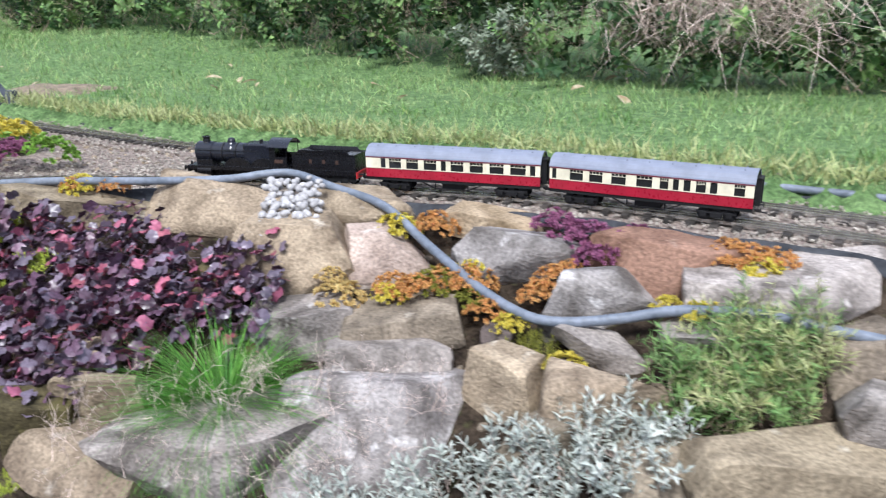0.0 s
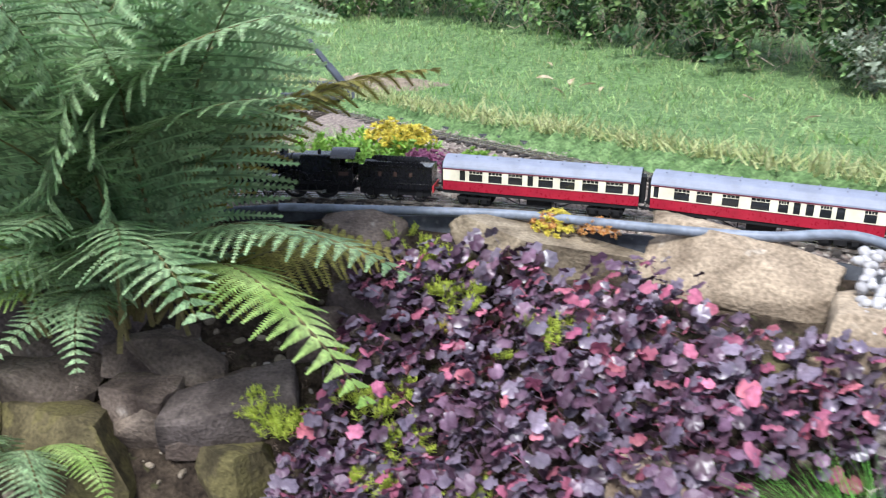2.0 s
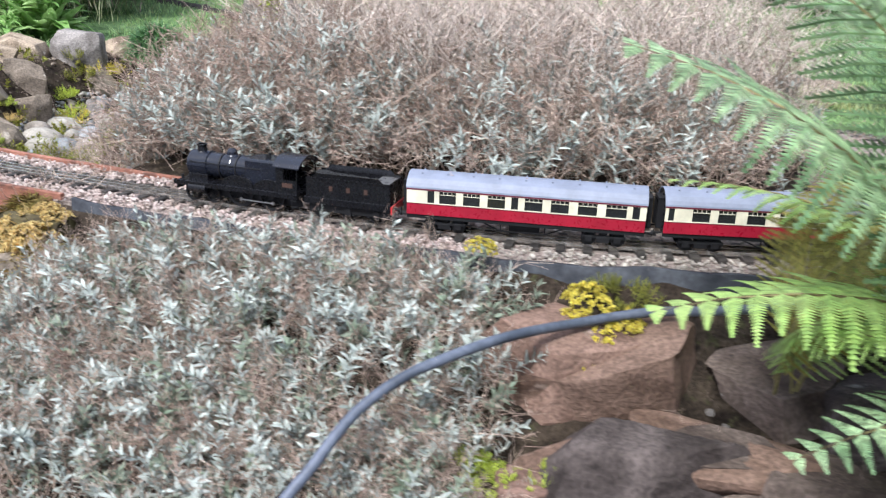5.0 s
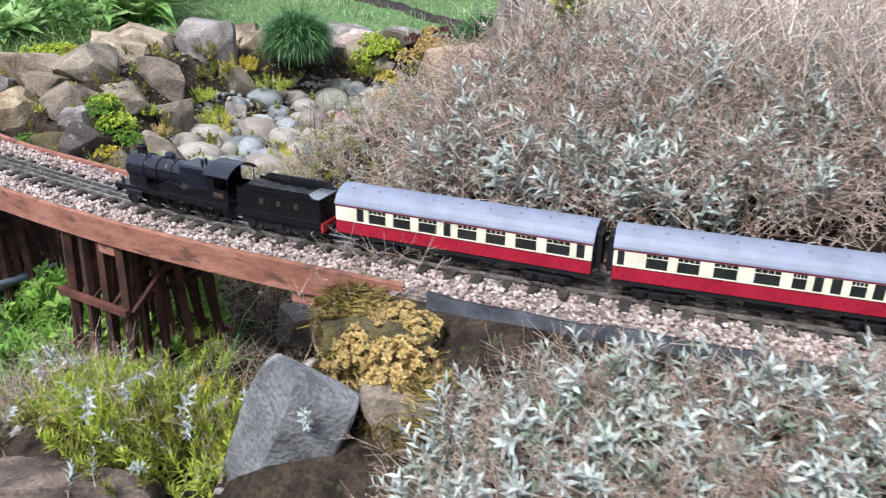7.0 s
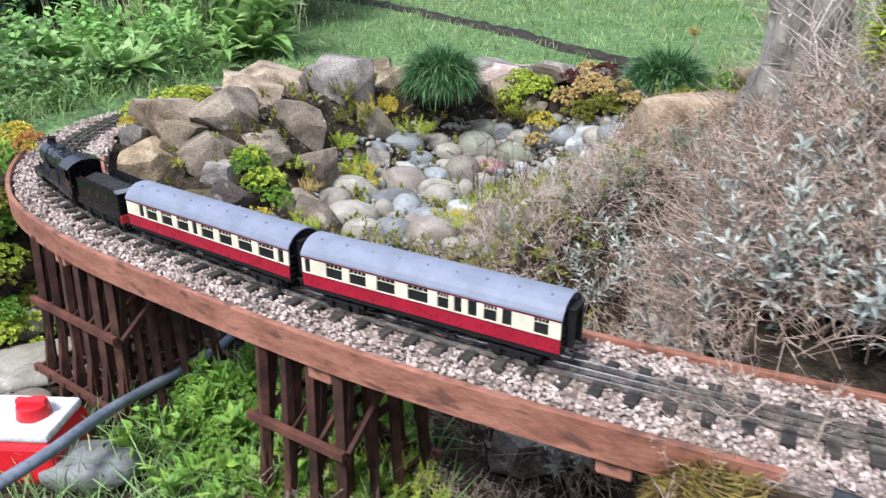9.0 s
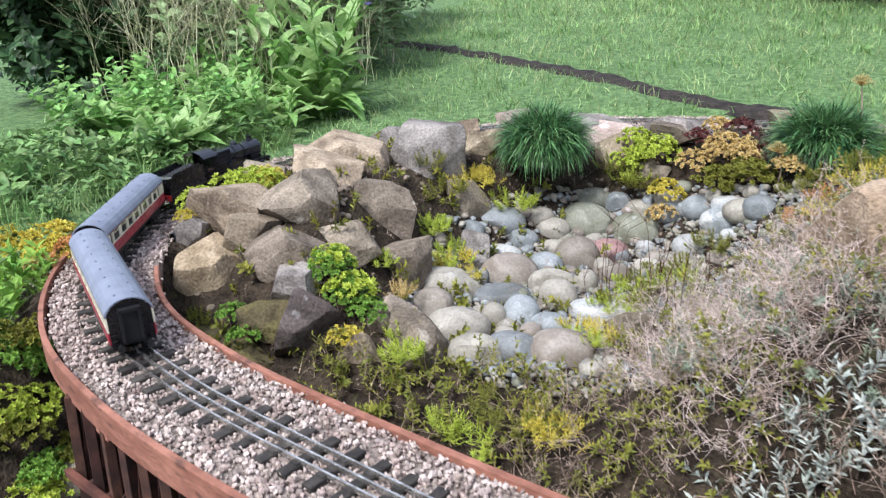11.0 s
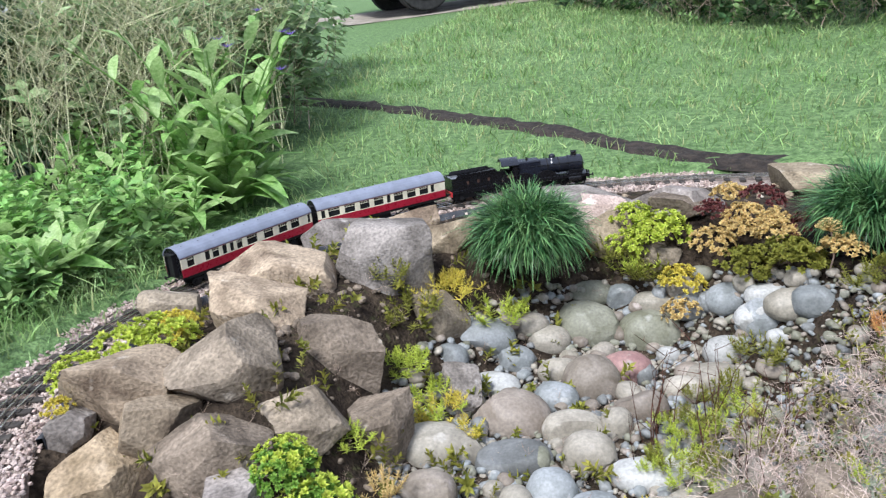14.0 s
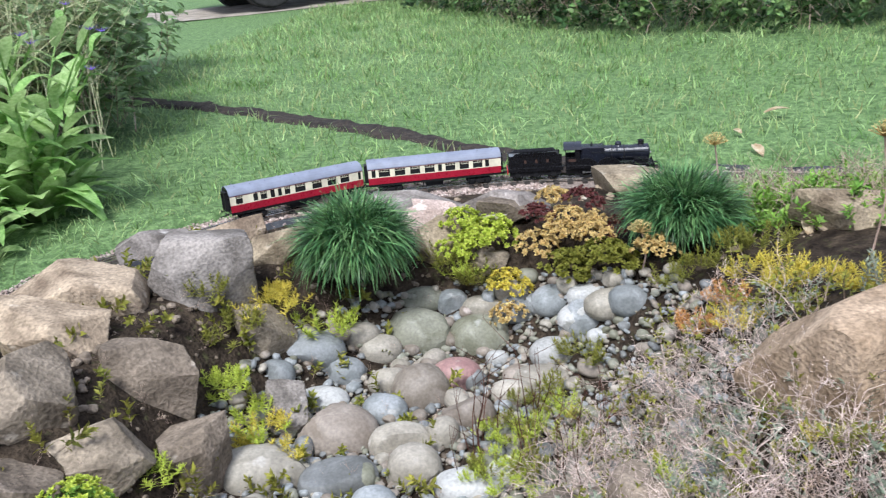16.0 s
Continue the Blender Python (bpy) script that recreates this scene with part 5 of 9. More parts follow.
def small_pebbles():
    """Shingle between the pebbles, and loose bits in the rockery."""
    rng = random.Random(31)
    kinds = []
    for k in range(5):
        bm = rock_mesh(1, 0.55 + 0.1 * k, 0.45 + 0.07 * k, 2.6, 4, 0.14, 300 + k, 2)
        kinds.append(([v.co.copy() for v in bm.verts], [[v.index for v in f.verts] for f in bm.faces]))
        bm.free()
    tones = [PEBBLE[k] for k in "gtbod"]
    for tone, m in enumerate(tones):
        places = []
        for _ in range(1100):
            a, r = rng.uniform(0, 6.283), math.sqrt(rng.random())
            x, y = -3.72 + 0.44 * r * math.cos(a), 2.55 + 0.46 * r * math.sin(a)
            size = rng.choice([0.006, 0.008, 0.01, 0.012, 0.014, 0.018, 0.024])
            places.append((x, y, size))
        zs = land([p[0] for p in places], [p[1] for p in places])
        rows = [(rng.randrange(5), spin(rng, x, y, float(z) + 0.3 * s, s, 0.5)) for (x, y, s), z in zip(places, zs)]
        me = scatter("shingle", kinds, rows, m)
        me.polygons.foreach_set("use_smooth", [True] * len(me.polygons))
        ob = new("shingle", me)
        ob.parent = basin
        tagged(ob, kind="stuff")
    # white pebbles in a pocket of the wall
    heap = thing("white_pebble_heap", "small white pebbles tucked between capping stones", "pebbles")
    m = mat("white_pebble", (0.27, 0.26, 0.26), (0.45, 0.44, 0.44), 30, 0.6, 0.3, vary=0.12)
    first = None
    for k in range(190):
        t = rng.random()
        x, y = -0.295 + rng.uniform(-0.055, 0.055), 1.475 - 0.115 * t
        z = 0.045 - 0.085 * t + rng.uniform(-0.006, 0.012)
        if first is None:
            first = part("pebble", rock_mesh(0.0135, 0.012, 0.0105, 2.2, 1, 0.1, 5, 3), m, heap, smooth=True)
            ob = first
        else:
            ob = part("pebble", first.data, None, heap)
        s = rng.uniform(0.75, 1.35)
        ob.matrix_basis = pose(x, y, z, rng.uniform(-50, 50), rng.uniform(-50, 50), rng.uniform(0, 360)) @ Matrix.Diagonal((s, s, s, 1))

    # more rounded pebbles that fill the basin floor
    for k in range(135):
        a, r = rng.uniform(0, 6.283), math.sqrt(rng.random())
        x, y = -3.7 + 0.44 * r * math.cos(a), 2.58 + 0.42 * r * math.sin(a)
        s = rng.choice([0.024, 0.03, 0.036, 0.045, 0.055])
        pebble(x, y, ground_z(x, y) + 0.1 * s, s, s * rng.uniform(0.7, 1), s * rng.uniform(0.55, 0.8), rng.uniform(0, 180), 0, rng.choice("tbbtodbtg"))
    # loose bits of stone on the bare soil
    for n, (cx, cy, rx, ry, count) in enumerate(((-0.4, 1.2, 1.1, 0.35, 500), (-1.8, 1.1, 0.8, 0.3, 160), (-4.1, 2.4, 0.4, 0.7, 700), (-3.5, 3.2, 0.7, 0.35, 420), (-3.7, 1.5, 0.7, 0.35, 500), (-1.3, 2.1, 0.6, 0.25, 300))):
        pts = [(cx + rx * rng.uniform(-1, 1), cy + ry * rng.uniform(-1, 1)) for _ in range(count)]
        pts = [p for p in pts if abs(near(*p)[1]) > 0.12]
        zs = land([p[0] for p in pts], [p[1] for p in pts])
        rows = [(rng.randrange(5), spin(rng, x, y, float(z), rng.choice([0.005, 0.008, 0.012, 0.02]), 0.8)) for (x, y), z in zip(pts, zs)]
        tagged(new("stone_chips", scatter("stone_chips", kinds, rows, STONE[("brown", "grey", "brown", "tan", "grey", "tan")[n]])), "small loose stone chips on the soil", "stone chips", kind="stuff")


small_pebbles()


# ---------------------------------------------------------------- plants
def leaf_mat(name, a, b, c=None, patch=0.4, rough=0.5, island=0.3, glow=0.28, scale=30, spec=0.25):
    """Foliage: as mat(), with light passing through the leaf."""
    m = mat(name, a, b, scale, rough, 0.25, c=c, patch=patch, island=island, fine=5, relief=0.002, spec=spec)
    n, l = m.node_tree.nodes, m.node_tree.links
    bsdf, out = n["Principled BSDF"], n["Material Output"]
    tr = n.new("ShaderNodeBsdfTranslucent")
    mx = n.new("ShaderNodeMixShader")
    mx.inputs[0].default_value = glow
    l.new(bsdf.inputs["Base Color"].links[0].from_socket, tr.inputs[0])
    l.new(bsdf.outputs[0], mx.inputs[1])
    l.new(tr.outputs[0], mx.inputs[2])
    l.new(mx.outputs[0], out.inputs[0])
    return m


M_HEU = leaf_mat("purple_heuchera_leaf", (0.06, 0.03, 0.05), (0.15, 0.085, 0.125), None, rough=0.36, island=0.55, glow=0.1, spec=0.55)
M_HEU2 = leaf_mat("rose_heuchera_leaf", (0.28, 0.07, 0.12), (0.44, 0.15, 0.2), None, rough=0.4, island=0.45, glow=0.15)
M_HEU3 = leaf_mat("grey_plum_heuchera_leaf", (0.085, 0.065, 0.095), (0.19, 0.15, 0.195), None, rough=0.34, island=0.35, glow=0.08, spec=0.6)
M_LIME = leaf_mat("lime_sedum", (0.32, 0.42, 0.04), (0.54, 0.6, 0.12), None, rough=0.55)
M_YELLOW = leaf_mat("yellow_sedum", (0.52, 0.42, 0.05), (0.66, 0.58, 0.13), None, rough=0.55)
M_ORANGE = leaf_mat("orange_sedum", (0.48, 0.2, 0.07), (0.66, 0.4, 0.15), None, rough=0.5)
M_OLIVE = leaf_mat("olive_sedum", (0.13, 0.15, 0.025), (0.28, 0.27, 0.05), None, rough=0.6)
M_GREENSED = leaf_mat("bright_green_stonecrop", (0.12, 0.26, 0.04), (0.26, 0.42, 0.08), None, rough=0.5)
M_PURPLESED = leaf_mat("purple_sedum", (0.2, 0.06, 0.13), (0.36, 0.14, 0.24), None, rough=0.5)
M_BRONZE = leaf_mat("bronze_sedum", (0.48, 0.33, 0.12), (0.68, 0.54, 0.25), None, rough=0.6)
M_BURGUNDY = leaf_mat("burgundy_sedum", (0.09, 0.025, 0.03), (0.2, 0.07, 0.06), None, rough=0.5)
M_FERN = leaf_mat("fern_frond", (0.16, 0.27, 0.13), (0.41, 0.55, 0.31), None, rough=0.42, island=0.5, glow=0.48, scale=7)
# lighter, yellower version of the frond green, for the fronds marked y
M_FERN2 = leaf_mat("yellow_green_fern_frond", (0.26, 0.42, 0.1), (0.46, 0.6, 0.22), None, rough=0.5, island=0.25, glow=0.4, scale=6)
M_FERN3 = leaf_mat("browning_fern_frond", (0.16, 0.15, 0.03), (0.3, 0.26, 0.07), None, rough=0.65, island=0.35, scale=6)
M_RACHIS = leaf_mat("fern_stalk", (0.16, 0.14, 0.06), (0.26, 0.22, 0.1), None, rough=0.6)
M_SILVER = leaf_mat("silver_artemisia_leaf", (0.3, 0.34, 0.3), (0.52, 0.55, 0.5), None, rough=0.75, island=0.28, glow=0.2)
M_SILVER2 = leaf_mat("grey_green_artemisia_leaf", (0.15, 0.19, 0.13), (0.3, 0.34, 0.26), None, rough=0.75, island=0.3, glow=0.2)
M_DRY = leaf_mat("dry_stalk", (0.25, 0.17, 0.13), (0.46, 0.36, 0.29), None, rough=0.85, island=0.35, glow=0.1)
M_DRYGREY = leaf_mat("grey_dry_twig", (0.42, 0.325, 0.28), (0.67, 0.55, 0.49), None, rough=0.85, island=0.35, glow=0.1)
M_STRAWDRY = leaf_mat("pale_straw", (0.45, 0.37, 0.31), (0.7, 0.6, 0.52), None, rough=0.85, island=0.4, glow=0.15)
M_TUFT = leaf_mat("dark_green_tuft_grass", (0.03, 0.1, 0.035), (0.15, 0.29, 0.11), None, rough=0.35, island=0.6)
M_TUFTB = leaf_mat("bright_green_tuft_grass", (0.06, 0.2, 0.03), (0.14, 0.34, 0.06), None, rough=0.45, island=0.4)
M_GRASS = leaf_mat("lawn_grass", (0.15, 0.27, 0.08), (0.35, 0.48, 0.21), None, rough=0.5, island=0.5, glow=0.35, scale=3.4)
M_GRASS2 = leaf_mat("pale_lawn_grass", (0.3, 0.34, 0.13), (0.46, 0.48, 0.25), None, rough=0.6, island=0.35, glow=0.35)
M_BROAD = leaf_mat("broad_green_leaf", (0.15, 0.32, 0.075), (0.3, 0.5, 0.17), None, rough=0.42, island=0.35, glow=0.35, scale=14)
M_STRAW = leaf_mat("straw_stalk", (0.42, 0.42, 0.24), (0.66, 0.64, 0.44), None, rough=0.7, island=0.4, glow=0.3)
M_BROADL = leaf_mat("light_green_leaf", (0.24, 0.4, 0.13), (0.42, 0.57, 0.26), None, rough=0.4, island=0.3, glow=0.4, scale=14)
M_BORDER = leaf_mat("grey_green_border_leaf", (0.18, 0.29, 0.12), (0.38, 0.5, 0.26), None, rough=0.5, island=0.5, glow=0.35)
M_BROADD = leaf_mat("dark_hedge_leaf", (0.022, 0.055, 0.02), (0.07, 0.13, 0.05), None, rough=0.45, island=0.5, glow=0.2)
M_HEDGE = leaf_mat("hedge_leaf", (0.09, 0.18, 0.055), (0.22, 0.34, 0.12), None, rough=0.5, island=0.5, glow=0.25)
M_VIOLET = leaf_mat("violet_flower", (0.12, 0.07, 0.4), (0.25, 0.16, 0.6), None)
M_DEADLEAF = leaf_mat("fallen_leaf", (0.3, 0.2, 0.1), (0.52, 0.45, 0.32), None, rough=0.7, island=0.4)
M_MOSS = mat("golden_moss", (0.13, 0.1, 0.02), (0.3, 0.23, 0.05), 60, 1.0, 1.0, c=(0.08, 0.09, 0.02), relief=0.008)


def strip(length, width, arch, n=3, fold=0.0, tip=0.15, lift=0.0):
    """A leaf along +x, rising and drooping; with a folded midrib when fold is given."""
    vs, fs = [], []
    for k in range(n + 1):
        t = k / n
        x = length * (t - 0.25 * abs(arch) * t * t)
        z = length * (lift * t - arch * t * t)
        w = width / 2 * max(0.03, (math.sin(math.pi * min(1, 0.12 + 0.88 * t)) ** 0.8 if tip else 1 - t))
        vs += [(x, -w, z + fold * w), (x, 0, z), (x, w, z + fold * w)] if fold else [(x, -w, z), (x, w, z)]
        c = 3 if fold else 2
        if k:
            b = (k - 1) * c
            fs += [(b + j, b + j + 1, b + c + j + 1, b + c + j) for j in range(c - 1)]
    return vs, fs


def blade(length, width, arch, n=3):
    vs, fs = [], []
    for k in range(n + 1):
        t = k / n
        w = width / 2 * (1 - 0.85 * t * t)
        vs += [(length * arch * t * t, -w, length * t * (1 - 0.35 * arch * t)), (length * arch * t * t, w, length * t * (1 - 0.35 * arch * t))]
        if k:
            b = (k - 1) * 2
            fs.append((b, b + 1, b + 3, b + 2))
    return vs, fs


def joined(bits):
    """Joins (matrix, (verts, faces), slot) into one template."""
    V, F, S = [], [], []
    for m, (v, f), s in bits:
        b = len(V)
        V += [m @ Vector(p) for p in v]
        F += [tuple(i + b for i in q) for q in f]
        S += [s] * len(f)
    return V, F, S


def thin(p, q, r0, r1):
    p, q = Vector(p), Vector(q)
    d = (q - p).normalized()
    u = d.orthogonal().normalized()
    w = d.cross(u)
    vs = [p + r0 * (math.cos(a) * u + math.sin(a) * w) for a in (0, 2.09, 4.19)] + [q + r1 * (math.cos(a) * u + math.sin(a) * w) for a in (0, 2.09, 4.19)]
    return vs, [(0, 1, 4, 3), (1, 2, 5, 4), (2, 0, 3, 5)]


def turned(yaw, pitch, x=0.0, y=0.0, z=0.0, roll=0.0):
    return Matrix.Translation((x, y, z)) @ Euler((0, 0, yaw)).to_matrix().to_4x4() @ Euler((roll, -pitch, 0)).to_matrix().to_4x4()


def sprig(seed, height, leaf, width, count, slots=(0, 1), lean=0.25, pitch=0.7, stem=0.0011):
    """A leafy shoot; slot 0 leaves, slot 1 stem."""
    rng = random.Random(seed)
    bits, p = [], Vector((0, 0, 0))
    dx, dy = rng.uniform(-lean, lean), rng.uniform(-lean, lean)
    at = lambda t: Vector((dx * height * t * t, dy * height * t * t, height * t))
    for k in range(4):
        bits.append((Matrix(), thin(at(k / 4), at((k + 1) / 4), stem * (1 - 0.2 * k), stem * (0.8 - 0.2 * k)), slots[1]))
    for k in range(count):
        t = 0.15 + 0.85 * (k + rng.random()) / count
        size = leaf * (0.55 + 0.6 * math.sin(math.pi * min(1, t * 0.85)))
        q = at(t)
        bits.append((turned(k * 2.4 + rng.uniform(-0.4, 0.4), pitch * (0.5 + 0.9 * t) + rng.uniform(-0.25, 0.25), *q, rng.uniform(-0.4, 0.4)), strip(size, width * size / leaf, 0.2, 2, 0.3), slots[0]))
    return joined(bits)


def twig(seed, height, branches, r=0.0008, lean=0.5):
    """A dry, branched stalk."""
    rng = random.Random(seed)
    bits = []
    dx, dy = rng.uniform(-lean, lean), rng.uniform(-lean, lean)
    at = lambda t: Vector((dx * height * t * t + 0.02 * height * math.sin(9 * t), dy * height * t * t, height * t * (1 - 0.2 * t)))
    for k in range(5):
        bits.append((Matrix(), thin(at(k / 5), at((k + 1) / 5), r * (1.3 - 0.18 * k), r * (1.12 - 0.18 * k)), 1))
    for k in range(branches):
        t = rng.uniform(0.3, 1.0)
        a, up = rng.uniform(0, 6.283), rng.uniform(0.3, 1.1)
        l = height * rng.uniform(0.12, 0.34)
        p = at(t)
        q = p + l * Vector((math.cos(a) * math.cos(up), math.sin(a) * math.cos(up), math.sin(up)))
        bits.append((Matrix(), thin(p, q, r * 0.7, r * 0.35), 1))
        for j in range(3):
            s = p + (q - p) * (0.5 + 0.25 * j)
            bits.append((turned(rng.uniform(0, 6.28), rng.uniform(-0.2, 1), *s), strip(0.009, 0.0028, 0.2, 1, 0), 1))
    return joined(bits)


def cushion(seed, stems, height, needles, leaf, width, spread=1.0):
    """A tuft of needle-leaved sedum shoots, about one unit of spread wide."""
    rng = random.Random(seed)
    bits = []
    for _ in range(stems):
        a, r = rng.uniform(0, 6.283), 0.5 * spread * math.sqrt(rng.random())
        x, y = r * math.cos(a), r * math.sin(a)
        out = 0.9 * r / (0.5 * spread)
        h = height * rng.uniform(0.6, 1.2) * (1.1 - 0.5 * r / (0.5 * spread))
        dx, dy = math.cos(a) * out, math.sin(a) * out
        for k in range(needles):
            t = (k + 0.5) / needles
            p = Vector((x + dx * h * t * 0.8, y + dy * h * t * 0.8, h * t * (1 - 0.3 * out * t)))
            size = leaf * (1.1 - 0.55 * t)
            bits.append((turned(k * 2.4 + rng.uniform(-0.3, 0.3), 0.2 + 1.0 * t + rng.uniform(-0.2, 0.2), *p), strip(size, width, 0.1, 1, 0.5), 0))
    return joined(bits)


def rosettes(seed, count, leaf, spread=1.0, height=0.35):
    """Fleshy rosettes crowded into a mound."""
    rng = random.Random(seed)
    bits = []
    for _ in range(count):
        a, r = rng.uniform(0, 6.283), 0.5 * spread * math.sqrt(rng.random())
        x, y = r * math.cos(a), r * math.sin(a)
        z = height * math.sqrt(max(0.0, 1.02 - (2 * r / spread) ** 2)) * rng.uniform(0.55, 1.1)
        s = leaf * rng.uniform(0.6, 1.2)
        out = Euler((rng.gauss(0, 0.3), rng.gauss(0, 0.3) + 1.6 * r / spread, 0)).to_matrix().to_4x4()
        tip = Matrix.Translation((x, y, z)) @ Euler((0, 0, a)).to_matrix().to_4x4() @ out
        for ring, (n, up, k) in enumerate(((6, 0.25, 1.0), (5, 0.75, 0.75), (3, 1.25, 0.5))):
            for j in range(n):
                bits.append((tip @ turned(6.283 * j / n + ring * 0.5 + rng.uniform(-0.2, 0.2), up + rng.uniform(-0.2, 0.2)), strip(s * k, s * 0.55 * k, -0.25, 2, 0.35), 0))
    return joined(bits)


def template_mesh(name, tpl, materials):
    return mesh_of(name, tpl[0], tpl[1], materials, False, tpl[2])


SHOOTS = [template_mesh("sedum_shoots", cushion(60 + k, 22, 0.42, 20, 0.17, 0.06), M_LIME) for k in range(3)]
MOUNDS = [template_mesh("sedum_mound", rosettes(70 + k, 120, 0.095, 1.0, 0.42), M_LIME) for k in range(3)]
SED_MATS = {"lime": M_LIME, "yellow": M_YELLOW, "orange": M_ORANGE, "olive": M_OLIVE, "green": M_GREENSED, "purple": M_PURPLESED, "bronze": M_BRONZE, "burgundy": M_BURGUNDY}
SED_WORDS = {"lime": "lime-green needle-leaved sedum", "yellow": "golden-yellow sedum", "orange": "orange-red stonecrop", "olive": "olive-green sedum",
             "green": "bright green fleshy stonecrop", "purple": "purple-pink flowering sedum", "bronze": "bronze seed-headed sedum", "burgundy": "dark burgundy sedum"}
SED_MESH = {}
plant_seed = random.Random(77)


def sedum(x, y, z, size, tone, form="shoots", where="between the rocks", tall=1.0):
    """A cushion of sedum."""
    k = plant_seed.randrange(3)
    key = (form, tone, k)
    if key not in SED_MESH:
        me = (SHOOTS if form == "shoots" else MOUNDS)[k].copy()
        me.materials.clear()
        me.materials.append(SED_MATS[tone])
        SED_MESH[key] = me
    ob = new("sedum", SED_MESH[key])
    ob.matrix_world = pose(x, y, z - 0.06 * size, plant_seed.uniform(-14, 14), plant_seed.uniform(-14, 14), plant_seed.uniform(0, 360)) @ Matrix.Diagonal((size, size, size * tall, 1))
    tagged(ob, f"{SED_WORDS[tone]} growing {where}", "sedum", "sedums in the rockery")


# --- tufts of grass
def tuft(x, y, z, radius, height, count, material, label, arch=0.75, width=0.0022, seed=5, full=1.15, ball=0.0):
    """A tuft of blades from one crown; with ball given, a rounded cushion of short drooping blades at all depths."""
    rng = random.Random(seed)
    kinds = [blade(1, width / (height * (0.42 if ball else 1)), a * arch, 4) for a in (0.3, 0.6, 0.9, 1.2)]
    rows = []
    for _ in range(count):
        a, r = rng.uniform(0, 6.283), math.sqrt(rng.random())
        if ball:
            tilt = full * r
            reach = ball * rng.uniform(0.15, 1.0) ** 0.6
            up = Vector((math.sin(tilt) * math.cos(a), math.sin(tilt) * math.sin(a), math.cos(tilt)))
            foot = Vector((up.x * reach * radius, up.y * reach * radius, max(0.0, height * (0.34 + 0.42 * up.z * reach))))
            m = Matrix.Translation(foot) @ Euler((0, 0, a + rng.gauss(0, 0.7))).to_matrix().to_4x4() @ Euler((rng.gauss(0, 0.35), min(1.35, tilt * 0.75) + rng.gauss(0, 0.35), 0)).to_matrix().to_4x4()
            s = 0.42 * height * rng.uniform(0.6, 1.2)
        else:
            tilt = full * r * rng.uniform(0.8, 1.1)
            m = Matrix.Translation((0.35 * radius * r * math.cos(a), 0.35 * radius * r * math.sin(a), 0)) @ Euler((0, 0, a + rng.uniform(-0.5, 0.5))).to_matrix().to_4x4() @ Euler((0, tilt, 0)).to_matrix().to_4x4()
            s = height * rng.uniform(0.7, 1.1) * (1.08 - 0.36 * r)
        rows.append((rng.randrange(4), np.array(m @ Matrix.Diagonal((s, s, s, 1)))))
    ob = new("grass_tuft", scatter("grass_tuft", kinds, rows, material))
    ob.location = (x, y, z)
    tagged(ob, label, "grass tuft")


# --- heuchera
def heuchera_leaf(seed):
    rng = random.Random(seed)
    vs, fs = [(0, 0, 0)], []
    n = 14
    for ring in (0.55, 1.0):
        for k in range(n):
            a = 2 * math.pi * k / n
            lobe = 1 + (0.06 * math.cos(a * 7) if ring == 1.0 else 0) - (0.45 * math.exp(-((a - math.pi) / 0.35) ** 2) if ring == 1.0 else 0.2 * math.exp(-((a - math.pi) / 0.4) ** 2))
            r = 0.5 * ring * lobe
            zz = 0.09 * ring - 0.16 * ring * ring + 0.09 * math.cos(a * 5) * ring * ring + rng.uniform(-0.05, 0.05)
            vs.append((r * math.cos(a) + 0.12, r * math.sin(a), zz))
    for k in range(n):
        j = (k + 1) % n
        fs.append((0, 1 + k, 1 + j))
        fs.append((1 + k, 1 + n + k, 1 + n + j, 1 + j))
    b = len(vs)
    tv, tf = thin((0, 0, 0), (-0.35, rng.uniform(-0.2, 0.2), -0.9), 0.02, 0.025)
    vs += [tuple(v) for v in tv]
    fs += [tuple(i + b for i in f) for f in tf]
    return vs, fs


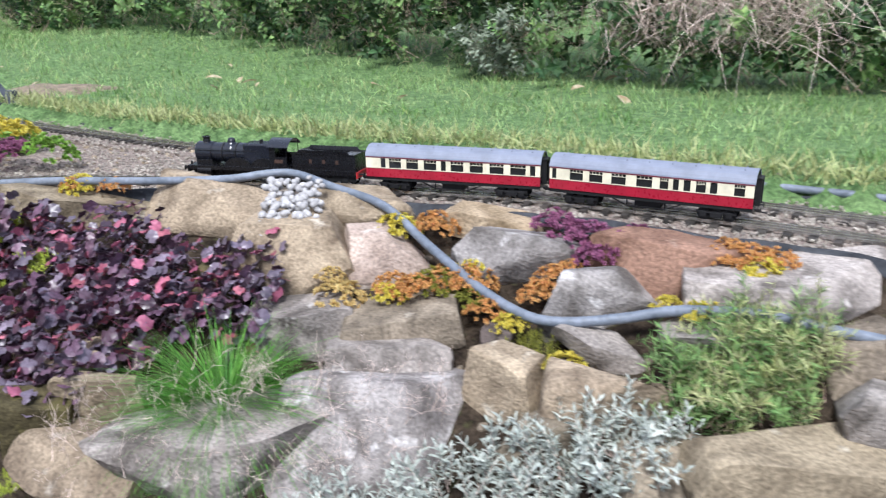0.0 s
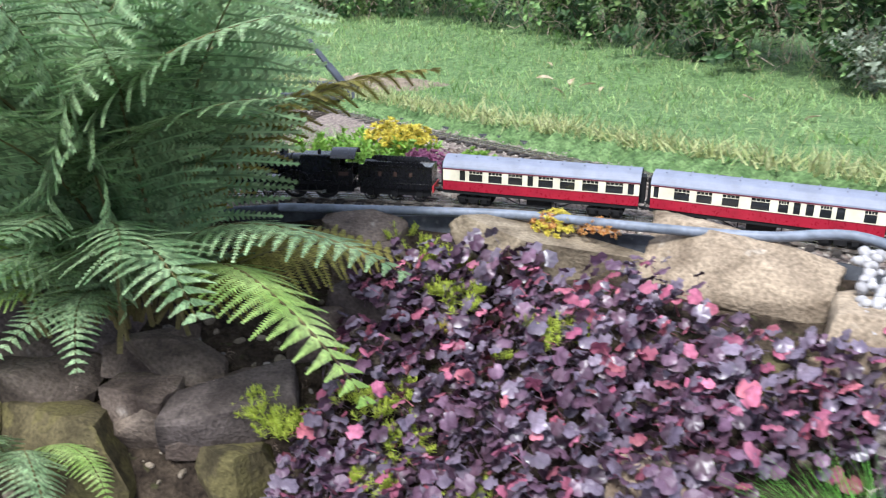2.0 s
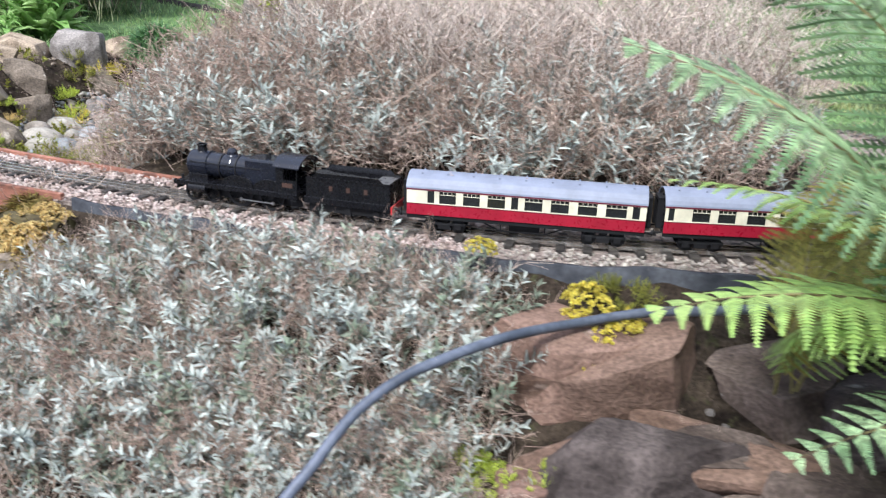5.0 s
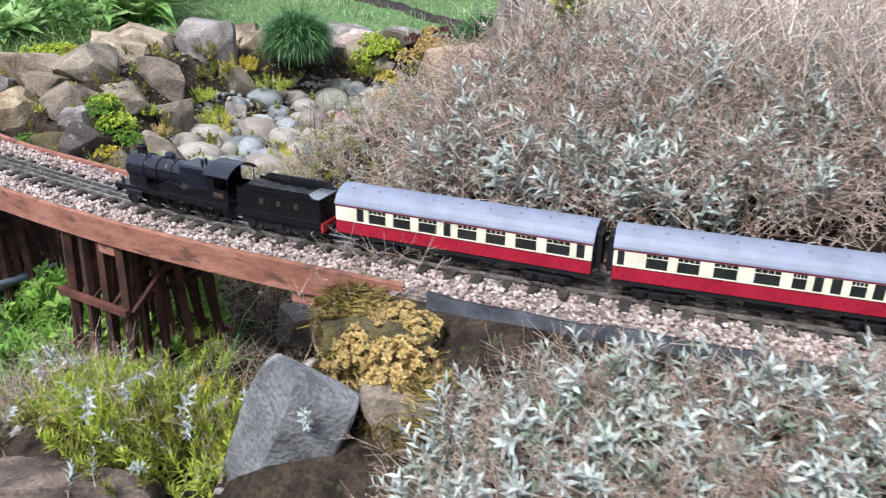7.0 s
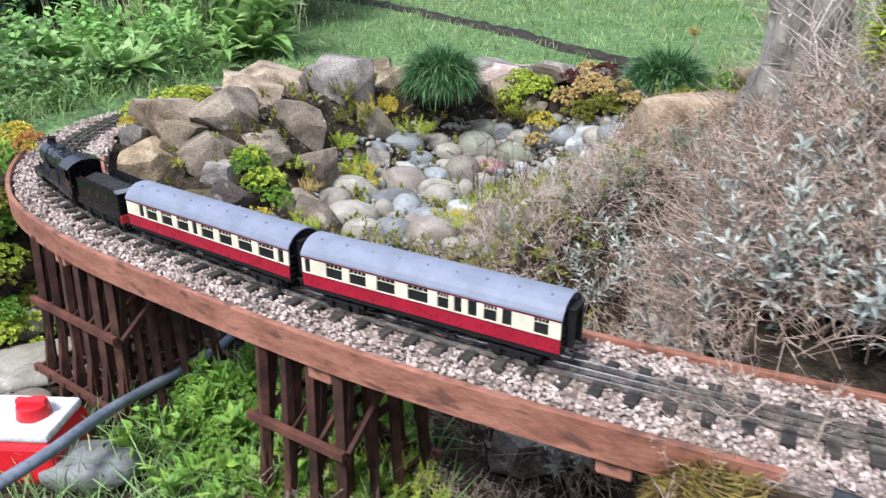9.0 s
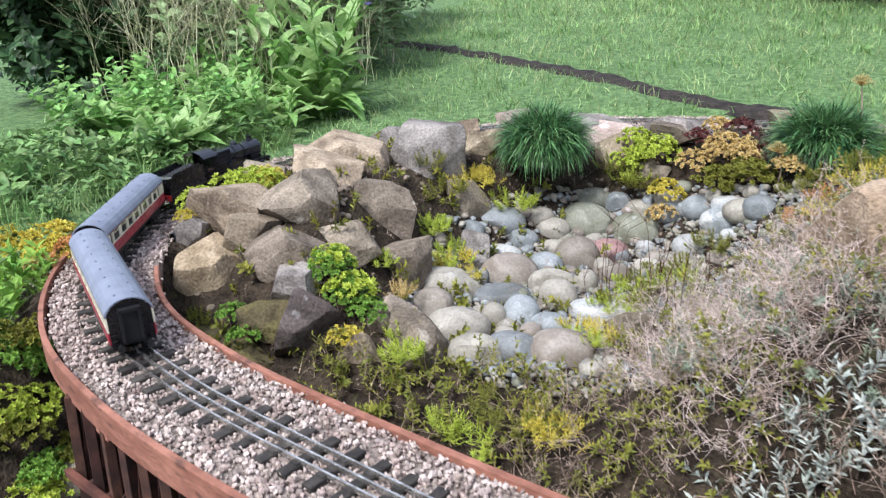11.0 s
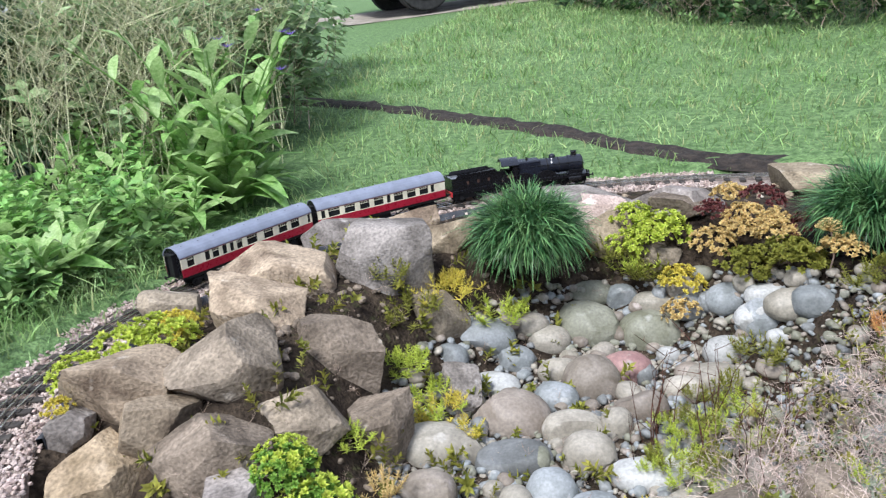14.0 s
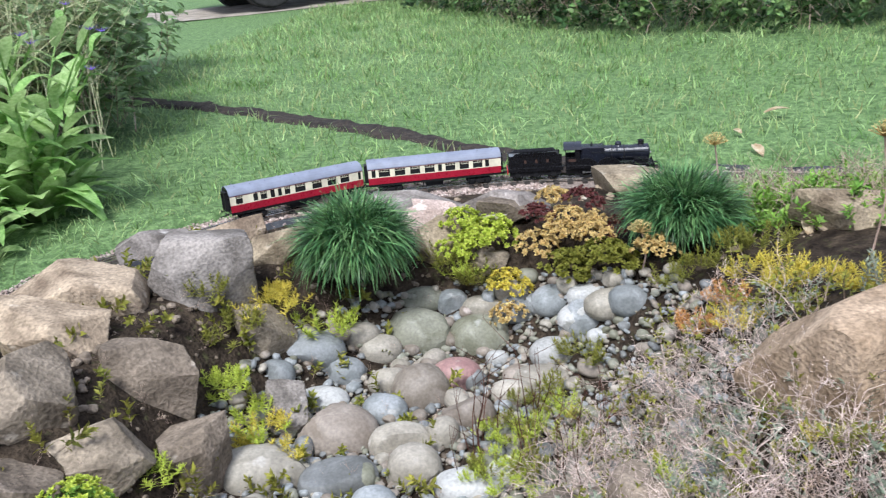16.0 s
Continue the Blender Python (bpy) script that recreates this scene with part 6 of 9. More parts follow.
def build_heuchera():
    rng = random.Random(12)
    bed = thing("heuchera_patch", "dense patch of dark purple and rose heuchera leaves", "heuchera")
    meshes = []
    for k in range(4):
        v, f = heuchera_leaf(k)
        for m in (M_HEU, M_HEU2, M_HEU3):
            meshes.append(mesh_of("leaf", v, f, m, True))
    spots = []
    while len(spots) < 2000:
        x = rng.uniform(-1.1, -0.3)
        i, d = near(x, rng.uniform(1.0, 1.6))
        y = rng.uniform(1.07, 1.56)
        i, d = near(x, y)
        lo = 0.2 + 0.1 * max(0.0, (x + 0.75) / 0.45) + 0.03 * math.sin(x * 23)
        hi = 0.66 - 0.26 * max(0.0, (x + 0.7) / 0.4) + 0.04 * math.sin(x * 17)
        if -hi < d < -lo:
            spots.append((x, y))
    zs = land([p[0] for p in spots], [p[1] for p in spots])
    order = sorted(range(len(spots)), key=lambda k: spots[k][1])
    rest = [[], [], []]
    tone_of = lambda: rng.choices([0, 1, 2], [0.46, 0.15, 0.39])[0]
    for n, k in enumerate(order):
        (x, y), z = spots[k], float(zs[k])
        lift = rng.uniform(0.02, 0.1)
        s = rng.uniform(0.017, 0.032)
        m = pose(x, y - 0.02, z + lift, rng.uniform(-5, 65), rng.uniform(-40, 40), rng.uniform(-180, 180) if rng.random() < 0.35 else rng.uniform(-140, -40)) @ Matrix.Diagonal((s, s, s, 1))
        tone = tone_of()
        if n < 290:
            part("leaf", meshes[3 * rng.randrange(4) + tone], None, bed).matrix_basis = m
        else:
            rest[tone].append((rng.randrange(4), np.array(m)))
    kinds = [heuchera_leaf(k) for k in range(4)]
    for rows, m in zip(rest, (M_HEU, M_HEU2, M_HEU3)):
        me = scatter("foliage", kinds, rows, m)
        me.polygons.foreach_set("use_smooth", [True] * len(me.polygons))
        tagged(part("foliage", me, None, bed), kind="stuff")


build_heuchera()


# --- fern
def frond_mesh(seed, arch, material, droop=0.0, pairs=28, comb=18):
    """A frond one unit long along +x, arching over, its pinnae cut into teeth."""
    rng = random.Random(seed)
    at = lambda t: Vector((t * (1 - 0.22 * arch * t), 0.04 * math.sin(5 * t + seed), arch * (0.62 * t - 0.95 * t * t - droop * t ** 3)))
    bits = []
    for k in range(10):
        bits.append((Matrix(), thin(at(k / 10), at((k + 1) / 10), 0.006 * (1.1 - k / 10), 0.006 * (1 - k / 10)), 1))
    for k in range(pairs):
        t = 0.12 + 0.87 * k / (pairs - 1)
        p, q = at(t), at(min(1, t + 0.02))
        d = (q - p).normalized() if (q - p).length > 1e-6 else Vector((1, 0, -0.5)).normalized()
        L = 0.225 * (math.sin(math.pi * min(1, (1.02 - t) * 0.78 + 0.02)) ** 0.9) * min(1, 0.55 + t * 1.6)
        for s in (-1, 1):
            side = Vector((0, s, 0))
            go = (side * 0.93 + d * 0.34).normalized()
            up = go.cross(d) * s
            up = -up if up.z < 0 else up
            vs, fs = [], []
            sag = rng.uniform(0.1, 0.4)
            wide = 0.026 * (0.45 + 0.55 * math.sin(math.pi * min(1, (1.05 - t))))
            for j in range(comb):
                u0, u1 = j / comb, (j + 0.97) / comb
                w = wide * (1 - 0.8 * u0)
                for e in (-1, 1):
                    c0 = p + go * L * u0 - up * sag * L * u0 * u0
                    c1 = p + go * L * u1 - up * sag * L * u1 * u1
                    tip = (c0 + c1) / 2 + d * e * w + go * w * 0.45 - up * w * 0.15
                    b = len(vs)
                    vs += [c0, c1, tip + go * w * 0.14, tip - go * w * 0.14]
                    fs.append((b, b + 1, b + 2, b + 3))
            vsl = [p, p + go * L * 0.5 - up * sag * L * 0.25, p + go * L - up * sag * L]
            b = len(vs)
            for c in vsl:
                vs += [c + d * 0.0022, c - d * 0.0022]
            fs += [(b, b + 1, b + 3, b + 2), (b + 2, b + 3, b + 5, b + 4)]
            bits.append((Matrix(), (vs, fs), 0))
    return template_mesh("frond", joined(bits), [material, M_RACHIS])


def build_fern(x, y, z, rows, label):
    fern = thing("fern", label, "fern", at=pose(x, y, z))
    rng = random.Random(3)
    shapes = {}
    for yaw, rise, size, arch, tone in rows:
        key = (round(arch, 1), tone, rng.randrange(2))
        if key not in shapes:
            shapes[key] = frond_mesh(len(shapes) + 1, arch, {"d": M_FERN, "y": M_FERN2, "b": M_FERN3}[tone], 0.15)
        ob = part("frond", shapes[key], None, fern)
        wide = 0.14 if rise > 65 and size > 0.55 else 0.03
        ob.matrix_basis = pose(0.03 * math.cos(radians(yaw)) + rng.uniform(-wide, wide), 0.03 * math.sin(radians(yaw)) + 0.4 * rng.uniform(-wide, wide), 0, rng.uniform(-20, 20), 0, yaw) @ pose(0, 0, 0, 0, -rise, 0) @ Matrix.Diagonal((size, size, size, 1))


build_fern(-1.44, 1.29, -0.1, [
    (95, 80, 0.8, 0.4, "d"), (60, 78, 0.78, 0.4, "d"), (20, 78, 0.76, 0.4, "d"), (-10, 76, 0.74, 0.5, "d"), (-35, 79, 0.7, 0.5, "d"), (-60, 82, 0.72, 0.4, "d"), (-90, 80, 0.7, 0.5, "d"), (-120, 82, 0.74, 0.4, "d"), (-150, 79, 0.72, 0.5, "d"),
    (175, 76, 0.76, 0.5, "d"), (205, 74, 0.7, 0.5, "d"), (140, 76, 0.78, 0.5, "d"), (-45, 70, 0.62, 0.6, "d"), (-135, 72, 0.62, 0.6, "d"), (-100, 73, 0.6, 0.6, "d"), (-72, 72, 0.58, 0.6, "d"), (0, 68, 0.7, 0.6, "d"), (40, 68, 0.72, 0.6, "d"),
    (-20, 64, 0.62, 0.7, "d"), (190, 68, 0.66, 0.6, "d"), (80, 66, 0.74, 0.6, "d"), (15, 60, 0.66, 0.6, "b"), (50, 58, 0.64, 0.7, "b"), (115, 60, 0.66, 0.7, "d"),
    (-85, 84, 0.74, 0.4, "d"), (-105, 80, 0.66, 0.5, "d"), (-70, 80, 0.68, 0.5, "d"), (-95, 76, 0.56, 0.6, "d"), (-80, 78, 0.62, 0.5, "d"), (85, 82, 0.78, 0.4, "d"), (105, 80, 0.76, 0.4, "d"), (75, 84, 0.8, 0.3, "d"), (-125, 83, 0.7, 0.4, "d"),
    (200, 42, 0.58, 0.7, "y"), (178, 50, 0.56, 0.6, "y"), (215, 66, 0.5, 0.7, "d"), (-22, 30, 0.5, 0.9, "y"), (-8, 42, 0.52, 0.8, "d"), (-42, 50, 0.48, 0.9, "d"),
    (-128, 26, 0.36, 0.9, "y"), (-142, 42, 0.4, 0.9, "d"), (-88, 44, 0.24, 1.0, "d"), (-62, 40, 0.26, 1.0, "d"), (-108, 58, 0.36, 0.9, "d"), (-52, 62, 0.42, 0.9, "d"), (-78, 64, 0.42, 0.8, "d"), (-118, 64, 0.44, 0.8, "d"), (28, 30, 0.46, 0.7, "b")],
    "large green fern with arching fronds growing out of the wall")
build_fern(-1.52, 1.12, -0.26, [(-90, 40, 0.24, 0.9, "y"), (-40, 35, 0.24, 0.9, "d"), (-140, 35, 0.26, 0.9, "d"), (-65, 55, 0.22, 0.9, "d"), (-110, 60, 0.22, 0.9, "d"), (-20, 30, 0.2, 0.9, "y"), (-165, 30, 0.26, 0.9, "d")],
    "small green fern rooted low in the wall")
build_fern(-1.78, 1.3, -0.06, [(-50, 66, 0.28, 0.8, "y"), (-15, 56, 0.32, 0.8, "d"), (20, 62, 0.36, 0.8, "y"), (60, 66, 0.36, 0.7, "b"), (0, 74, 0.42, 0.6, "b"), (-40, 72, 0.38, 0.6, "y")],
    "young fern with yellow-green fronds beside the track")


# --- silver shrubs, dry stalks and other masses
def mass(name, label, category, kinds, materials, count, inside, height, size=(0.8, 1.25), tilt=0.35, seed=1, below=0.0, kind="stuff", weights=None):
    """Many shoots over an area. inside: a function that draws (x, y); height: extra lift above the land at (x, y)."""
    rng = random.Random(seed)
    pts = [inside(rng) for _ in range(count)]
    zs = land([p[0] for p in pts], [p[1] for p in pts])
    rows = []
    for (x, y), z in zip(pts, zs):
        k = rng.choices(range(len(kinds)), weights)[0] if weights else rng.randrange(len(kinds))
        rows.append((k, spin(rng, x, y, float(z) + height(rng, x, y) - below, rng.uniform(*size), tilt)))
    if kind:
        return tagged(new(name, scatter(name, kinds, rows, materials)), label, category, kind=kind)
    # a bush in branches, one to each stretch of its ground
    ob = thing(name, label, category)
    mx, my = sum(p[0] for p in pts) / count, sum(p[1] for p in pts) / count
    boughs = {}
    for row, (x, y) in zip(rows, pts):
        boughs.setdefault(int((math.atan2(y - my, x - mx) + math.pi) / 0.79), []).append(row)
    for some in boughs.values():
        part("branch", scatter("branch", kinds, some, materials), None, ob)
    return ob


def oval(cx, cy, rx, ry, turn=0.0):
    c, s = math.cos(radians(turn)), math.sin(radians(turn))

    def draw(rng):
        a, r = rng.uniform(0, 6.283), math.sqrt(rng.random())
        u, v = rx * r * math.cos(a), ry * r * math.sin(a)
        return cx + c * u - s * v, cy + s * u + c * v
    return draw


def clear(draw, gap):
    """Keeps a drawn place off the track."""
    def again(rng):
        for _ in range(60):
            x, y = draw(rng)
            if abs(near(x, y)[1]) > gap:
                break
        return x, y
    return again


M_STALK = leaf_mat("red_brown_stalk", (0.06, 0.025, 0.018), (0.13, 0.06, 0.04), None, rough=0.7)
SILVER = [sprig(100 + k, 0.11, 0.021, 0.0058, 22) for k in range(5)]
SILVERS = [sprig(110 + k, 0.07, 0.0155, 0.0048, 18) for k in range(4)]
TWIGS = [twig(120 + k, 0.16, 7) for k in range(5)]
TWIGL = [twig(130 + k, 0.3, 9, 0.0009, 0.35) for k in range(5)]


def dome(cx, cy, rx, ry, top):
    return lambda rng, x, y: top * max(0.0, 1 - ((x - cx) / rx) ** 2 - ((y - cy) / ry) ** 2) ** 0.6 * math.sqrt(rng.random())


def build_shrubs():
    # behind the straight
    for cx, cy, rx, ry, top, n in ((-2.25, 1.86, 0.42, 0.24, 0.16, 240), (-2.75, 1.86, 0.38, 0.26, 0.17, 600), (-3.06, 1.8, 0.24, 0.15, 0.08, 150), (-2.0, 2.0, 0.3, 0.3, 0.16, 110)):
        d = clear(oval(cx, cy, rx, ry), 0.12)
        mass("artemisia", "silver-leaved artemisia shrub sprawling behind the track", "shrub", SILVER, [M_SILVER, M_DRY], n, d, dome(cx, cy, rx * 1.1, ry * 1.1, 0.86 * top), (0.75, 1.2), 0.6, int(-cx * 100), kind="")
        mass("dry_stalks", "tangle of dry brown stalks in the silver shrub", "dry stalks", TWIGS, [M_DRYGREY, M_DRY], int(n * 3.1), d, dome(cx, cy, rx * 1.1, ry * 1.1, top * 0.8), (0.7, 1.3), 0.9, int(-cx * 100) + 1)
    mass("dry_grasses", "tall pale dry seed stalks standing behind the shrub", "dry grass", TWIGL, [M_DRYGREY, M_STRAWDRY], 1500, clear(oval(-2.36, 2.14, 0.66, 0.36), 0.24), lambda r, x, y: 0.04 * r.random(), (0.7, 1.25), 0.35, 5)
    mass("dry_grasses", "pale brown dry stalks under the gnarled trunk", "dry grass", TWIGL, [M_DRYGREY, M_DRY], 300, clear(oval(-3.0, 1.88, 0.2, 0.2), 0.13), lambda r, x, y: 0.03 * r.random(), (0.4, 0.7), 0.5, 6)
    mass("artemisia", "silver artemisia shoots reaching down to the kerb", "shrub", SILVER, [M_SILVER, M_DRY], 70, clear(oval(-2.6, 1.68, 0.46, 0.12), 0.13), lambda r, x, y: 0.01 + 0.06 * r.random(), (0.7, 1.1), 0.7, 84, kind="")
    # in front of the straight, hanging over the wall
    for cx, cy, rx, ry, top, n in ((-2.38, 1.18, 0.3, 0.17, 0.08, 290), (-2.65, 1.14, 0.2, 0.17, 0.07, 340), (-2.5, 0.98, 0.32, 0.14, 0.08, 230), (-2.16, 1.05, 0.1, 0.12, 0.04, 90), (-2.3, 1.32, 0.2, 0.06, 0.02, 90)):
        d = clear(oval(cx, cy, rx, ry), 0.15)
        mass("artemisia", "silver-leaved artemisia shrub hanging over the rockery", "shrub", SILVERS, [M_SILVER, M_DRY], n, d, dome(cx, cy, rx * 1.1, ry * 1.1, top), (0.8, 1.25), 0.8, int(-cx * 77), kind="")
        # half as many shoots in the darker grey-green leaf, spread under a lower dome
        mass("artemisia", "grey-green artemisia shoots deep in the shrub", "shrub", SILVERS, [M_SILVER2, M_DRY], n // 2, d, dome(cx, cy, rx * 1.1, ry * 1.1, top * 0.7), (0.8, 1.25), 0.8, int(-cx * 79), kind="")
        mass("dry_stalks", "dry brown twigs through the silver shrub", "dry stalks", TWIGS, [M_DRYGREY, M_DRY], int(n * 3.0), d, dome(cx, cy, rx * 1.1, ry * 1.1, top * 1.1), (0.35, 0.75), 1.0, int(-cx * 78))
    # at the foot of the first wall
    mass("santolina", "pale silver santolina at the foot of the rockery", "shrub", SILVERS, [M_SILVER, M_DRYGREY], 200, oval(0.04, 0.87, 0.27, 0.06), lambda r, x, y: 0.01 + 0.04 * r.random(), (0.8, 1.2), 0.5, 41, kind="")
    mass("dry_mat", "dry grey twigs over the large flat stone", "dry stalks", TWIGS, [M_DRYGREY, M_DRYGREY], 160, oval(-0.3, 1.0, 0.3, 0.1), lambda r, x, y: 0.06 + 0.04 * r.random(), (0.3, 0.6), 1.2, 42)
    herb = [sprig(140 + k, 0.09, 0.026, 0.0035, 20, lean=0.6) for k in range(4)]
    mass("herb_clump", "straggling clump of narrow green leaves", "herb", herb, [M_HEDGE, M_DRY], 260, oval(0.4, 0.96, 0.1, 0.08), lambda r, x, y: 0.0 + 0.05 * r.random(), (0.5, 0.8), 0.8, 43, kind="")
    mass("herb_clump", "yellowing withered leaves in the clump", "herb", herb, [M_GRASS2, M_DRY], 130, oval(0.43, 0.96, 0.1, 0.08), lambda r, x, y: 0.01 + 0.05 * r.random(), (0.5, 0.8), 0.9, 44, kind="")
    # dry mat and thyme to the right of the basin
    mass("dry_mat", "grey dry twiggy mat sprawling at the basin's edge", "dry stalks", TWIGS, [M_DRYGREY, M_DRYGREY], 1100, clear(oval(-3.41, 2.31, 0.19, 0.36), 0.14), lambda r, x, y: 0.0 + 0.06 * r.random(), (0.3, 0.65), 1.3, 51)
    mass("thyme", "low olive thyme shoots among dry twigs", "herb", [sprig(150 + k, 0.05, 0.01, 0.004, 14, lean=0.6) for k in range(3)], [M_OLIVE, M_DRY], 260, clear(oval(-3.4, 2.36, 0.22, 0.36), 0.14), lambda r, x, y: 0.02 + 0.04 * r.random(), (0.7, 1.2), 0.9, 52, kind="")
    mass("thyme", "silvery dry shoots beside the basin", "herb", SILVERS, [M_SILVER2, M_DRYGREY], 300, clear(oval(-3.3, 2.25, 0.26, 0.32), 0.14), lambda r, x, y: 0.02 + 0.03 * r.random(), (0.5, 0.8), 1.0, 53, kind="")
    # between the bridge and the basin
    mass("artemisia", "silver artemisia shoots along the inner kerb of the bridge", "shrub", SILVERS, [M_SILVER, M_DRY], 170, clear(oval(-3.22, 1.86, 0.2, 0.16), 0.12), lambda r, x, y: 0.05 * r.random(), (0.8, 1.3), 0.7, 55, kind="")
    mass("dry_stalks", "dry twiggy growth between bridge and basin", "dry stalks", TWIGS, [M_DRYGREY, M_DRY], 520, clear(oval(-3.38, 1.95, 0.32, 0.24), 0.11), lambda r, x, y: 0.02 * r.random(), (0.35, 0.7), 0.9, 56)
    mass("thyme", "olive thyme creeping between bridge and basin", "herb", [sprig(152 + k, 0.05, 0.011, 0.004, 14, lean=0.6) for k in range(3)], [M_OLIVE, M_DRY], 420, clear(oval(-3.7, 1.98, 0.45, 0.16), 0.12), lambda r, x, y: 0.01 * r.random(), (0.7, 1.2), 0.9, 57, kind="")
    # outside the bridge's far end
    mass("ground_cover", "green leafy weeds on the slope beside the bridge", "weeds", [sprig(167 + k, 0.07, 0.03, 0.014, 14, lean=0.5) for k in range(3)], [M_GREENSED, M_GREENSED], 420, clear(oval(-4.85, 1.62, 0.34, 0.34), 0.12), lambda r, x, y: 0.0, (0.6, 1.1), 0.7, 58)
    mass("weed_grass", "rough grass on the slope beside the bridge", "grass", [blade(0.09, 0.0028, a, 3) + ([0, 0, 0],) for a in (0.3, 0.7, 1.1)], M_GRASS, 2600, clear(oval(-4.95, 1.6, 0.45, 0.45), 0.11), lambda r, x, y: 0.0, (0.4, 0.9), 0.5, 59)
    # under and before the bridge
    leafy = [sprig(160 + k, 0.07, 0.028, 0.012, 14, lean=0.5) for k in range(4)]
    mass("ground_cover", "bright green leafy weeds under the bridge", "weeds", leafy, [M_GREENSED, M_GREENSED], 130, oval(-3.72, 1.6, 0.26, 0.2), lambda r, x, y: 0.0, (0.7, 1.3), 0.7, 61)
    mass("ground_cover", "olive stonecrop shoots before the bridge", "weeds", [sprig(165 + k, 0.06, 0.014, 0.005, 22, lean=0.6) for k in range(4)], [M_OLIVE, M_OLIVE], 50, oval(-3.42, 1.28, 0.26, 0.18), lambda r, x, y: 0.02 * r.random(), (0.7, 1.3), 0.8, 62)
    mass("dry_stalks", "dry grass and twigs below the bridge", "dry stalks", TWIGS, [M_DRYGREY, M_DRY], 260, oval(-3.3, 1.42, 0.36, 0.25), lambda r, x, y: 0.02 * r.random(), (0.4, 0.8), 1.2, 63)
    mass("artemisia", "silver shoots beside the bridge pier", "shrub", SILVERS, [M_SILVER, M_DRYGREY], 14, oval(-3.3, 1.15, 0.32, 0.12), lambda r, x, y: 0.04 + 0.03 * r.random(), (0.6, 1.0), 0.8, 64, kind="")
    weeds = [blade(0.09, 0.0028, a, 3) + ([0, 0, 0],) for a in (0.3, 0.7, 1.1)]
    mass("weed_grass", "rough green grass below the bridge", "grass", weeds, M_GRASS, 2200, oval(-3.72, 1.5, 0.34, 0.32), lambda r, x, y: 0.0, (0.5, 1.2), 0.5, 65)
    mass("weed_grass", "rough grass between the two tracks", "grass", weeds, M_GRASS, 1500, oval(-1.7, 2.3, 0.5, 0.2, -30), lambda r, x, y: 0.0, (0.3, 0.7), 0.5, 66)
    mass("weed_grass", "long green grass outside the loop", "grass", weeds, M_GRASS, 7000, clear(oval(-5.2, 2.5, 0.5, 0.65), 0.1), lambda r, x, y: 0.0, (0.4, 1.0), 0.5, 67)
    nettle = [sprig(210 + k, 0.13, 0.05, 0.026, 12, lean=0.5, pitch=0.35) for k in range(5)]
    mass("ground_cover", "leafy green weeds crowding beside the track", "weeds", nettle, [M_HEDGE, M_HEDGE], 330, clear(oval(-5.1, 2.5, 0.36, 0.62), 0.13), lambda r, x, y: 0.0, (0.35, 0.9), 0.6, 81)
    mass("ground_cover", "small rosettes and moss between the rim rocks", "weeds", leafy, [M_OLIVE, M_DRY], 260, clear(oval(-4.15, 2.45, 0.4, 0.6), 0.16), lambda r, x, y: 0.01, (0.3, 0.7), 1.0, 82)
    mass("soil_litter", "dry stalks and litter between the rim rocks", "litter", TWIGS, [M_DRY, M_DRY], 420, clear(oval(-4.1, 2.5, 0.45, 0.65), 0.15), lambda r, x, y: 0.0, (0.15, 0.4), 1.3, 83)
    mass("alpine_plants", "pale green alpine rosettes between the tracks", "alpine", leafy, [M_GREENSED, M_GREENSED], 140, oval(-1.32, 2.14, 0.2, 0.1, -20), lambda r, x, y: 0.0, (0.5, 0.9), 0.7, 68)
    mass("soil_litter", "dry litter and seedlings on the rockery soil", "litter", TWIGS, [M_DRY, M_DRY], 420, clear(oval(-1.4, 1.05, 1.3, 0.3), 0.2), lambda r, x, y: 0.0, (0.15, 0.4), 1.4, 69)

    mass("seed_stalks", "thin red-brown seed stalks standing in the basin", "dry stalks", [twig(190 + k, 0.22, 2, 0.0011, 0.12) for k in range(3)], [M_STALK, M_STALK], 26, oval(-3.62, 2.5, 0.12, 0.12), lambda r, x, y: 0.0, (0.7, 1.1), 0.2, 54)


build_shrubs()


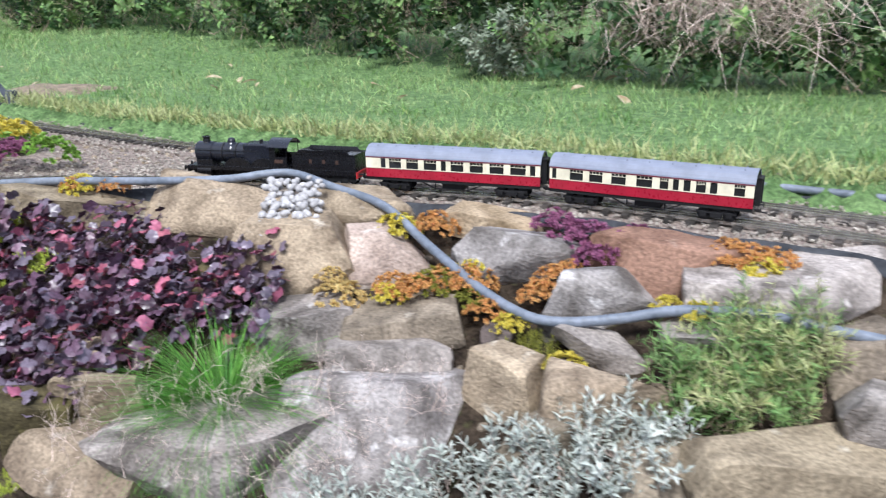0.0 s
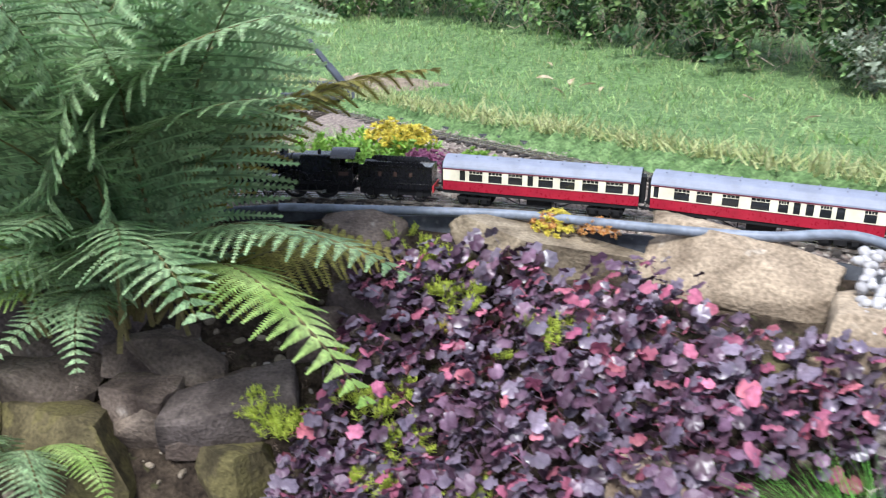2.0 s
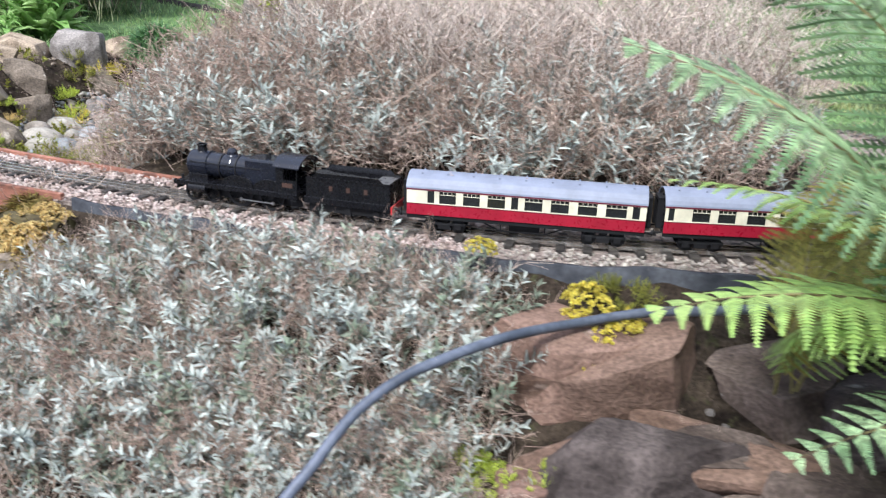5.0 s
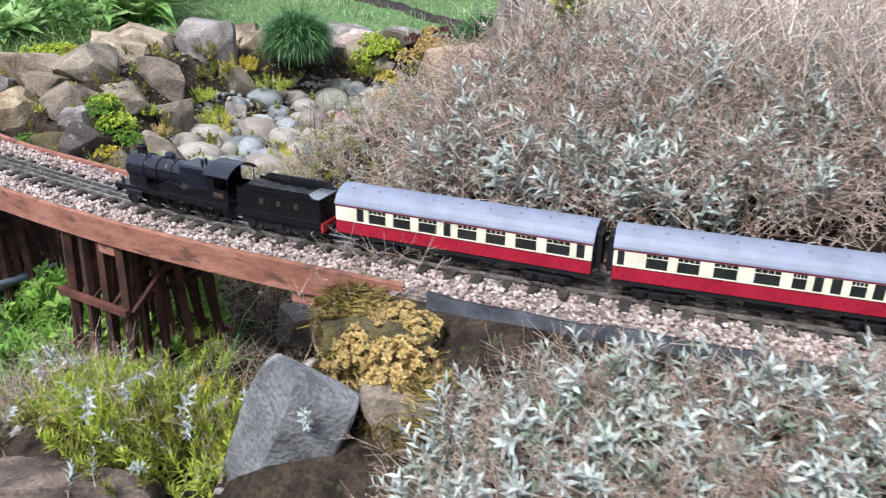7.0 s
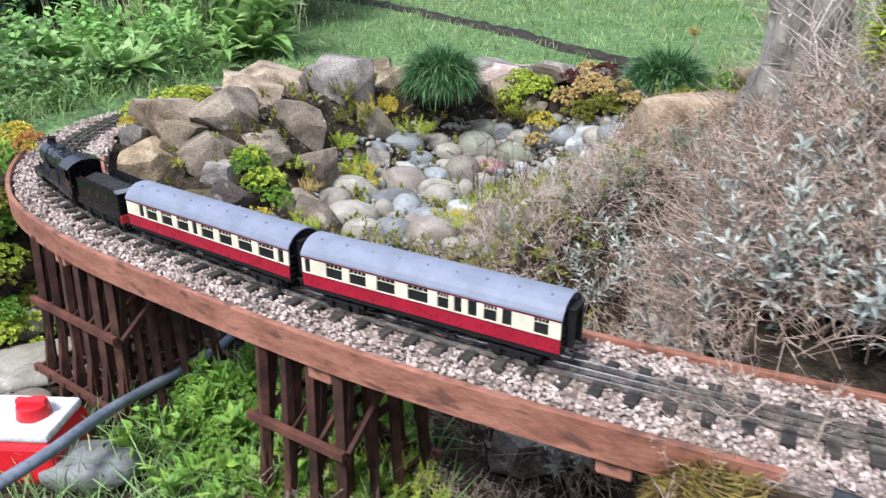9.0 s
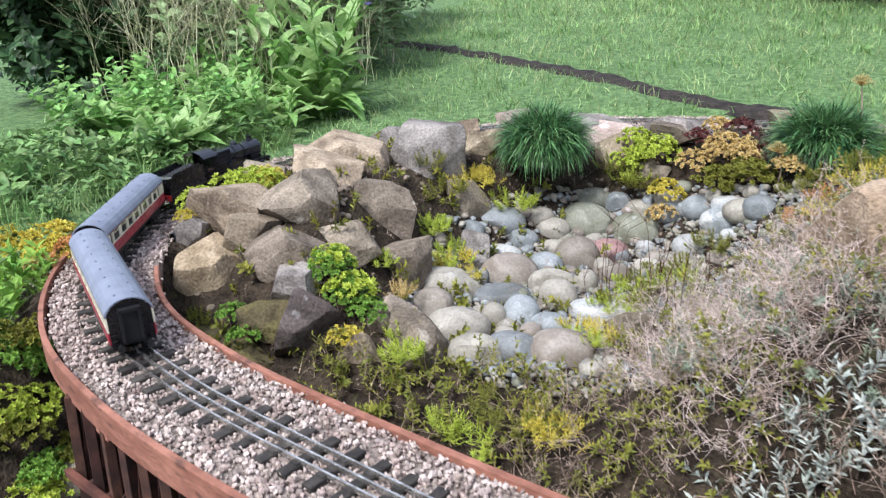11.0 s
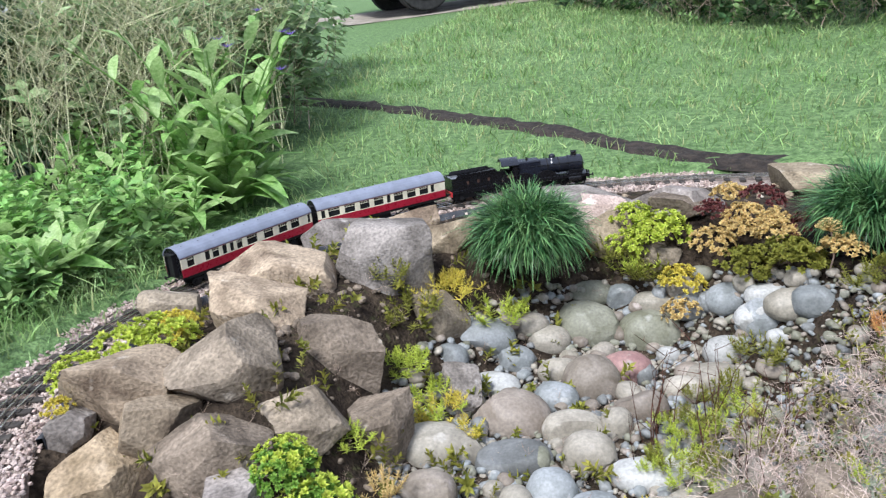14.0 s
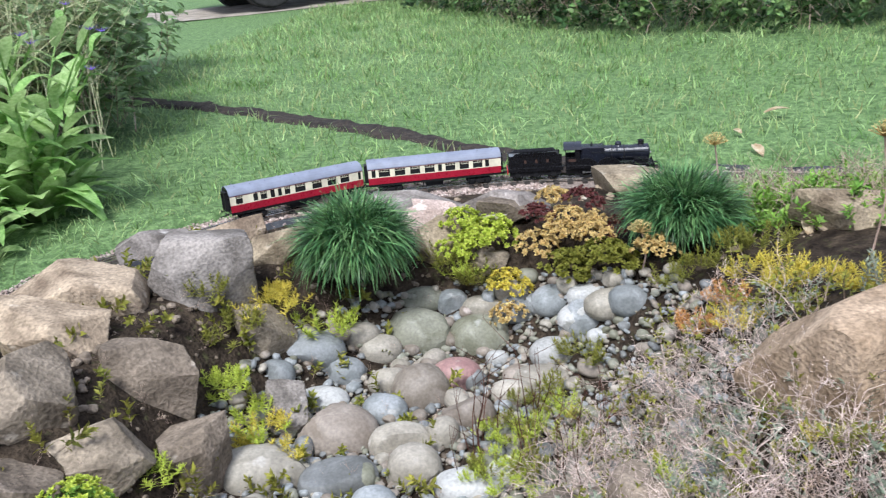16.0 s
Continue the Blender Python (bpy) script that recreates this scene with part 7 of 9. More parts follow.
# --- broad-leaved plants outside the loop
def broad_plant(x, y, z, height, stems, leaf, label, seed, lean=0.35, flowers=0, rosette=0, slim=1.0):
    """Stems set with long leaves that shrink upwards, over a rosette of large arching ones."""
    rng = random.Random(seed)
    plant = thing("broad_leaved_plant", label, "plant", at=pose(x, y, z))
    kinds = [strip(1, 0.33 * slim, 0.4, 7, 0.3, lift=0.3), strip(1, 0.29 * slim, 0.7, 7, 0.3, lift=0.45), strip(1, 0.36 * slim, 0.2, 7, 0.22, lift=0.15), strip(1, 0.31 * slim, 1.0, 7, 0.35, lift=0.6)]
    meshes = [mesh_of("leaf", *k, M_BROAD if j % 2 else M_BROADL, True) for j, k in enumerate(kinds)]
    for k in range(rosette):
        sz = leaf * rng.uniform(0.9, 1.4)
        a = k * 2.4 + rng.uniform(-0.3, 0.3)
        m = pose(0.03 * math.cos(a), 0.03 * math.sin(a), 0.01) @ turned(a, rng.uniform(0.45, 1.25), roll=rng.uniform(-0.35, 0.35))
        part("leaf", meshes[rng.randrange(4)], None, plant).matrix_basis = m @ Matrix.Diagonal((sz, sz, sz, 1))
    for s in range(stems):
        a = 6.283 * s / stems + rng.uniform(-0.4, 0.4)
        h = height * rng.uniform(0.65, 1.1)
        dx, dy = lean * h * math.cos(a) * rng.uniform(0.3, 1), lean * h * math.sin(a) * rng.uniform(0.3, 1)
        at = lambda t: Vector((0.05 * math.cos(a) + dx * t * t, 0.05 * math.sin(a) + dy * t * t, h * t))
        vs, fs = sweep([at(k / 6) for k in range(7)], 0.005, 6, lambda t: 1 - 0.65 * t)
        part("stem", mesh_of("stem", vs, fs, M_BROAD, True), None, plant)
        n = 9 if rosette else 13
        for k in range(n):
            t = 0.12 + 0.88 * k / n
            sz = leaf * (1.05 - 0.62 * t) * rng.uniform(0.75, 1.15)
            m = Matrix.Translation(at(t)) @ turned(k * 2.4 + a, 0.2 + 0.7 * t + rng.uniform(-0.25, 0.25), roll=rng.uniform(-0.3, 0.3))
            part("leaf", meshes[rng.randrange(4)], None, plant).matrix_basis = m @ Matrix.Diagonal((sz, sz, sz, 1))
        if s < flowers:
            tpl = joined([(turned(6.283 * j / 9, 0.5), strip(0.03, 0.009, 0.1, 1), 0) for j in range(9)])
            part("flower", template_mesh("flower", tpl, M_VIOLET), None, plant, "violet-blue flower").matrix_basis = Matrix.Translation(at(1.0))


broad_plant(-4.96, 3.28, 0.0, 0.54, 14, 0.21, "tall leafy comfrey-like plant with long light green leaves", 5, 0.65, 4, 40, 0.9)
broad_plant(-5.2, 3.42, 0.0, 0.46, 6, 0.18, "tall leafy plant with violet flowers in the border", 15, 0.4, 2, 8, 0.8)
broad_plant(-4.93, 2.98, -0.01, 0.2, 5, 0.13, "small leafy green plant pressing up to the track", 9, 0.6)
broad_plant(-4.98, 2.6, 0.01, 0.16, 7, 0.13, "low plant with a rosette of broad light green leaves", 6, 0.7, 0, 30, 1.15)
broad_plant(-5.28, 2.72, -0.01, 0.14, 4, 0.18, "broad-leaved green plant in the border", 7, 0.5, 0, 14, 1.2)
broad_plant(-5.3, 3.05, -0.01, 0.24, 6, 0.15, "leafy green plant among the border weeds", 17, 0.5, 0, 8)


def build_border():
    bramble = [sprig(170 + k, 0.3, 0.06, 0.032, 16, lean=0.5, pitch=0.4, stem=0.002) for k in range(5)]
    tall = [twig(180 + k, 0.7, 10, 0.0013, 0.2) for k in range(4)]
    mass("border_shrubs", "leafy green brambles and shrubs in the border", "shrub", bramble, [M_BORDER, M_DRY], 520, clear(oval(-5.7, 4.0, 0.55, 0.6), 0.3), lambda r, x, y: 0.35 * r.random(), (0.8, 1.4), 0.5, 71)
    mass("border_shrubs", "light green leafy weeds in front of the border", "shrub", bramble, [M_BROAD, M_HEDGE], 150, clear(oval(-5.3, 3.05, 0.36, 0.5), 0.3), lambda r, x, y: 0.02 * r.random(), (0.4, 0.8), 0.5, 72)
    mass("tall_grasses", "tall straw-coloured grasses in the border", "dry grass", tall, [M_STRAW, M_STRAW], 320, oval(-5.65, 3.6, 0.65, 0.55), lambda r, x, y: 0.1 * r.random(), (0.8, 1.3), 0.25, 73)
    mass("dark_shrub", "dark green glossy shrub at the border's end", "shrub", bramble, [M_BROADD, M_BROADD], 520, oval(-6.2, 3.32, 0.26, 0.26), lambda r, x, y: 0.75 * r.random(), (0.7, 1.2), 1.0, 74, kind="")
    mass("border_shrubs", "grey-green shrub at the edge of the lawn", "shrub", bramble, [M_BORDER, M_DRY], 420, oval(-6.2, 5.0, 0.6, 0.9), lambda r, x, y: 0.6 * r.random(), (0.8, 1.3), 0.6, 75, kind="")
    # hedge along the top of the lawn
    path = bend([(3.2, 1.7), (1.9, 2.5), (1.2, 2.85), (0.3, 3.55), (-0.8, 4.3), (-1.8, 4.95), (-2.6, 5.5), (-3.6, 6.9), (-4.8, 9.0), (-5.6, 11.0)], 0.05)

    def along(rng):
        p = path[rng.randrange(len(path))]
        return p.x + rng.gauss(0.05, 0.16), p.y + abs(rng.gauss(0.1, 0.22))
    up = lambda r, x, y: 0.75 * r.random() ** 1.3
    mass("hedge", "dense dark green hedge along the top of the lawn", "hedge", bramble, [M_HEDGE, M_DRY], 1500, along, up, (0.5, 1.0), 1.0, 76, kind="")
    # darker leaves over the same spread; the hedge's inner shade is in their colour
    mass("hedge", "darker hedge leaves, their shade put into the colour", "hedge", bramble, [M_BROADD, M_DRY], 1500, along, up, (0.6, 1.1), 1.2, 77, kind="")
    mass("hedge_twigs", "bare brown twigs and stems under the hedge", "twigs", TWIGL, [M_DRY, M_DRY], 900, along, lambda r, x, y: 0.1 * r.random(), (0.6, 1.4), 0.8, 78)
    mass("dry_grass_clump", "pale dry grass drooping from the hedge", "dry grass", [blade(0.3, 0.004, a, 4) + ([0] * 4,) for a in (0.6, 1.0, 1.4)], M_DRYGREY, 900, oval(1.0, 3.0, 0.5, 0.12, -40), lambda r, x, y: 0.15 + 0.25 * r.random(), (0.6, 1.1), 0.9, 79)
    mass("hedge_bush", "blue-green leafy bush at the lawn's edge", "shrub", bramble, [M_SILVER2, M_DRY], 60, oval(0.22, 3.5, 0.14, 0.1), lambda r, x, y: 0.2 * r.random(), (0.35, 0.6), 0.9, 80, kind="")


build_border()


# --- lawn
# blacker than the other soil, for the strip across the lawn
M_TRENCH = mat("black_strip_soil", (0.012, 0.009, 0.007), (0.045, 0.033, 0.025), 40, 0.95, 1.0, relief=0.015, grain=0.45)


def build_lawn():
    rng = random.Random(8)
    kinds = [blade(1, 0.09, a, 2) + ([0, 0],) for a in (0.2, 0.6, 1.0)]
    for mat_, n, lab in ((M_GRASS, 105000, "short green lawn grass on the slope"), (M_GRASS2, 17000, "pale withered blades among the lawn grass")):
        xs, ys = [], []
        while len(xs) < n:
            y = 1.3 + 8.4 * rng.random() ** 1.4
            x = rng.uniform(-6.0, 2.6)
            e = float(np.interp(x, [-4.82, -4.72, -4.6, -4.4, -4.0, -3.6, -2.8, -2.3, -1.4, -0.72, -0.2, 0.3, 0.66, 1.9, 2.6], [1.95, 2.6, 3.0, 3.28, 3.56, 3.66, 3.57, 3.33, 2.68, 2.24, 1.97, 1.69, 1.45, 0.57, 0.0]))
            if y > e + 0.03 * rng.random() and not (x < -4.9 and y < 3.8):
                off = abs(y - float(np.interp(x, [-5.8, -5.21, -4.75, -4.4, -4.0, -3.76, -3.5, -3.2], [5.0, 4.73, 4.49, 4.28, 4.0, 3.84, 3.72, 3.7])))
                if x < -3.3 and off < 0.06 + 0.02 * rng.random():
                    continue
                xs.append(x), ys.append(y)
        zs = land(xs, ys)
        rows = []
        for x, y, z in zip(xs, ys, zs):
            clump = noise.noise((x * 7, y * 7, 1.0)) + 0.6 * noise.noise((x * 19, y * 19, 4.0))
            s = rng.uniform(0.016, 0.036) * (1 + 0.16 * max(0, y - 3)) * max(0.45, 1 + 0.9 * clump)
            rows.append((rng.randrange(3), spin(rng, x, y, float(z) - 0.002, s, 0.55)))
        tagged(new("lawn_grass", scatter("lawn_grass", kinds, rows, mat_)), lab, "grass", kind="stuff")
    # long fringe beside the felt
    xs, ys = [], []
    for _ in range(4500):
        i = rng.randrange(at_x(-2.3, BX), len(BX) - 40)
        t = BX[i + 1] - BX[i]
        nrm = np.array([-t[1], t[0]]) / np.hypot(*t)
        p = BX[i] + nrm * rng.uniform(0.1, 0.21)
        xs.append(p[0]), ys.append(p[1])
    rows = [(rng.randrange(3), spin(rng, x, y, float(z) - 0.004, rng.uniform(0.03, 0.065), 0.7)) for x, y, z in zip(xs, ys, land(xs, ys))]
    tagged(new("grass_fringe", scatter("grass_fringe", kinds, rows, M_GRASS2)), "long pale grass fringe along the felt edging", "grass", kind="stuff")
    # fallen leaves
    me = mesh_of("fallen_leaf", *strip(0.085, 0.045, 0.25, 4, 0.3), M_DEADLEAF, True)
    for k in range(34):
        x = rng.uniform(-3.2, 1.6)
        y = 2.6 + 1.5 * rng.random() - 0.25 * max(0, x)
        ob = new("fallen_leaf", me)
        s = rng.uniform(0.4, 1.0)
        ob.matrix_world = pose(x, y, ground_z(x, y) + 0.022, rng.uniform(-25, 25), rng.uniform(-25, 25), rng.uniform(0, 360)) @ Matrix.Diagonal((s, s, s, 1))
        tagged(ob, "dry curled leaf fallen on the grass", "leaf", "fallen leaves")
    # the cut edge of dark soil across the lawn
    pts = bend([(-6.6, 5.3), (-5.8, 5.0), (-5.21, 4.73), (-4.75, 4.49), (-4.4, 4.28), (-4.0, 4.0), (-3.76, 3.84), (-3.5, 3.72), (-3.2, 3.7)], 0.04)
    vs, fs = [], []
    zs = land([p.x for p in pts], [p.y for p in pts])
    for i, p in enumerate(pts):
        d = (pts[min(i + 1, len(pts) - 1)] - pts[max(i - 1, 0)]).normalized()
        n = Vector((-d.y, d.x, 0))
        for o, h in ((-0.085, -0.012), (-0.045, 0.008), (0.0, 0.004), (0.045, 0.01), (0.075, -0.012)):
            q = p + n * (o * (1 + 0.4 * noise.noise((i * 0.23, 5, 1))) + 0.03 * noise.noise((i * 0.37, o * 9, 0)))
            vs.append((q.x, q.y, float(zs[i]) + h - 0.03 * max(0, i - len(pts) + 8) / 8 + 0.012 * noise.noise((i * 0.6, o * 40, 3))))
        if i:
            b = (i - 1) * 5
            fs += [(b + j, b + j + 1, b + 6 + j, b + 5 + j) for j in range(4)]
    tagged(new("soil_strip", mesh_of("soil_strip", vs, fs, M_TRENCH, True)), "strip of bare dark soil cut across the lawn", "soil", kind="structure")


build_lawn()


# ---------------------------------------------------------------- where the sedums grow: x, y, z, width
sedum(-4.790, 1.969, -0.111, 0.130, "yellow", "mounds")
sedum(-4.859, 1.999, -0.027, 0.110, "yellow", "mounds")
sedum(-4.719, 1.980, -0.002, 0.117, "yellow", "mounds")
sedum(-4.428, 1.676, -0.271, 0.105, "green", "mounds")
sedum(-4.490, 1.703, -0.081, 0.090, "green", "mounds")
sedum(-4.414, 1.743, -0.304, 0.108, "green", "mounds")
sedum(-4.472, 1.767, -0.120, 0.092, "green", "mounds")
sedum(-4.417, 1.631, -0.294, 0.105, "lime", "mounds")
sedum(-4.473, 1.655, -0.142, 0.089, "lime", "mounds")
sedum(-4.452, 1.673, -0.198, 0.105, "olive", "mounds")
sedum(-4.508, 1.697, -0.051, 0.089, "olive", "mounds")
sedum(-4.103, 2.139, -0.080, 0.107, "lime", "mounds")
sedum(-4.160, 2.164, -0.033, 0.091, "lime", "mounds")
sedum(-3.951, 2.057, -0.145, 0.093, "lime", "shoots")
sedum(-3.770, 1.946, -0.211, 0.091, "lime", "shoots")
sedum(-3.818, 1.966, -0.196, 0.077, "lime", "shoots")
sedum(-3.706, 1.991, -0.185, 0.091, "olive", "shoots")
sedum(-3.765, 2.017, -0.176, 0.077, "olive", "shoots")
sedum(-3.638, 1.980, -0.183, 0.088, "yellow", "shoots")
sedum(-3.685, 2.001, -0.178, 0.075, "yellow", "shoots")
sedum(-3.585, 2.678, -0.163, 0.091, "olive", "shoots")
sedum(-3.624, 2.559, -0.158, 0.086, "lime", "shoots")
sedum(-3.669, 2.436, -0.151, 0.082, "olive", "shoots")
sedum(-3.657, 2.276, -0.148, 0.071, "yellow", "shoots")
sedum(-3.713, 2.300, -0.150, 0.060, "yellow", "shoots")
sedum(-0.968, 1.543, -0.049, 0.084, "lime", "shoots")
sedum(-1.013, 1.563, -0.039, 0.071, "lime", "shoots")
sedum(-1.070, 1.601, -0.021, 0.071, "lime", "shoots")
sedum(-0.916, 1.545, -0.051, 0.078, "lime", "shoots")
sedum(-0.922, 1.433, -0.072, 0.078, "lime", "shoots")
sedum(-0.964, 1.451, -0.065, 0.066, "lime", "shoots")
sedum(-0.906, 1.453, -0.059, 0.052, "lime", "shoots")
sedum(-0.748, 1.377, -0.083, 0.073, "lime", "shoots")
sedum(-0.791, 1.396, -0.079, 0.062, "lime", "shoots")
sedum(-1.007, 1.261, -0.184, 0.073, "lime", "shoots")
sedum(-1.046, 1.277, -0.173, 0.062, "lime", "shoots")
sedum(-0.971, 1.288, -0.166, 0.058, "lime", "shoots")
sedum(-0.939, 1.225, -0.201, 0.075, "lime", "shoots")
sedum(-0.838, 1.153, -0.223, 0.062, "lime", "shoots")
sedum(-1.122, 1.207, -0.197, 0.073, "lime", "shoots")
sedum(-1.170, 1.228, -0.181, 0.062, "lime", "shoots")
sedum(-1.067, 1.336, -0.135, 0.041, "lime", "shoots")
sedum(-0.976, 1.162, -0.230, 0.055, "lime", "shoots")
sedum(-0.831, 1.343, -0.111, 0.039, "lime", "shoots")
sedum(-0.938, 1.394, -0.101, 0.041, "yellow", "shoots")
sedum(-0.803, 1.631, 0.003, 0.069, "orange", "mounds")
sedum(-0.714, 1.618, 0.003, 0.068, "orange", "mounds")
sedum(-0.091, 1.397, -0.033, 0.086, "yellow", "mounds")
sedum(-0.019, 1.383, -0.028, 0.085, "orange", "mounds")
sedum(-0.053, 1.241, -0.101, 0.084, "orange", "mounds")
sedum(-0.097, 1.260, -0.098, 0.071, "orange", "mounds")
sedum(-0.021, 1.255, -0.091, 0.079, "olive", "mounds")
sedum(0.045, 1.242, -0.086, 0.084, "orange", "mounds")
sedum(0.000, 1.261, -0.085, 0.071, "orange", "mounds")
sedum(0.048, 1.275, -0.069, 0.068, "yellow", "mounds")
sedum(0.065, 1.179, -0.115, 0.076, "orange", "mounds")
sedum(-0.190, 1.257, -0.115, 0.092, "bronze", "mounds")
sedum(-0.211, 1.306, -0.096, 0.059, "bronze", "mounds")
sedum(0.181, 1.196, -0.075, 0.087, "orange", "mounds")
sedum(0.147, 1.181, -0.091, 0.065, "orange", "mounds")
sedum(0.475, 1.138, -0.021, 0.081, "orange", "mounds")
sedum(0.432, 1.157, -0.024, 0.069, "orange", "mounds")
sedum(0.484, 1.112, -0.029, 0.076, "yellow", "mounds")
sedum(0.513, 1.124, -0.019, 0.066, "orange", "mounds")
sedum(0.454, 1.177, -0.017, 0.067, "orange", "mounds")
sedum(0.174, 1.044, -0.152, 0.070, "yellow", "mounds")
sedum(0.102, 1.147, -0.123, 0.064, "yellow", "mounds")
sedum(0.337, 1.100, -0.077, 0.052, "yellow", "mounds")
sedum(0.144, 1.087, -0.142, 0.076, "olive", "shoots")
sedum(0.104, 1.104, -0.143, 0.065, "olive", "shoots")
sedum(0.382, 1.063, -0.081, 0.072, "yellow", "mounds")
sedum(-0.100, 1.244, -0.107, 0.068, "yellow", "mounds")
sedum(0.045, 1.204, -0.104, 0.066, "olive", "mounds")
sedum(0.207, 1.217, -0.058, 0.055, "orange", "mounds")
sedum(0.197, 1.322, -0.015, 0.094, "purple", "mounds")
sedum(0.244, 1.274, -0.022, 0.092, "purple", "mounds")
sedum(0.287, 1.246, -0.023, 0.079, "purple", "mounds")
sedum(0.323, 1.258, -0.016, 0.069, "purple", "mounds")
sedum(0.251, 1.228, -0.041, 0.078, "purple", "mounds")
sedum(-1.203, 2.141, 0.035, 0.126, "yellow", "mounds")
sedum(-1.081, 1.909, 0.027, 0.112, "purple", "mounds")
sedum(-0.989, 1.910, 0.027, 0.129, "green", "mounds")
sedum(-0.794, 1.628, 0.004, 0.078, "yellow", "mounds")
sedum(-1.274, 2.191, 0.033, 0.135, "yellow", "mounds")
sedum(-1.129, 1.965, 0.028, 0.088, "purple", "mounds")
sedum(-1.211, 2.235, 0.030, 0.068, "yellow", "mounds")
sedum(-0.671, 0.997, -0.303, 0.047, "lime", "shoots")
sedum(-0.203, 1.104, -0.210, 0.064, "green", "shoots")
sedum(-1.980, 1.127, -0.152, 0.061, "lime", "shoots")
sedum(-2.061, 1.105, -0.160, 0.063, "lime", "shoots")
sedum(-1.609, 1.169, -0.171, 0.062, "lime", "shoots")
sedum(-1.137, 1.234, -0.213, 0.066, "lime", "shoots")
sedum(-1.180, 1.252, -0.197, 0.056, "lime", "shoots")
sedum(-1.977, 1.309, -0.058, 0.066, "yellow", "mounds")
sedum(-2.019, 1.327, -0.045, 0.056, "yellow", "mounds")
sedum(-1.990, 1.274, -0.075, 0.046, "yellow", "mounds")
sedum(-1.960, 1.343, -0.044, 0.066, "yellow", "mounds")
sedum(-2.055, 1.301, -0.055, 0.056, "yellow", "mounds")
sedum(-1.935, 1.280, -0.076, 0.046, "yellow", "mounds")
sedum(-2.013, 1.366, -0.026, 0.066, "yellow", "mounds")
sedum(-2.177, 1.394, 0.015, 0.048, "yellow", "mounds")
sedum(-2.064, 1.106, -0.159, 0.059, "lime", "shoots")
sedum(-2.096, 1.120, -0.149, 0.050, "lime", "shoots")
sedum(-2.013, 1.122, -0.157, 0.056, "lime", "shoots")
sedum(-2.919, 1.271, -0.051, 0.092, "bronze", "mounds")
sedum(-2.968, 1.293, -0.042, 0.078, "bronze", "mounds")
sedum(-1.951, 1.388, -0.024, 0.069, "olive", "shoots")
sedum(-1.992, 1.405, -0.017, 0.059, "olive", "shoots")
sedum(-3.575, 1.508, -0.293, 0.095, "lime", "shoots")
sedum(-3.631, 1.532, -0.287, 0.081, "lime", "shoots")
sedum(-3.592, 1.460, -0.292, 0.066, "lime", "shoots")
sedum(-3.553, 1.552, -0.296, 0.095, "lime", "shoots")
sedum(-3.452, 1.503, -0.310, 0.091, "lime", "shoots")
sedum(-3.509, 1.527, -0.303, 0.077, "lime", "shoots")
sedum(-3.469, 1.454, -0.307, 0.064, "lime", "shoots")
sedum(-3.429, 1.549, -0.311, 0.091, "lime", "shoots")
sedum(-3.417, 1.381, -0.310, 0.085, "lime", "shoots")
sedum(-3.471, 1.404, -0.305, 0.072, "lime", "shoots")
sedum(-3.433, 1.336, -0.306, 0.059, "lime", "shoots")
sedum(-3.535, 1.374, -0.298, 0.088, "olive", "shoots")
sedum(-3.587, 1.397, -0.295, 0.075, "olive", "shoots")
sedum(-3.333, 1.457, -0.313, 0.085, "olive", "shoots")
sedum(-3.382, 1.479, -0.313, 0.072, "olive", "shoots")
sedum(-3.347, 1.416, -0.313, 0.060, "olive", "shoots")
sedum(-3.316, 1.340, -0.312, 0.080, "lime", "shoots")
sedum(-3.363, 1.361, -0.312, 0.068, "lime", "shoots")
sedum(-3.244, 1.398, -0.309, 0.080, "lime", "shoots")
sedum(-3.287, 1.417, -0.313, 0.068, "lime", "shoots")
sedum(-2.936, 1.276, -0.048, 0.057, "bronze", "shoots")
sedum(-2.974, 1.292, -0.041, 0.049, "bronze", "shoots")
sedum(-2.947, 1.245, -0.063, 0.040, "bronze", "shoots")
sedum(-2.921, 1.306, -0.033, 0.057, "bronze", "shoots")
sedum(-3.006, 1.269, -0.054, 0.049, "bronze", "shoots")
sedum(-2.899, 1.250, -0.059, 0.040, "bronze", "shoots")
sedum(-2.968, 1.327, -0.023, 0.057, "bronze", "shoots")
sedum(-2.984, 1.226, -0.072, 0.049, "bronze", "shoots")
sedum(-2.913, 1.324, -0.023, 0.058, "bronze", "mounds")
sedum(-2.947, 1.338, -0.017, 0.050, "bronze", "mounds")
sedum(-2.923, 1.295, -0.039, 0.041, "bronze", "mounds")
sedum(-3.798, 1.635, -0.282, 0.090, "green", "mounds")
sedum(-3.857, 1.660, -0.288, 0.076, "green", "mounds")
sedum(-3.807, 1.727, -0.276, 0.094, "green", "mounds")
sedum(-3.857, 1.749, -0.280, 0.080, "green", "mounds")
sedum(-3.759, 1.534, -0.288, 0.085, "green", "mounds")
sedum(-3.808, 1.555, -0.292, 0.072, "green", "mounds")
sedum(-3.774, 1.492, -0.295, 0.059, "green", "mounds")
sedum(-3.874, 1.613, -0.297, 0.092, "green", "mounds")
sedum(-3.923, 1.634, -0.304, 0.078, "green", "mounds")
sedum(-3.669, 1.431, -0.294, 0.078, "green", "mounds")
sedum(-3.714, 1.450, -0.295, 0.066, "green", "mounds")
sedum(-3.682, 1.393, -0.300, 0.055, "green", "mounds")
sedum(-4.411, 1.728, -0.310, 0.118, "green", "mounds")
sedum(-4.480, 1.758, -0.105, 0.101, "green", "mounds")
sedum(-4.432, 1.670, -0.272, 0.083, "green", "mounds")
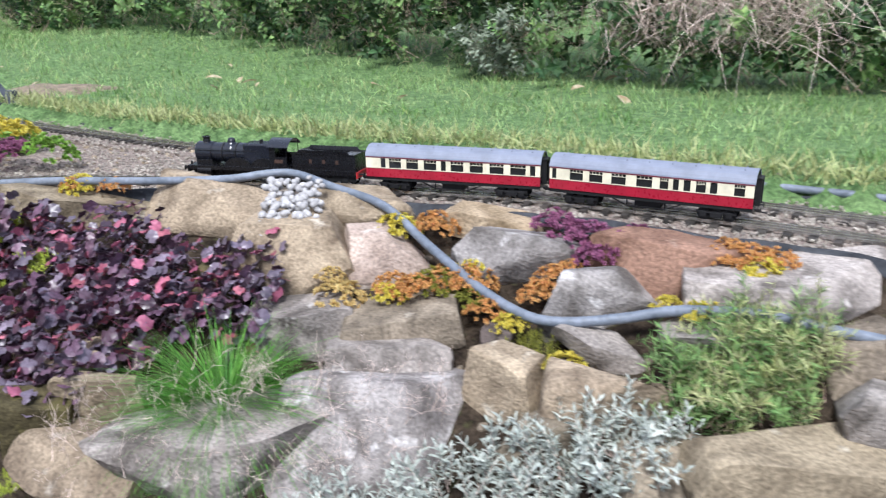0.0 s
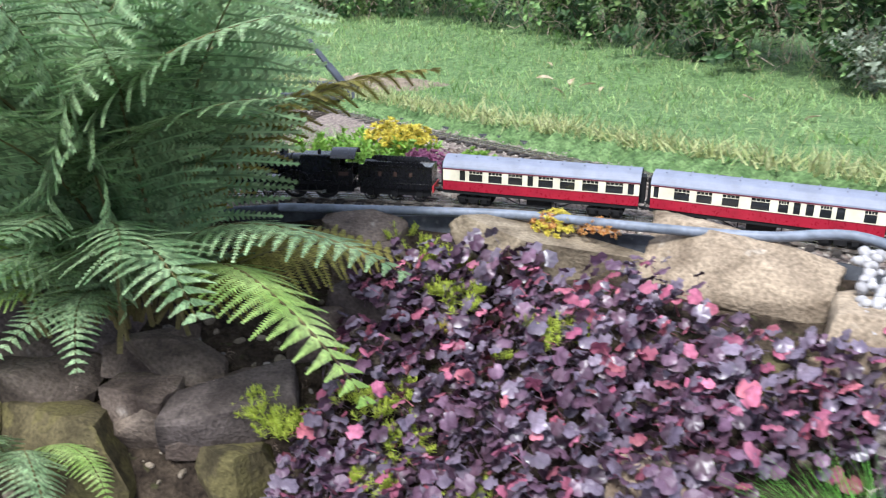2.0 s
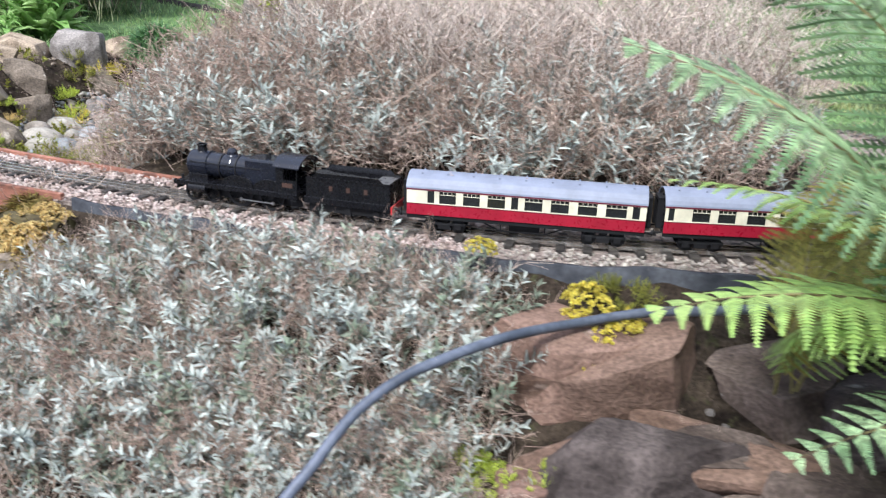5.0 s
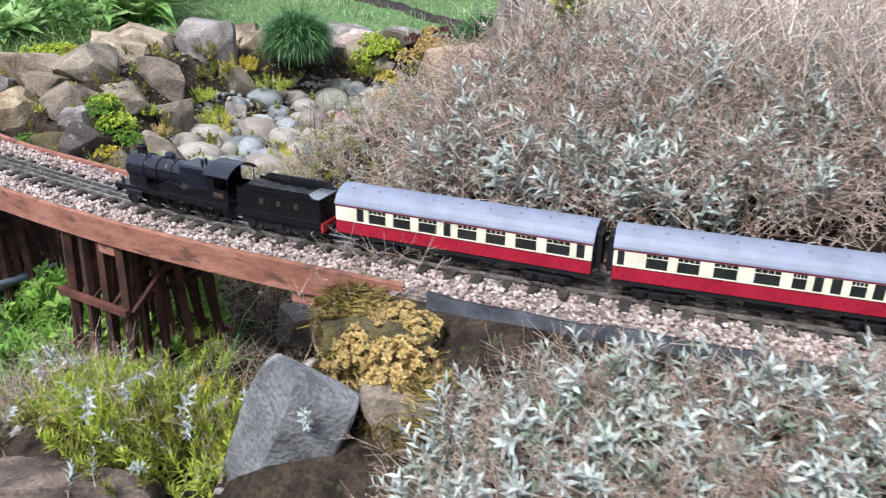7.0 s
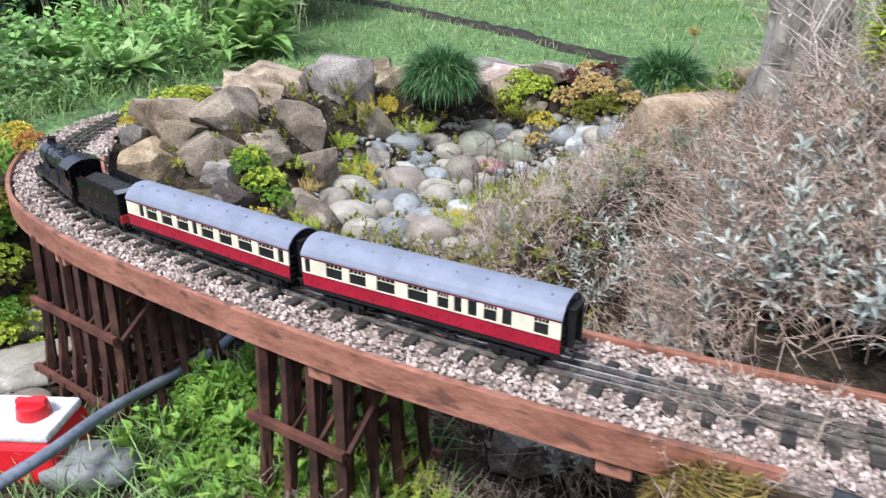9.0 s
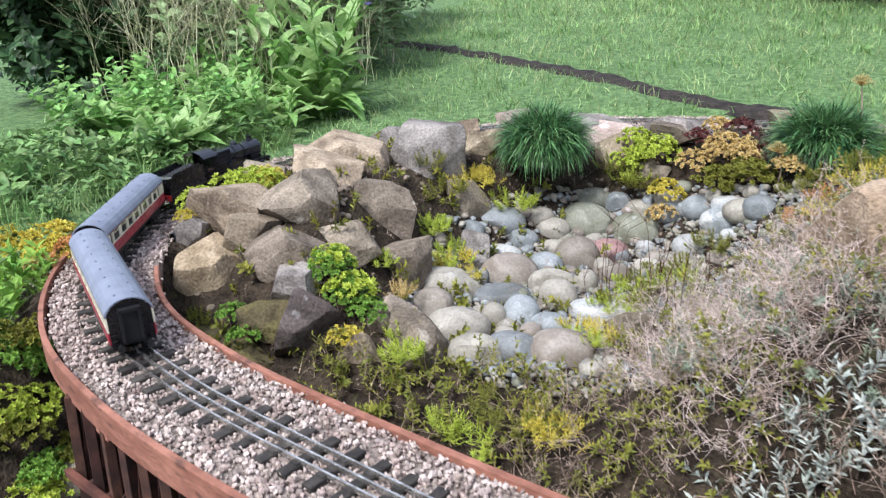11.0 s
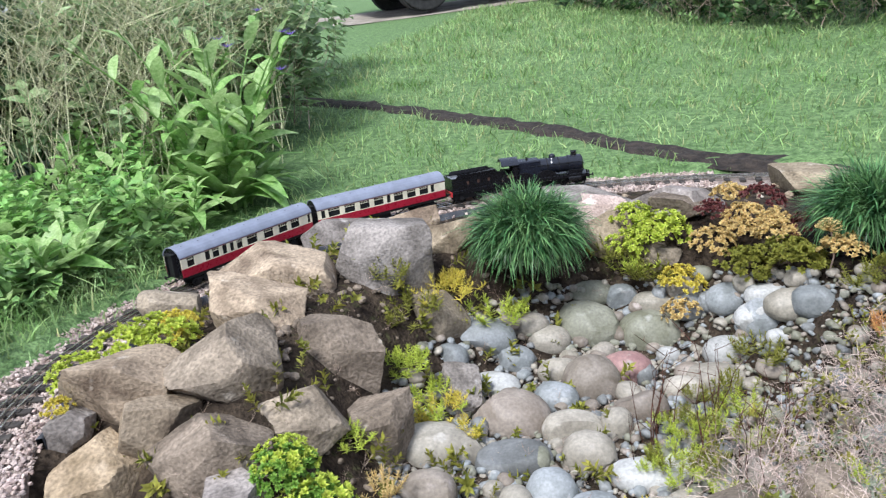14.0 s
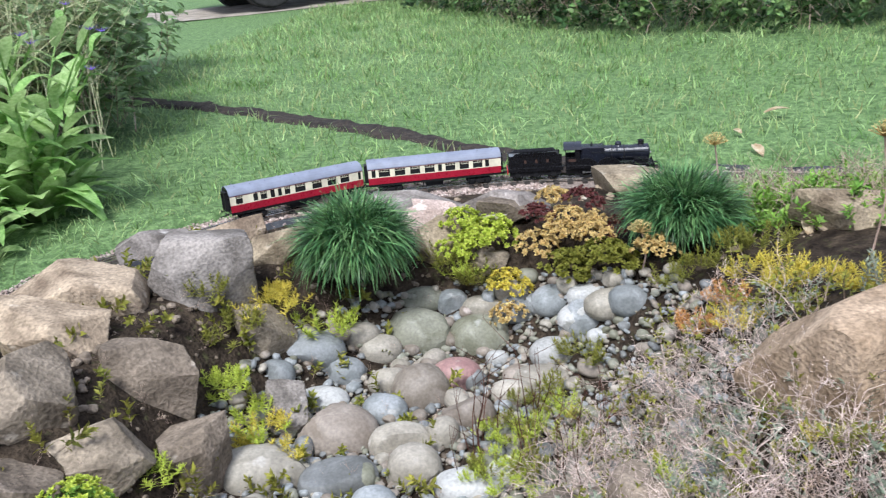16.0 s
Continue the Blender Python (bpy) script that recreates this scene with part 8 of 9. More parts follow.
sedum(-4.398, 1.679, -0.309, 0.117, "lime", "mounds")
sedum(-4.460, 1.705, -0.171, 0.099, "lime", "mounds")
sedum(-4.425, 1.737, -0.270, 0.118, "olive", "mounds")
sedum(-4.488, 1.764, -0.068, 0.100, "olive", "mounds")
sedum(-3.445, 1.585, -0.307, 0.078, "lime", "shoots")
sedum(-3.496, 1.607, -0.303, 0.067, "lime", "shoots")
sedum(-3.483, 1.524, -0.305, 0.076, "green", "shoots")
sedum(-3.528, 1.544, -0.299, 0.065, "green", "shoots")
sedum(-3.560, 1.476, -0.293, 0.076, "green", "mounds")
sedum(-3.605, 1.495, -0.288, 0.065, "green", "mounds")
sedum(-4.442, 2.322, 0.057, 0.094, "lime", "mounds")
sedum(-4.503, 2.348, 0.057, 0.080, "lime", "mounds")
sedum(-4.516, 2.298, 0.048, 0.102, "lime", "mounds")
sedum(-4.566, 2.240, 0.028, 0.089, "lime", "mounds")
sedum(-4.514, 2.146, 0.026, 0.048, "yellow", "mounds")
sedum(-4.464, 2.372, 0.056, 0.077, "yellow", "mounds")
sedum(-4.165, 2.667, -0.027, 0.104, "olive", "shoots")
sedum(-4.221, 2.691, 0.039, 0.088, "olive", "shoots")
sedum(-4.138, 2.756, -0.021, 0.116, "yellow", "shoots")
sedum(-4.113, 2.799, -0.022, 0.088, "yellow", "shoots")
sedum(-4.086, 2.537, -0.140, 0.098, "lime", "shoots")
sedum(-4.138, 2.559, -0.089, 0.083, "lime", "shoots")
sedum(-4.144, 2.563, -0.081, 0.079, "lime", "shoots")
sedum(-4.071, 2.519, -0.148, 0.090, "yellow", "shoots")
sedum(-4.004, 2.478, -0.152, 0.050, "yellow", "shoots")
sedum(-4.099, 2.148, -0.080, 0.077, "green", "mounds")
sedum(-4.147, 2.169, -0.041, 0.065, "green", "mounds")
sedum(-4.113, 2.107, -0.077, 0.054, "green", "mounds")
sedum(-4.059, 2.123, -0.103, 0.075, "green", "mounds")
sedum(-4.108, 2.144, -0.072, 0.064, "green", "mounds")
sedum(-4.156, 2.152, -0.034, 0.083, "green", "mounds")
sedum(-4.258, 2.010, -0.145, 0.079, "green", "mounds")
sedum(-4.309, 2.032, -0.116, 0.067, "green", "mounds")
sedum(-4.059, 2.043, -0.126, 0.068, "yellow", "mounds")
sedum(-3.986, 2.128, -0.133, 0.070, "lime", "shoots")
sedum(-3.957, 2.068, -0.145, 0.067, "lime", "shoots")
sedum(-4.058, 2.241, -0.111, 0.065, "bronze", "shoots")
sedum(-4.034, 2.810, -0.082, 0.118, "lime", "shoots")
sedum(-3.726, 3.054, 0.014, 0.119, "lime", "mounds")
sedum(-3.790, 3.081, 0.032, 0.101, "lime", "mounds")
sedum(-3.749, 2.990, -0.063, 0.117, "olive", "shoots")
sedum(-3.825, 3.023, -0.017, 0.099, "olive", "shoots")
sedum(-3.798, 3.028, -0.013, 0.095, "lime", "mounds")
sedum(-3.680, 2.971, -0.073, 0.093, "yellow", "mounds")
sedum(-3.640, 2.445, -0.153, 0.059, "lime", "shoots")
sedum(-3.686, 2.465, -0.152, 0.050, "lime", "shoots")
sedum(-3.658, 2.242, -0.146, 0.052, "lime", "shoots")
sedum(-3.703, 2.261, -0.149, 0.044, "lime", "shoots")
sedum(-3.562, 2.641, -0.162, 0.071, "lime", "shoots")
sedum(-3.542, 2.313, -0.149, 0.054, "lime", "shoots")
sedum(-3.584, 2.331, -0.149, 0.046, "lime", "shoots")
sedum(-3.461, 2.334, -0.140, 0.081, "yellow", "shoots")
sedum(-3.504, 2.352, -0.151, 0.046, "yellow", "shoots")
sedum(-3.614, 2.442, -0.152, 0.055, "olive", "shoots")
sedum(-3.661, 2.559, -0.157, 0.068, "olive", "shoots")
sedum(-4.386, 2.008, -0.135, 0.066, "olive", "shoots")
sedum(-4.664, 1.943, -0.008, 0.090, "yellow", "mounds")
sedum(-4.712, 1.963, -0.012, 0.077, "yellow", "mounds")
sedum(-4.584, 1.922, 0.025, 0.068, "orange", "mounds")
sedum(-4.647, 1.899, -0.017, 0.082, "bronze", "mounds")
sedum(-4.129, 2.288, -0.071, 0.068, "lime", "shoots")
sedum(-3.523, 3.103, 0.068, 0.092, "burgundy", "mounds")
sedum(-3.587, 3.131, 0.070, 0.078, "bronze", "mounds")
sedum(-3.561, 3.037, 0.047, 0.088, "bronze", "mounds")
sedum(-3.622, 3.064, 0.051, 0.076, "burgundy", "mounds")
sedum(-3.501, 2.985, 0.028, 0.087, "bronze", "mounds")
sedum(-3.567, 3.014, 0.024, 0.073, "bronze", "mounds")
sedum(-3.448, 2.997, 0.038, 0.087, "burgundy", "mounds")
sedum(-3.503, 3.020, 0.046, 0.074, "bronze", "mounds")
sedum(-3.621, 3.016, -0.001, 0.094, "bronze", "mounds")
sedum(-3.483, 2.930, 0.005, 0.099, "olive", "mounds")
sedum(-3.542, 2.955, -0.017, 0.084, "olive", "mounds")
sedum(-3.563, 2.956, -0.030, 0.108, "olive", "mounds")
sedum(-3.464, 2.899, -0.004, 0.104, "olive", "mounds")
sedum(-3.393, 2.874, 0.034, 0.089, "bronze", "mounds")
sedum(-3.745, 3.046, 0.003, 0.114, "lime", "mounds")
sedum(-3.780, 3.005, -0.045, 0.099, "lime", "shoots")
sedum(-3.680, 2.920, -0.119, 0.081, "bronze", "mounds")
sedum(-3.221, 2.642, 0.089, 0.082, "yellow", "shoots")
sedum(-3.269, 2.662, 0.071, 0.070, "yellow", "shoots")
sedum(-3.235, 2.601, 0.084, 0.058, "yellow", "shoots")
sedum(-3.185, 2.563, 0.103, 0.078, "yellow", "shoots")
sedum(-3.236, 2.585, 0.084, 0.067, "yellow", "shoots")
sedum(-3.127, 2.523, 0.121, 0.077, "yellow", "shoots")
sedum(-3.172, 2.543, 0.107, 0.065, "yellow", "shoots")
sedum(-3.307, 2.618, 0.047, 0.081, "orange", "shoots")
sedum(-3.354, 2.639, -0.008, 0.069, "orange", "shoots")
sedum(-3.321, 2.578, 0.023, 0.057, "orange", "shoots")
sedum(-3.305, 2.561, 0.042, 0.073, "yellow", "shoots")
sedum(-3.648, 2.524, -0.157, 0.055, "lime", "shoots")
sedum(-3.691, 2.543, -0.155, 0.046, "lime", "shoots")
sedum(-3.653, 2.396, -0.150, 0.050, "lime", "shoots")
sedum(-3.701, 2.416, -0.151, 0.043, "lime", "shoots")
sedum(-3.645, 2.658, -0.160, 0.056, "olive", "shoots")
sedum(-3.534, 2.778, -0.133, 0.100, "olive", "shoots")
sedum(-3.413, 2.380, -0.114, 0.072, "lime", "shoots")
sedum(-3.452, 2.397, -0.144, 0.061, "lime", "shoots")
sedum(-3.291, 2.231, 0.049, 0.040, "yellow", "shoots")
sedum(-3.558, 2.540, -0.162, 0.052, "lime", "shoots")
sedum(-3.328, 2.766, 0.050, 0.089, "olive", "shoots")
sedum(-3.376, 2.787, 0.019, 0.076, "olive", "shoots")
sedum(-3.218, 2.803, 0.082, 0.092, "olive", "shoots")
sedum(-3.267, 2.824, 0.066, 0.078, "olive", "shoots")
sedum(-3.599, 2.379, -0.150, 0.046, "lime", "shoots")


# ---------------------------------------------------------------- the mound before the bridge
def mound_plants():
    rng = random.Random(404)
    for k in range(34):
        a, r = rng.uniform(0, 6.283), math.sqrt(rng.random())
        x, y = -3.3 + 0.15 * r * math.cos(a), 1.28 + 0.12 * r * math.sin(a)
        sedum(x, y, ground_z(x, y) + 0.012, rng.uniform(0.09, 0.14), rng.choice(("lime", "lime", "olive", "lime", "yellow")), "shoots", "on the mound before the bridge", rng.uniform(1.0, 1.7))
    mass("dry_mat", "pale dry twigs over the mound before the bridge", "dry stalks", TWIGS, [M_DRYGREY, M_DRY], 230, oval(-3.42, 1.24, 0.2, 0.11), lambda r, x, y: 0.02 + 0.05 * r.random(), (0.3, 0.65), 1.3, 405)
    mass("artemisia", "white-leaved silver shoots straggling over the mound", "shrub", SILVERS, [M_SILVER, M_DRYGREY], 16, oval(-3.36, 1.22, 0.2, 0.1), lambda r, x, y: 0.04 + 0.05 * r.random(), (0.6, 1.0), 1.0, 406, kind="")


def loop_end_plants():
    low = [sprig(240 + k, 0.06, 0.016, 0.006, 18, lean=0.6) for k in range(4)]
    mass("ground_cover", "low green sedum and weeds over the bank beside the return track", "weeds", low, [M_GREENSED, M_DRY], 420, oval(-2.95, 3.02, 0.36, 0.2, -12), lambda r, x, y: 0.0, (0.7, 1.3), 0.7, 411)
    mass("dry_mat", "dry brown flower stalks beside the return track", "dry stalks", TWIGS, [M_BRONZE, M_DRY], 260, oval(-2.92, 3.08, 0.34, 0.2, -12), lambda r, x, y: 0.0, (0.4, 0.9), 0.6, 412)
    mass("weed_grass", "rough grass creeping over the return track's bank", "grass", [blade(0.09, 0.0028, a, 3) + ([0, 0, 0],) for a in (0.3, 0.7, 1.1)], M_GRASS, 2400, oval(-2.75, 3.32, 0.42, 0.1, -22), lambda r, x, y: 0.0, (0.4, 0.9), 0.5, 413)


def yarrow(x, y, height, size, seed):
    """A dried flat-headed flower on a thin stalk."""
    rng = random.Random(seed)
    y0 = ground_z(x, y)
    fl = thing("dried_yarrow", "dried tan yarrow flower head on a thin brown stalk", "flower", "dried yarrow flowers", at=pose(x, y, y0))
    vs, fs = sweep(bend([(0, 0, 0), (0.01, 0.0, 0.5 * height), (0.0, 0.01, height)], 0.02), 0.0016, 6)
    part("stalk", mesh_of("stalk", vs, fs, M_DRY, True), None, fl)
    bits = []
    for k in range(46):
        a, r = k * 2.4, size * math.sqrt(k / 46)
        q = Vector((r * math.cos(a), r * math.sin(a), height + 0.012 - 3.5 * r * r / max(size, 0.01) * 0.2 + rng.uniform(0, 0.004)))
        bits.append((Matrix(), thin((0, 0.01, height - 0.012), q, 0.0007, 0.0005), 0))
        for j in range(5):
            bits.append((turned(j * 1.26 + k, 0.4, *q), strip(0.006, 0.004, 0.1, 1), 0))
    part("flower_head", template_mesh("flower_head", joined(bits), M_BRONZE), None, fl)


def moss_cushion(x, y, z, rx, ry, rz, seed):
    """A domed cushion of moss: a soft core under a pile of short threads."""
    rng = random.Random(seed)
    cushion_ = thing("moss_cushion", "golden-brown moss cushion on the bank beside the bridge", "moss", at=pose(x, y, z))
    part("core", rock_mesh(1.84 * rx, 1.84 * ry, 1.84 * rz, 2.3, 2, 0.16, seed, 10), M_MOSS, cushion_, smooth=True)
    kinds = [blade(1, 0.12, a, 2) + ([0, 0],) for a in (0.3, 0.8, 1.3)]
    rows = []
    for _ in range(2600):
        v = Vector((rng.gauss(0, 1), rng.gauss(0, 1), abs(rng.gauss(0, 1)) - 0.25)).normalized()
        lump = 0.92 + 0.12 * noise.noise(v * 3 + Vector((seed, 0, 0)))
        m = Matrix.Translation((v.x * rx * lump, v.y * ry * lump, v.z * rz * lump)) @ (v + 0.5 * Vector((rng.gauss(0, 1), rng.gauss(0, 1), rng.gauss(0, 1) - 0.3))).to_track_quat("Z", "Y").to_matrix().to_4x4()
        k = rng.uniform(0.012, 0.028)
        rows.append((rng.randrange(3), np.array(m @ Matrix.Diagonal((k, k, k, 1)))))
    tagged(part("threads", scatter("threads", kinds, rows, M_MOSSLEAF), None, cushion_), kind="stuff")


YARROW = [(-3.07, 2.72, 0.2, 0.024), (-3.27, 3.0, 0.2, 0.024), (-2.88, 2.8, 0.24, 0.026), (-3.42, 2.88, 0.1, 0.026)]
M_MOSSLEAF = leaf_mat("golden_moss_thread", (0.13, 0.095, 0.03), (0.36, 0.27, 0.09), None, rough=0.8, island=0.7, glow=0.25)
mound_plants()
loop_end_plants()
for k, (x, y, h, w) in enumerate(YARROW):
    yarrow(x, y, h, w, 500 + k)
moss_cushion(-2.96, 1.32, -0.085, 0.08, 0.06, 0.065, 11)
moss_cushion(-2.885, 1.25, -0.1, 0.06, 0.05, 0.06, 12)
moss_cushion(-3.02, 1.38, -0.06, 0.06, 0.05, 0.05, 13)
mass("mullein_spike", "yellow-green leafy spike standing in the dry stalks", "plant", [sprig(230 + k, 0.06, 0.034, 0.014, 10, lean=0.3, pitch=0.3) for k in range(3)], [M_LIME, M_OLIVE], 34, oval(-2.9, 2.0, 0.016, 0.016), lambda r, x, y: 0.08 + 0.28 * r.random(), (0.6, 1.0), 0.4, 407)


# ---------------------------------------------------------------- tufts
tuft(-0.36, 1.1, -0.26, 0.13, 0.2, 2200, M_TUFTB, "bright green fine-bladed grass tuft at the foot of the wall", 0.8, 0.0018, 1)
tuft(-3.985, 2.9, 0.01, 0.12, 0.165, 5200, M_TUFT, "dark green rounded grass tuft at the head of the basin", 0.75, 0.0036, 2, 2.0, 0.74)
tuft(-3.33, 2.98, 0.03, 0.125, 0.16, 4600, M_TUFT, "dark green grass tuft beside the bronze sedum", 0.7, 0.0036, 3, 1.8, 0.72)
tuft(-2.6, 3.25, 0.02, 0.12, 0.17, 1500, M_TUFT, "dark green grass tuft near the return track", 0.5, 0.0036, 4)

# ---------------------------------------------------------------- hoses
M_HOSE = mat("grey_blue_hose", (0.1, 0.12, 0.15), (0.18, 0.205, 0.25), 20, 0.5, 0.1, relief=0.001)


# darker copy of M_HOSE for the stretch that runs through the silver shrub
M_HOSE_DARK = mat("dark_blue_grey_hose", (0.045, 0.055, 0.075), (0.1, 0.115, 0.15), 20, 0.5, 0.1, relief=0.001)


def hose(points, radius, label, material=M_HOSE):
    vs, fs = sweep(bend(points, 0.02), radius, 12)
    tagged(new("garden_hose", mesh_of("garden_hose", vs, fs, material, True)), label, "hose")


hose([(-1.3, 1.6, 0.012), (-1.041, 1.631, 0.016), (-0.844, 1.633, 0.022), (-0.65, 1.6, 0.026), (-0.46, 1.57, 0.034), (-0.371, 1.575, 0.043), (-0.311, 1.57, 0.043), (-0.226, 1.5, 0.03), (-0.12, 1.43, 0.008),
      (-0.031, 1.31, -0.037), (0.055, 1.2, -0.078), (0.125, 1.135, -0.1), (0.184, 1.107, -0.1), (0.268, 1.089, -0.087), (0.348, 1.065, -0.066), (0.454, 1.015, -0.055), (0.534, 0.96, -0.058), (0.6, 0.915, -0.06), (0.9, 0.75, -0.1)],
     0.0085, "grey-blue garden hose lying over the capping stones and down the rockery")
hose([(-2.27, 0.8, -0.22), (-2.245, 0.925, -0.13), (-2.225, 0.978, -0.095), (-2.205, 1.036, -0.06), (-2.17, 1.087, -0.034), (-2.13, 1.13, -0.02), (-2.075, 1.2, -0.014), (-2.01, 1.29, -0.024), (-1.925, 1.34, -0.014), (-1.834, 1.376, -0.01), (-1.6, 1.5, -0.005), (-1.3, 1.6, 0.012)],
     0.0065, "dark blue-grey garden hose looping down through the silver shrub", M_HOSE_DARK)
hose([(-4.02, 1.95, -0.3), (-3.989, 1.813, -0.305), (-3.972, 1.693, -0.288), (-3.955, 1.561, -0.263), (-3.931, 1.443, -0.235), (-3.914, 1.335, -0.224), (-3.925, 1.26, -0.228), (-3.947, 1.207, -0.237), (-3.99, 1.05, -0.3), (-4.0, 0.9, -0.4)],
     0.0095, "grey hose trailing under the bridge past the red box")
hose([(0.4, 1.66, 0.014), (0.685, 1.48, 0.016), (0.82, 1.39, 0.016), (1.2, 1.1, 0.016), (1.9, 0.62, 0.016)], 0.008, "blue-grey pipe lying along the outer track")


# ---------------------------------------------------------------- red box with a cap
def red_box():
    rb = thing("red_box", "bright red plastic box with grey lid and cap", "container", at=pose(-4.07, 1.4, -0.335, 0, 0, 20))
    m_red = paint("bright_red_plastic", (0.6, 0.015, 0.025), 0.35)
    m_lid = mat("speckled_grey_lid", (0.5, 0.5, 0.5), (0.7, 0.7, 0.7), 60, 0.6, 0.2)
    part("body", box(bmesh.new(), -0.085, -0.06, 0.0, 0.085, 0.06, 0.075, 0.01), m_red, rb, smooth=False)
    part("lid", box(bmesh.new(), -0.08, -0.055, 0.0752, 0.08, 0.055, 0.092, 0.006), m_lid, rb, "speckled pale grey lid")
    bm = bmesh.new()
    tube(bm, (0.03, 0.0, 0.09), (0.03, 0.0, 0.112), 0.027, 0.024, 20)
    bar(bm, (0.005, 0, 0.116), (0.055, 0, 0.116), 0.012, 0.012, 0.003)
    part("cap", bm, m_red, rb, "round red screw cap")


red_box()
for x, y, z, w, d, h, k, tone in ((-3.95, 1.42, -0.32, 0.16, 0.1, 0.055, 1, "d"), (-4.3, 1.62, -0.33, 0.26, 0.16, 0.06, 2, "t"), (-4.2, 1.45, -0.345, 0.3, 0.18, 0.05, 3, "b"), (-4.1, 1.25, -0.36, 0.4, 0.2, 0.05, 4, "t"), (-4.45, 1.75, -0.3, 0.2, 0.14, 0.1, 5, "b")):
    ob = part("flat_stone", rock_mesh(w, d, h, 2.6, 2, 0.1, 900 + k, 8), PEBBLE[tone], None, smooth=True)
    ob.matrix_world = pose(x, y, z, 0, 0, 25 * k)
    tagged(ob, "smooth flat stone lying on the ground under the bridge", "stone", "flat stones under the bridge")


# ---------------------------------------------------------------- gnarled trunk
def trunk():
    m_bark = mat("grey_flaking_bark", (0.13, 0.115, 0.095), (0.34, 0.31, 0.27), 18, 0.95, 1.0, c=(0.45, 0.43, 0.39), patch=0.38, relief=0.02, stretch=(1, 1, 0.35), distort=0.8)
    tr = thing("old_tree_trunk", "gnarled grey trunk of an old pollarded shrub", "tree trunk", at=pose(-3.04, 2.16, 0.02))
    bm = bmesh.new()
    rings = []
    for k in range(26):
        t = k / 25
        z = 0.75 * t
        r = 0.06 * (1.25 - 0.7 * t + 0.35 * math.exp(-((t - 0.62) / 0.1) ** 2))
        cx, cy = 0.05 * math.sin(3.2 * t) - 0.02, 0.03 * math.sin(4 * t + 1)
        ring = []
        for j in range(24):
            a = 2 * math.pi * j / 24
            q = r * (1 + 0.16 * math.sin(3 * a + 5 * t) + 0.08 * math.sin(7 * a - 9 * t) + 0.35 * noise.noise((math.cos(a) * 1.7, math.sin(a) * 1.7, z * 14)))
            ring.append(bm.verts.new((cx + q * math.cos(a), cy + q * math.sin(a), z)))
        rings.append(ring)
    for p, q in zip(rings, rings[1:]):
        for j in range(24):
            bm.faces.new((p[j], p[(j + 1) % 24], q[(j + 1) % 24], q[j]))
    bm.faces.new(rings[-1])
    part("trunk", bm, m_bark, tr, smooth=True)
    for a, z, l in ((0.3, 0.42, 0.22), (3.6, 0.5, 0.2)):
        pts = [(0.04 * math.cos(a), 0.04 * math.sin(a), z), (0.12 * math.cos(a), 0.12 * math.sin(a), z + 0.06), (0.15 * math.cos(a), 0.15 * math.sin(a), z + l)]
        vs, fs = sweep(bend(pts, 0.02), 0.045, 12, lambda t: 1 - 0.35 * t)
        part("limb", mesh_of("limb", vs, fs, m_bark, True), None, tr)


trunk()


# ---------------------------------------------------------------- drive and parked car beyond the lawn
def far_end():
    m_drive = mat("gravel_drive", (0.2, 0.175, 0.14), (0.33, 0.29, 0.24), 6, 0.95, 0.6, fine=20)
    vs, fs = [], []
    pts = bend([(-9.5, 9.0), (-7.2, 9.9), (-5.6, 11.0), (-3.5, 12.6)], 0.2)
    for i, p in enumerate(pts):
        d = (pts[min(i + 1, len(pts) - 1)] - pts[max(i - 1, 0)]).normalized()
        for o in (-0.75, 0.9):
            q = p + Vector((-d.y, d.x, 0)) * o
            vs.append((q.x, q.y, ground_z(q.x, q.y) + 0.008))
        if i:
            b = 2 * i
            fs.append((b - 2, b - 1, b + 1, b))
    tagged(new("path", mesh_of("path", vs, fs, m_drive)), "pale gravel drive beyond the lawn", "drive", kind="structure")
    car = thing("parked_car", "dark parked car with one black tyre showing", "car", at=pose(-6.62, 9.65, ground_z(-6.62, 9.65) + 0.03, 0, 0, 35))
    m_tyre = mat("black_rubber", (0.012, 0.012, 0.012), (0.03, 0.03, 0.03), 20, 0.8, 0.3)
    m_body = paint("dark_blue_car_paint", (0.02, 0.025, 0.035), 0.25)
    for x, y in ((0, 0), (2.5, 0), (0, 1.4), (2.5, 1.4)):
        bm = bmesh.new()
        tube(bm, (x, y - 0.1, 0.31), (x, y + 0.1, 0.31), 0.31, seg=32)
        bmesh.ops.bevel(bm, geom=bm.edges[:], offset=0.02, segments=2, affect="EDGES")
        wheel = part("wheel", bm, m_tyre, car, "black tyre")
        bm = bmesh.new()
        tube(bm, (x, y - 0.108, 0.31), (x, y + 0.108, 0.31), 0.19, seg=24)
        part("rim", bm, M_SATIN, wheel)
    bm = box(bmesh.new(), -0.7, -0.08, 0.32, 3.2, 1.5, 0.85, 0.1)
    part("body", bm, m_body, car)
    bm = box(bmesh.new(), 0.3, 0.02, 0.85, 2.7, 1.4, 1.4, 0.18)
    part("cabin", bm, M_PANE, car)


far_end()


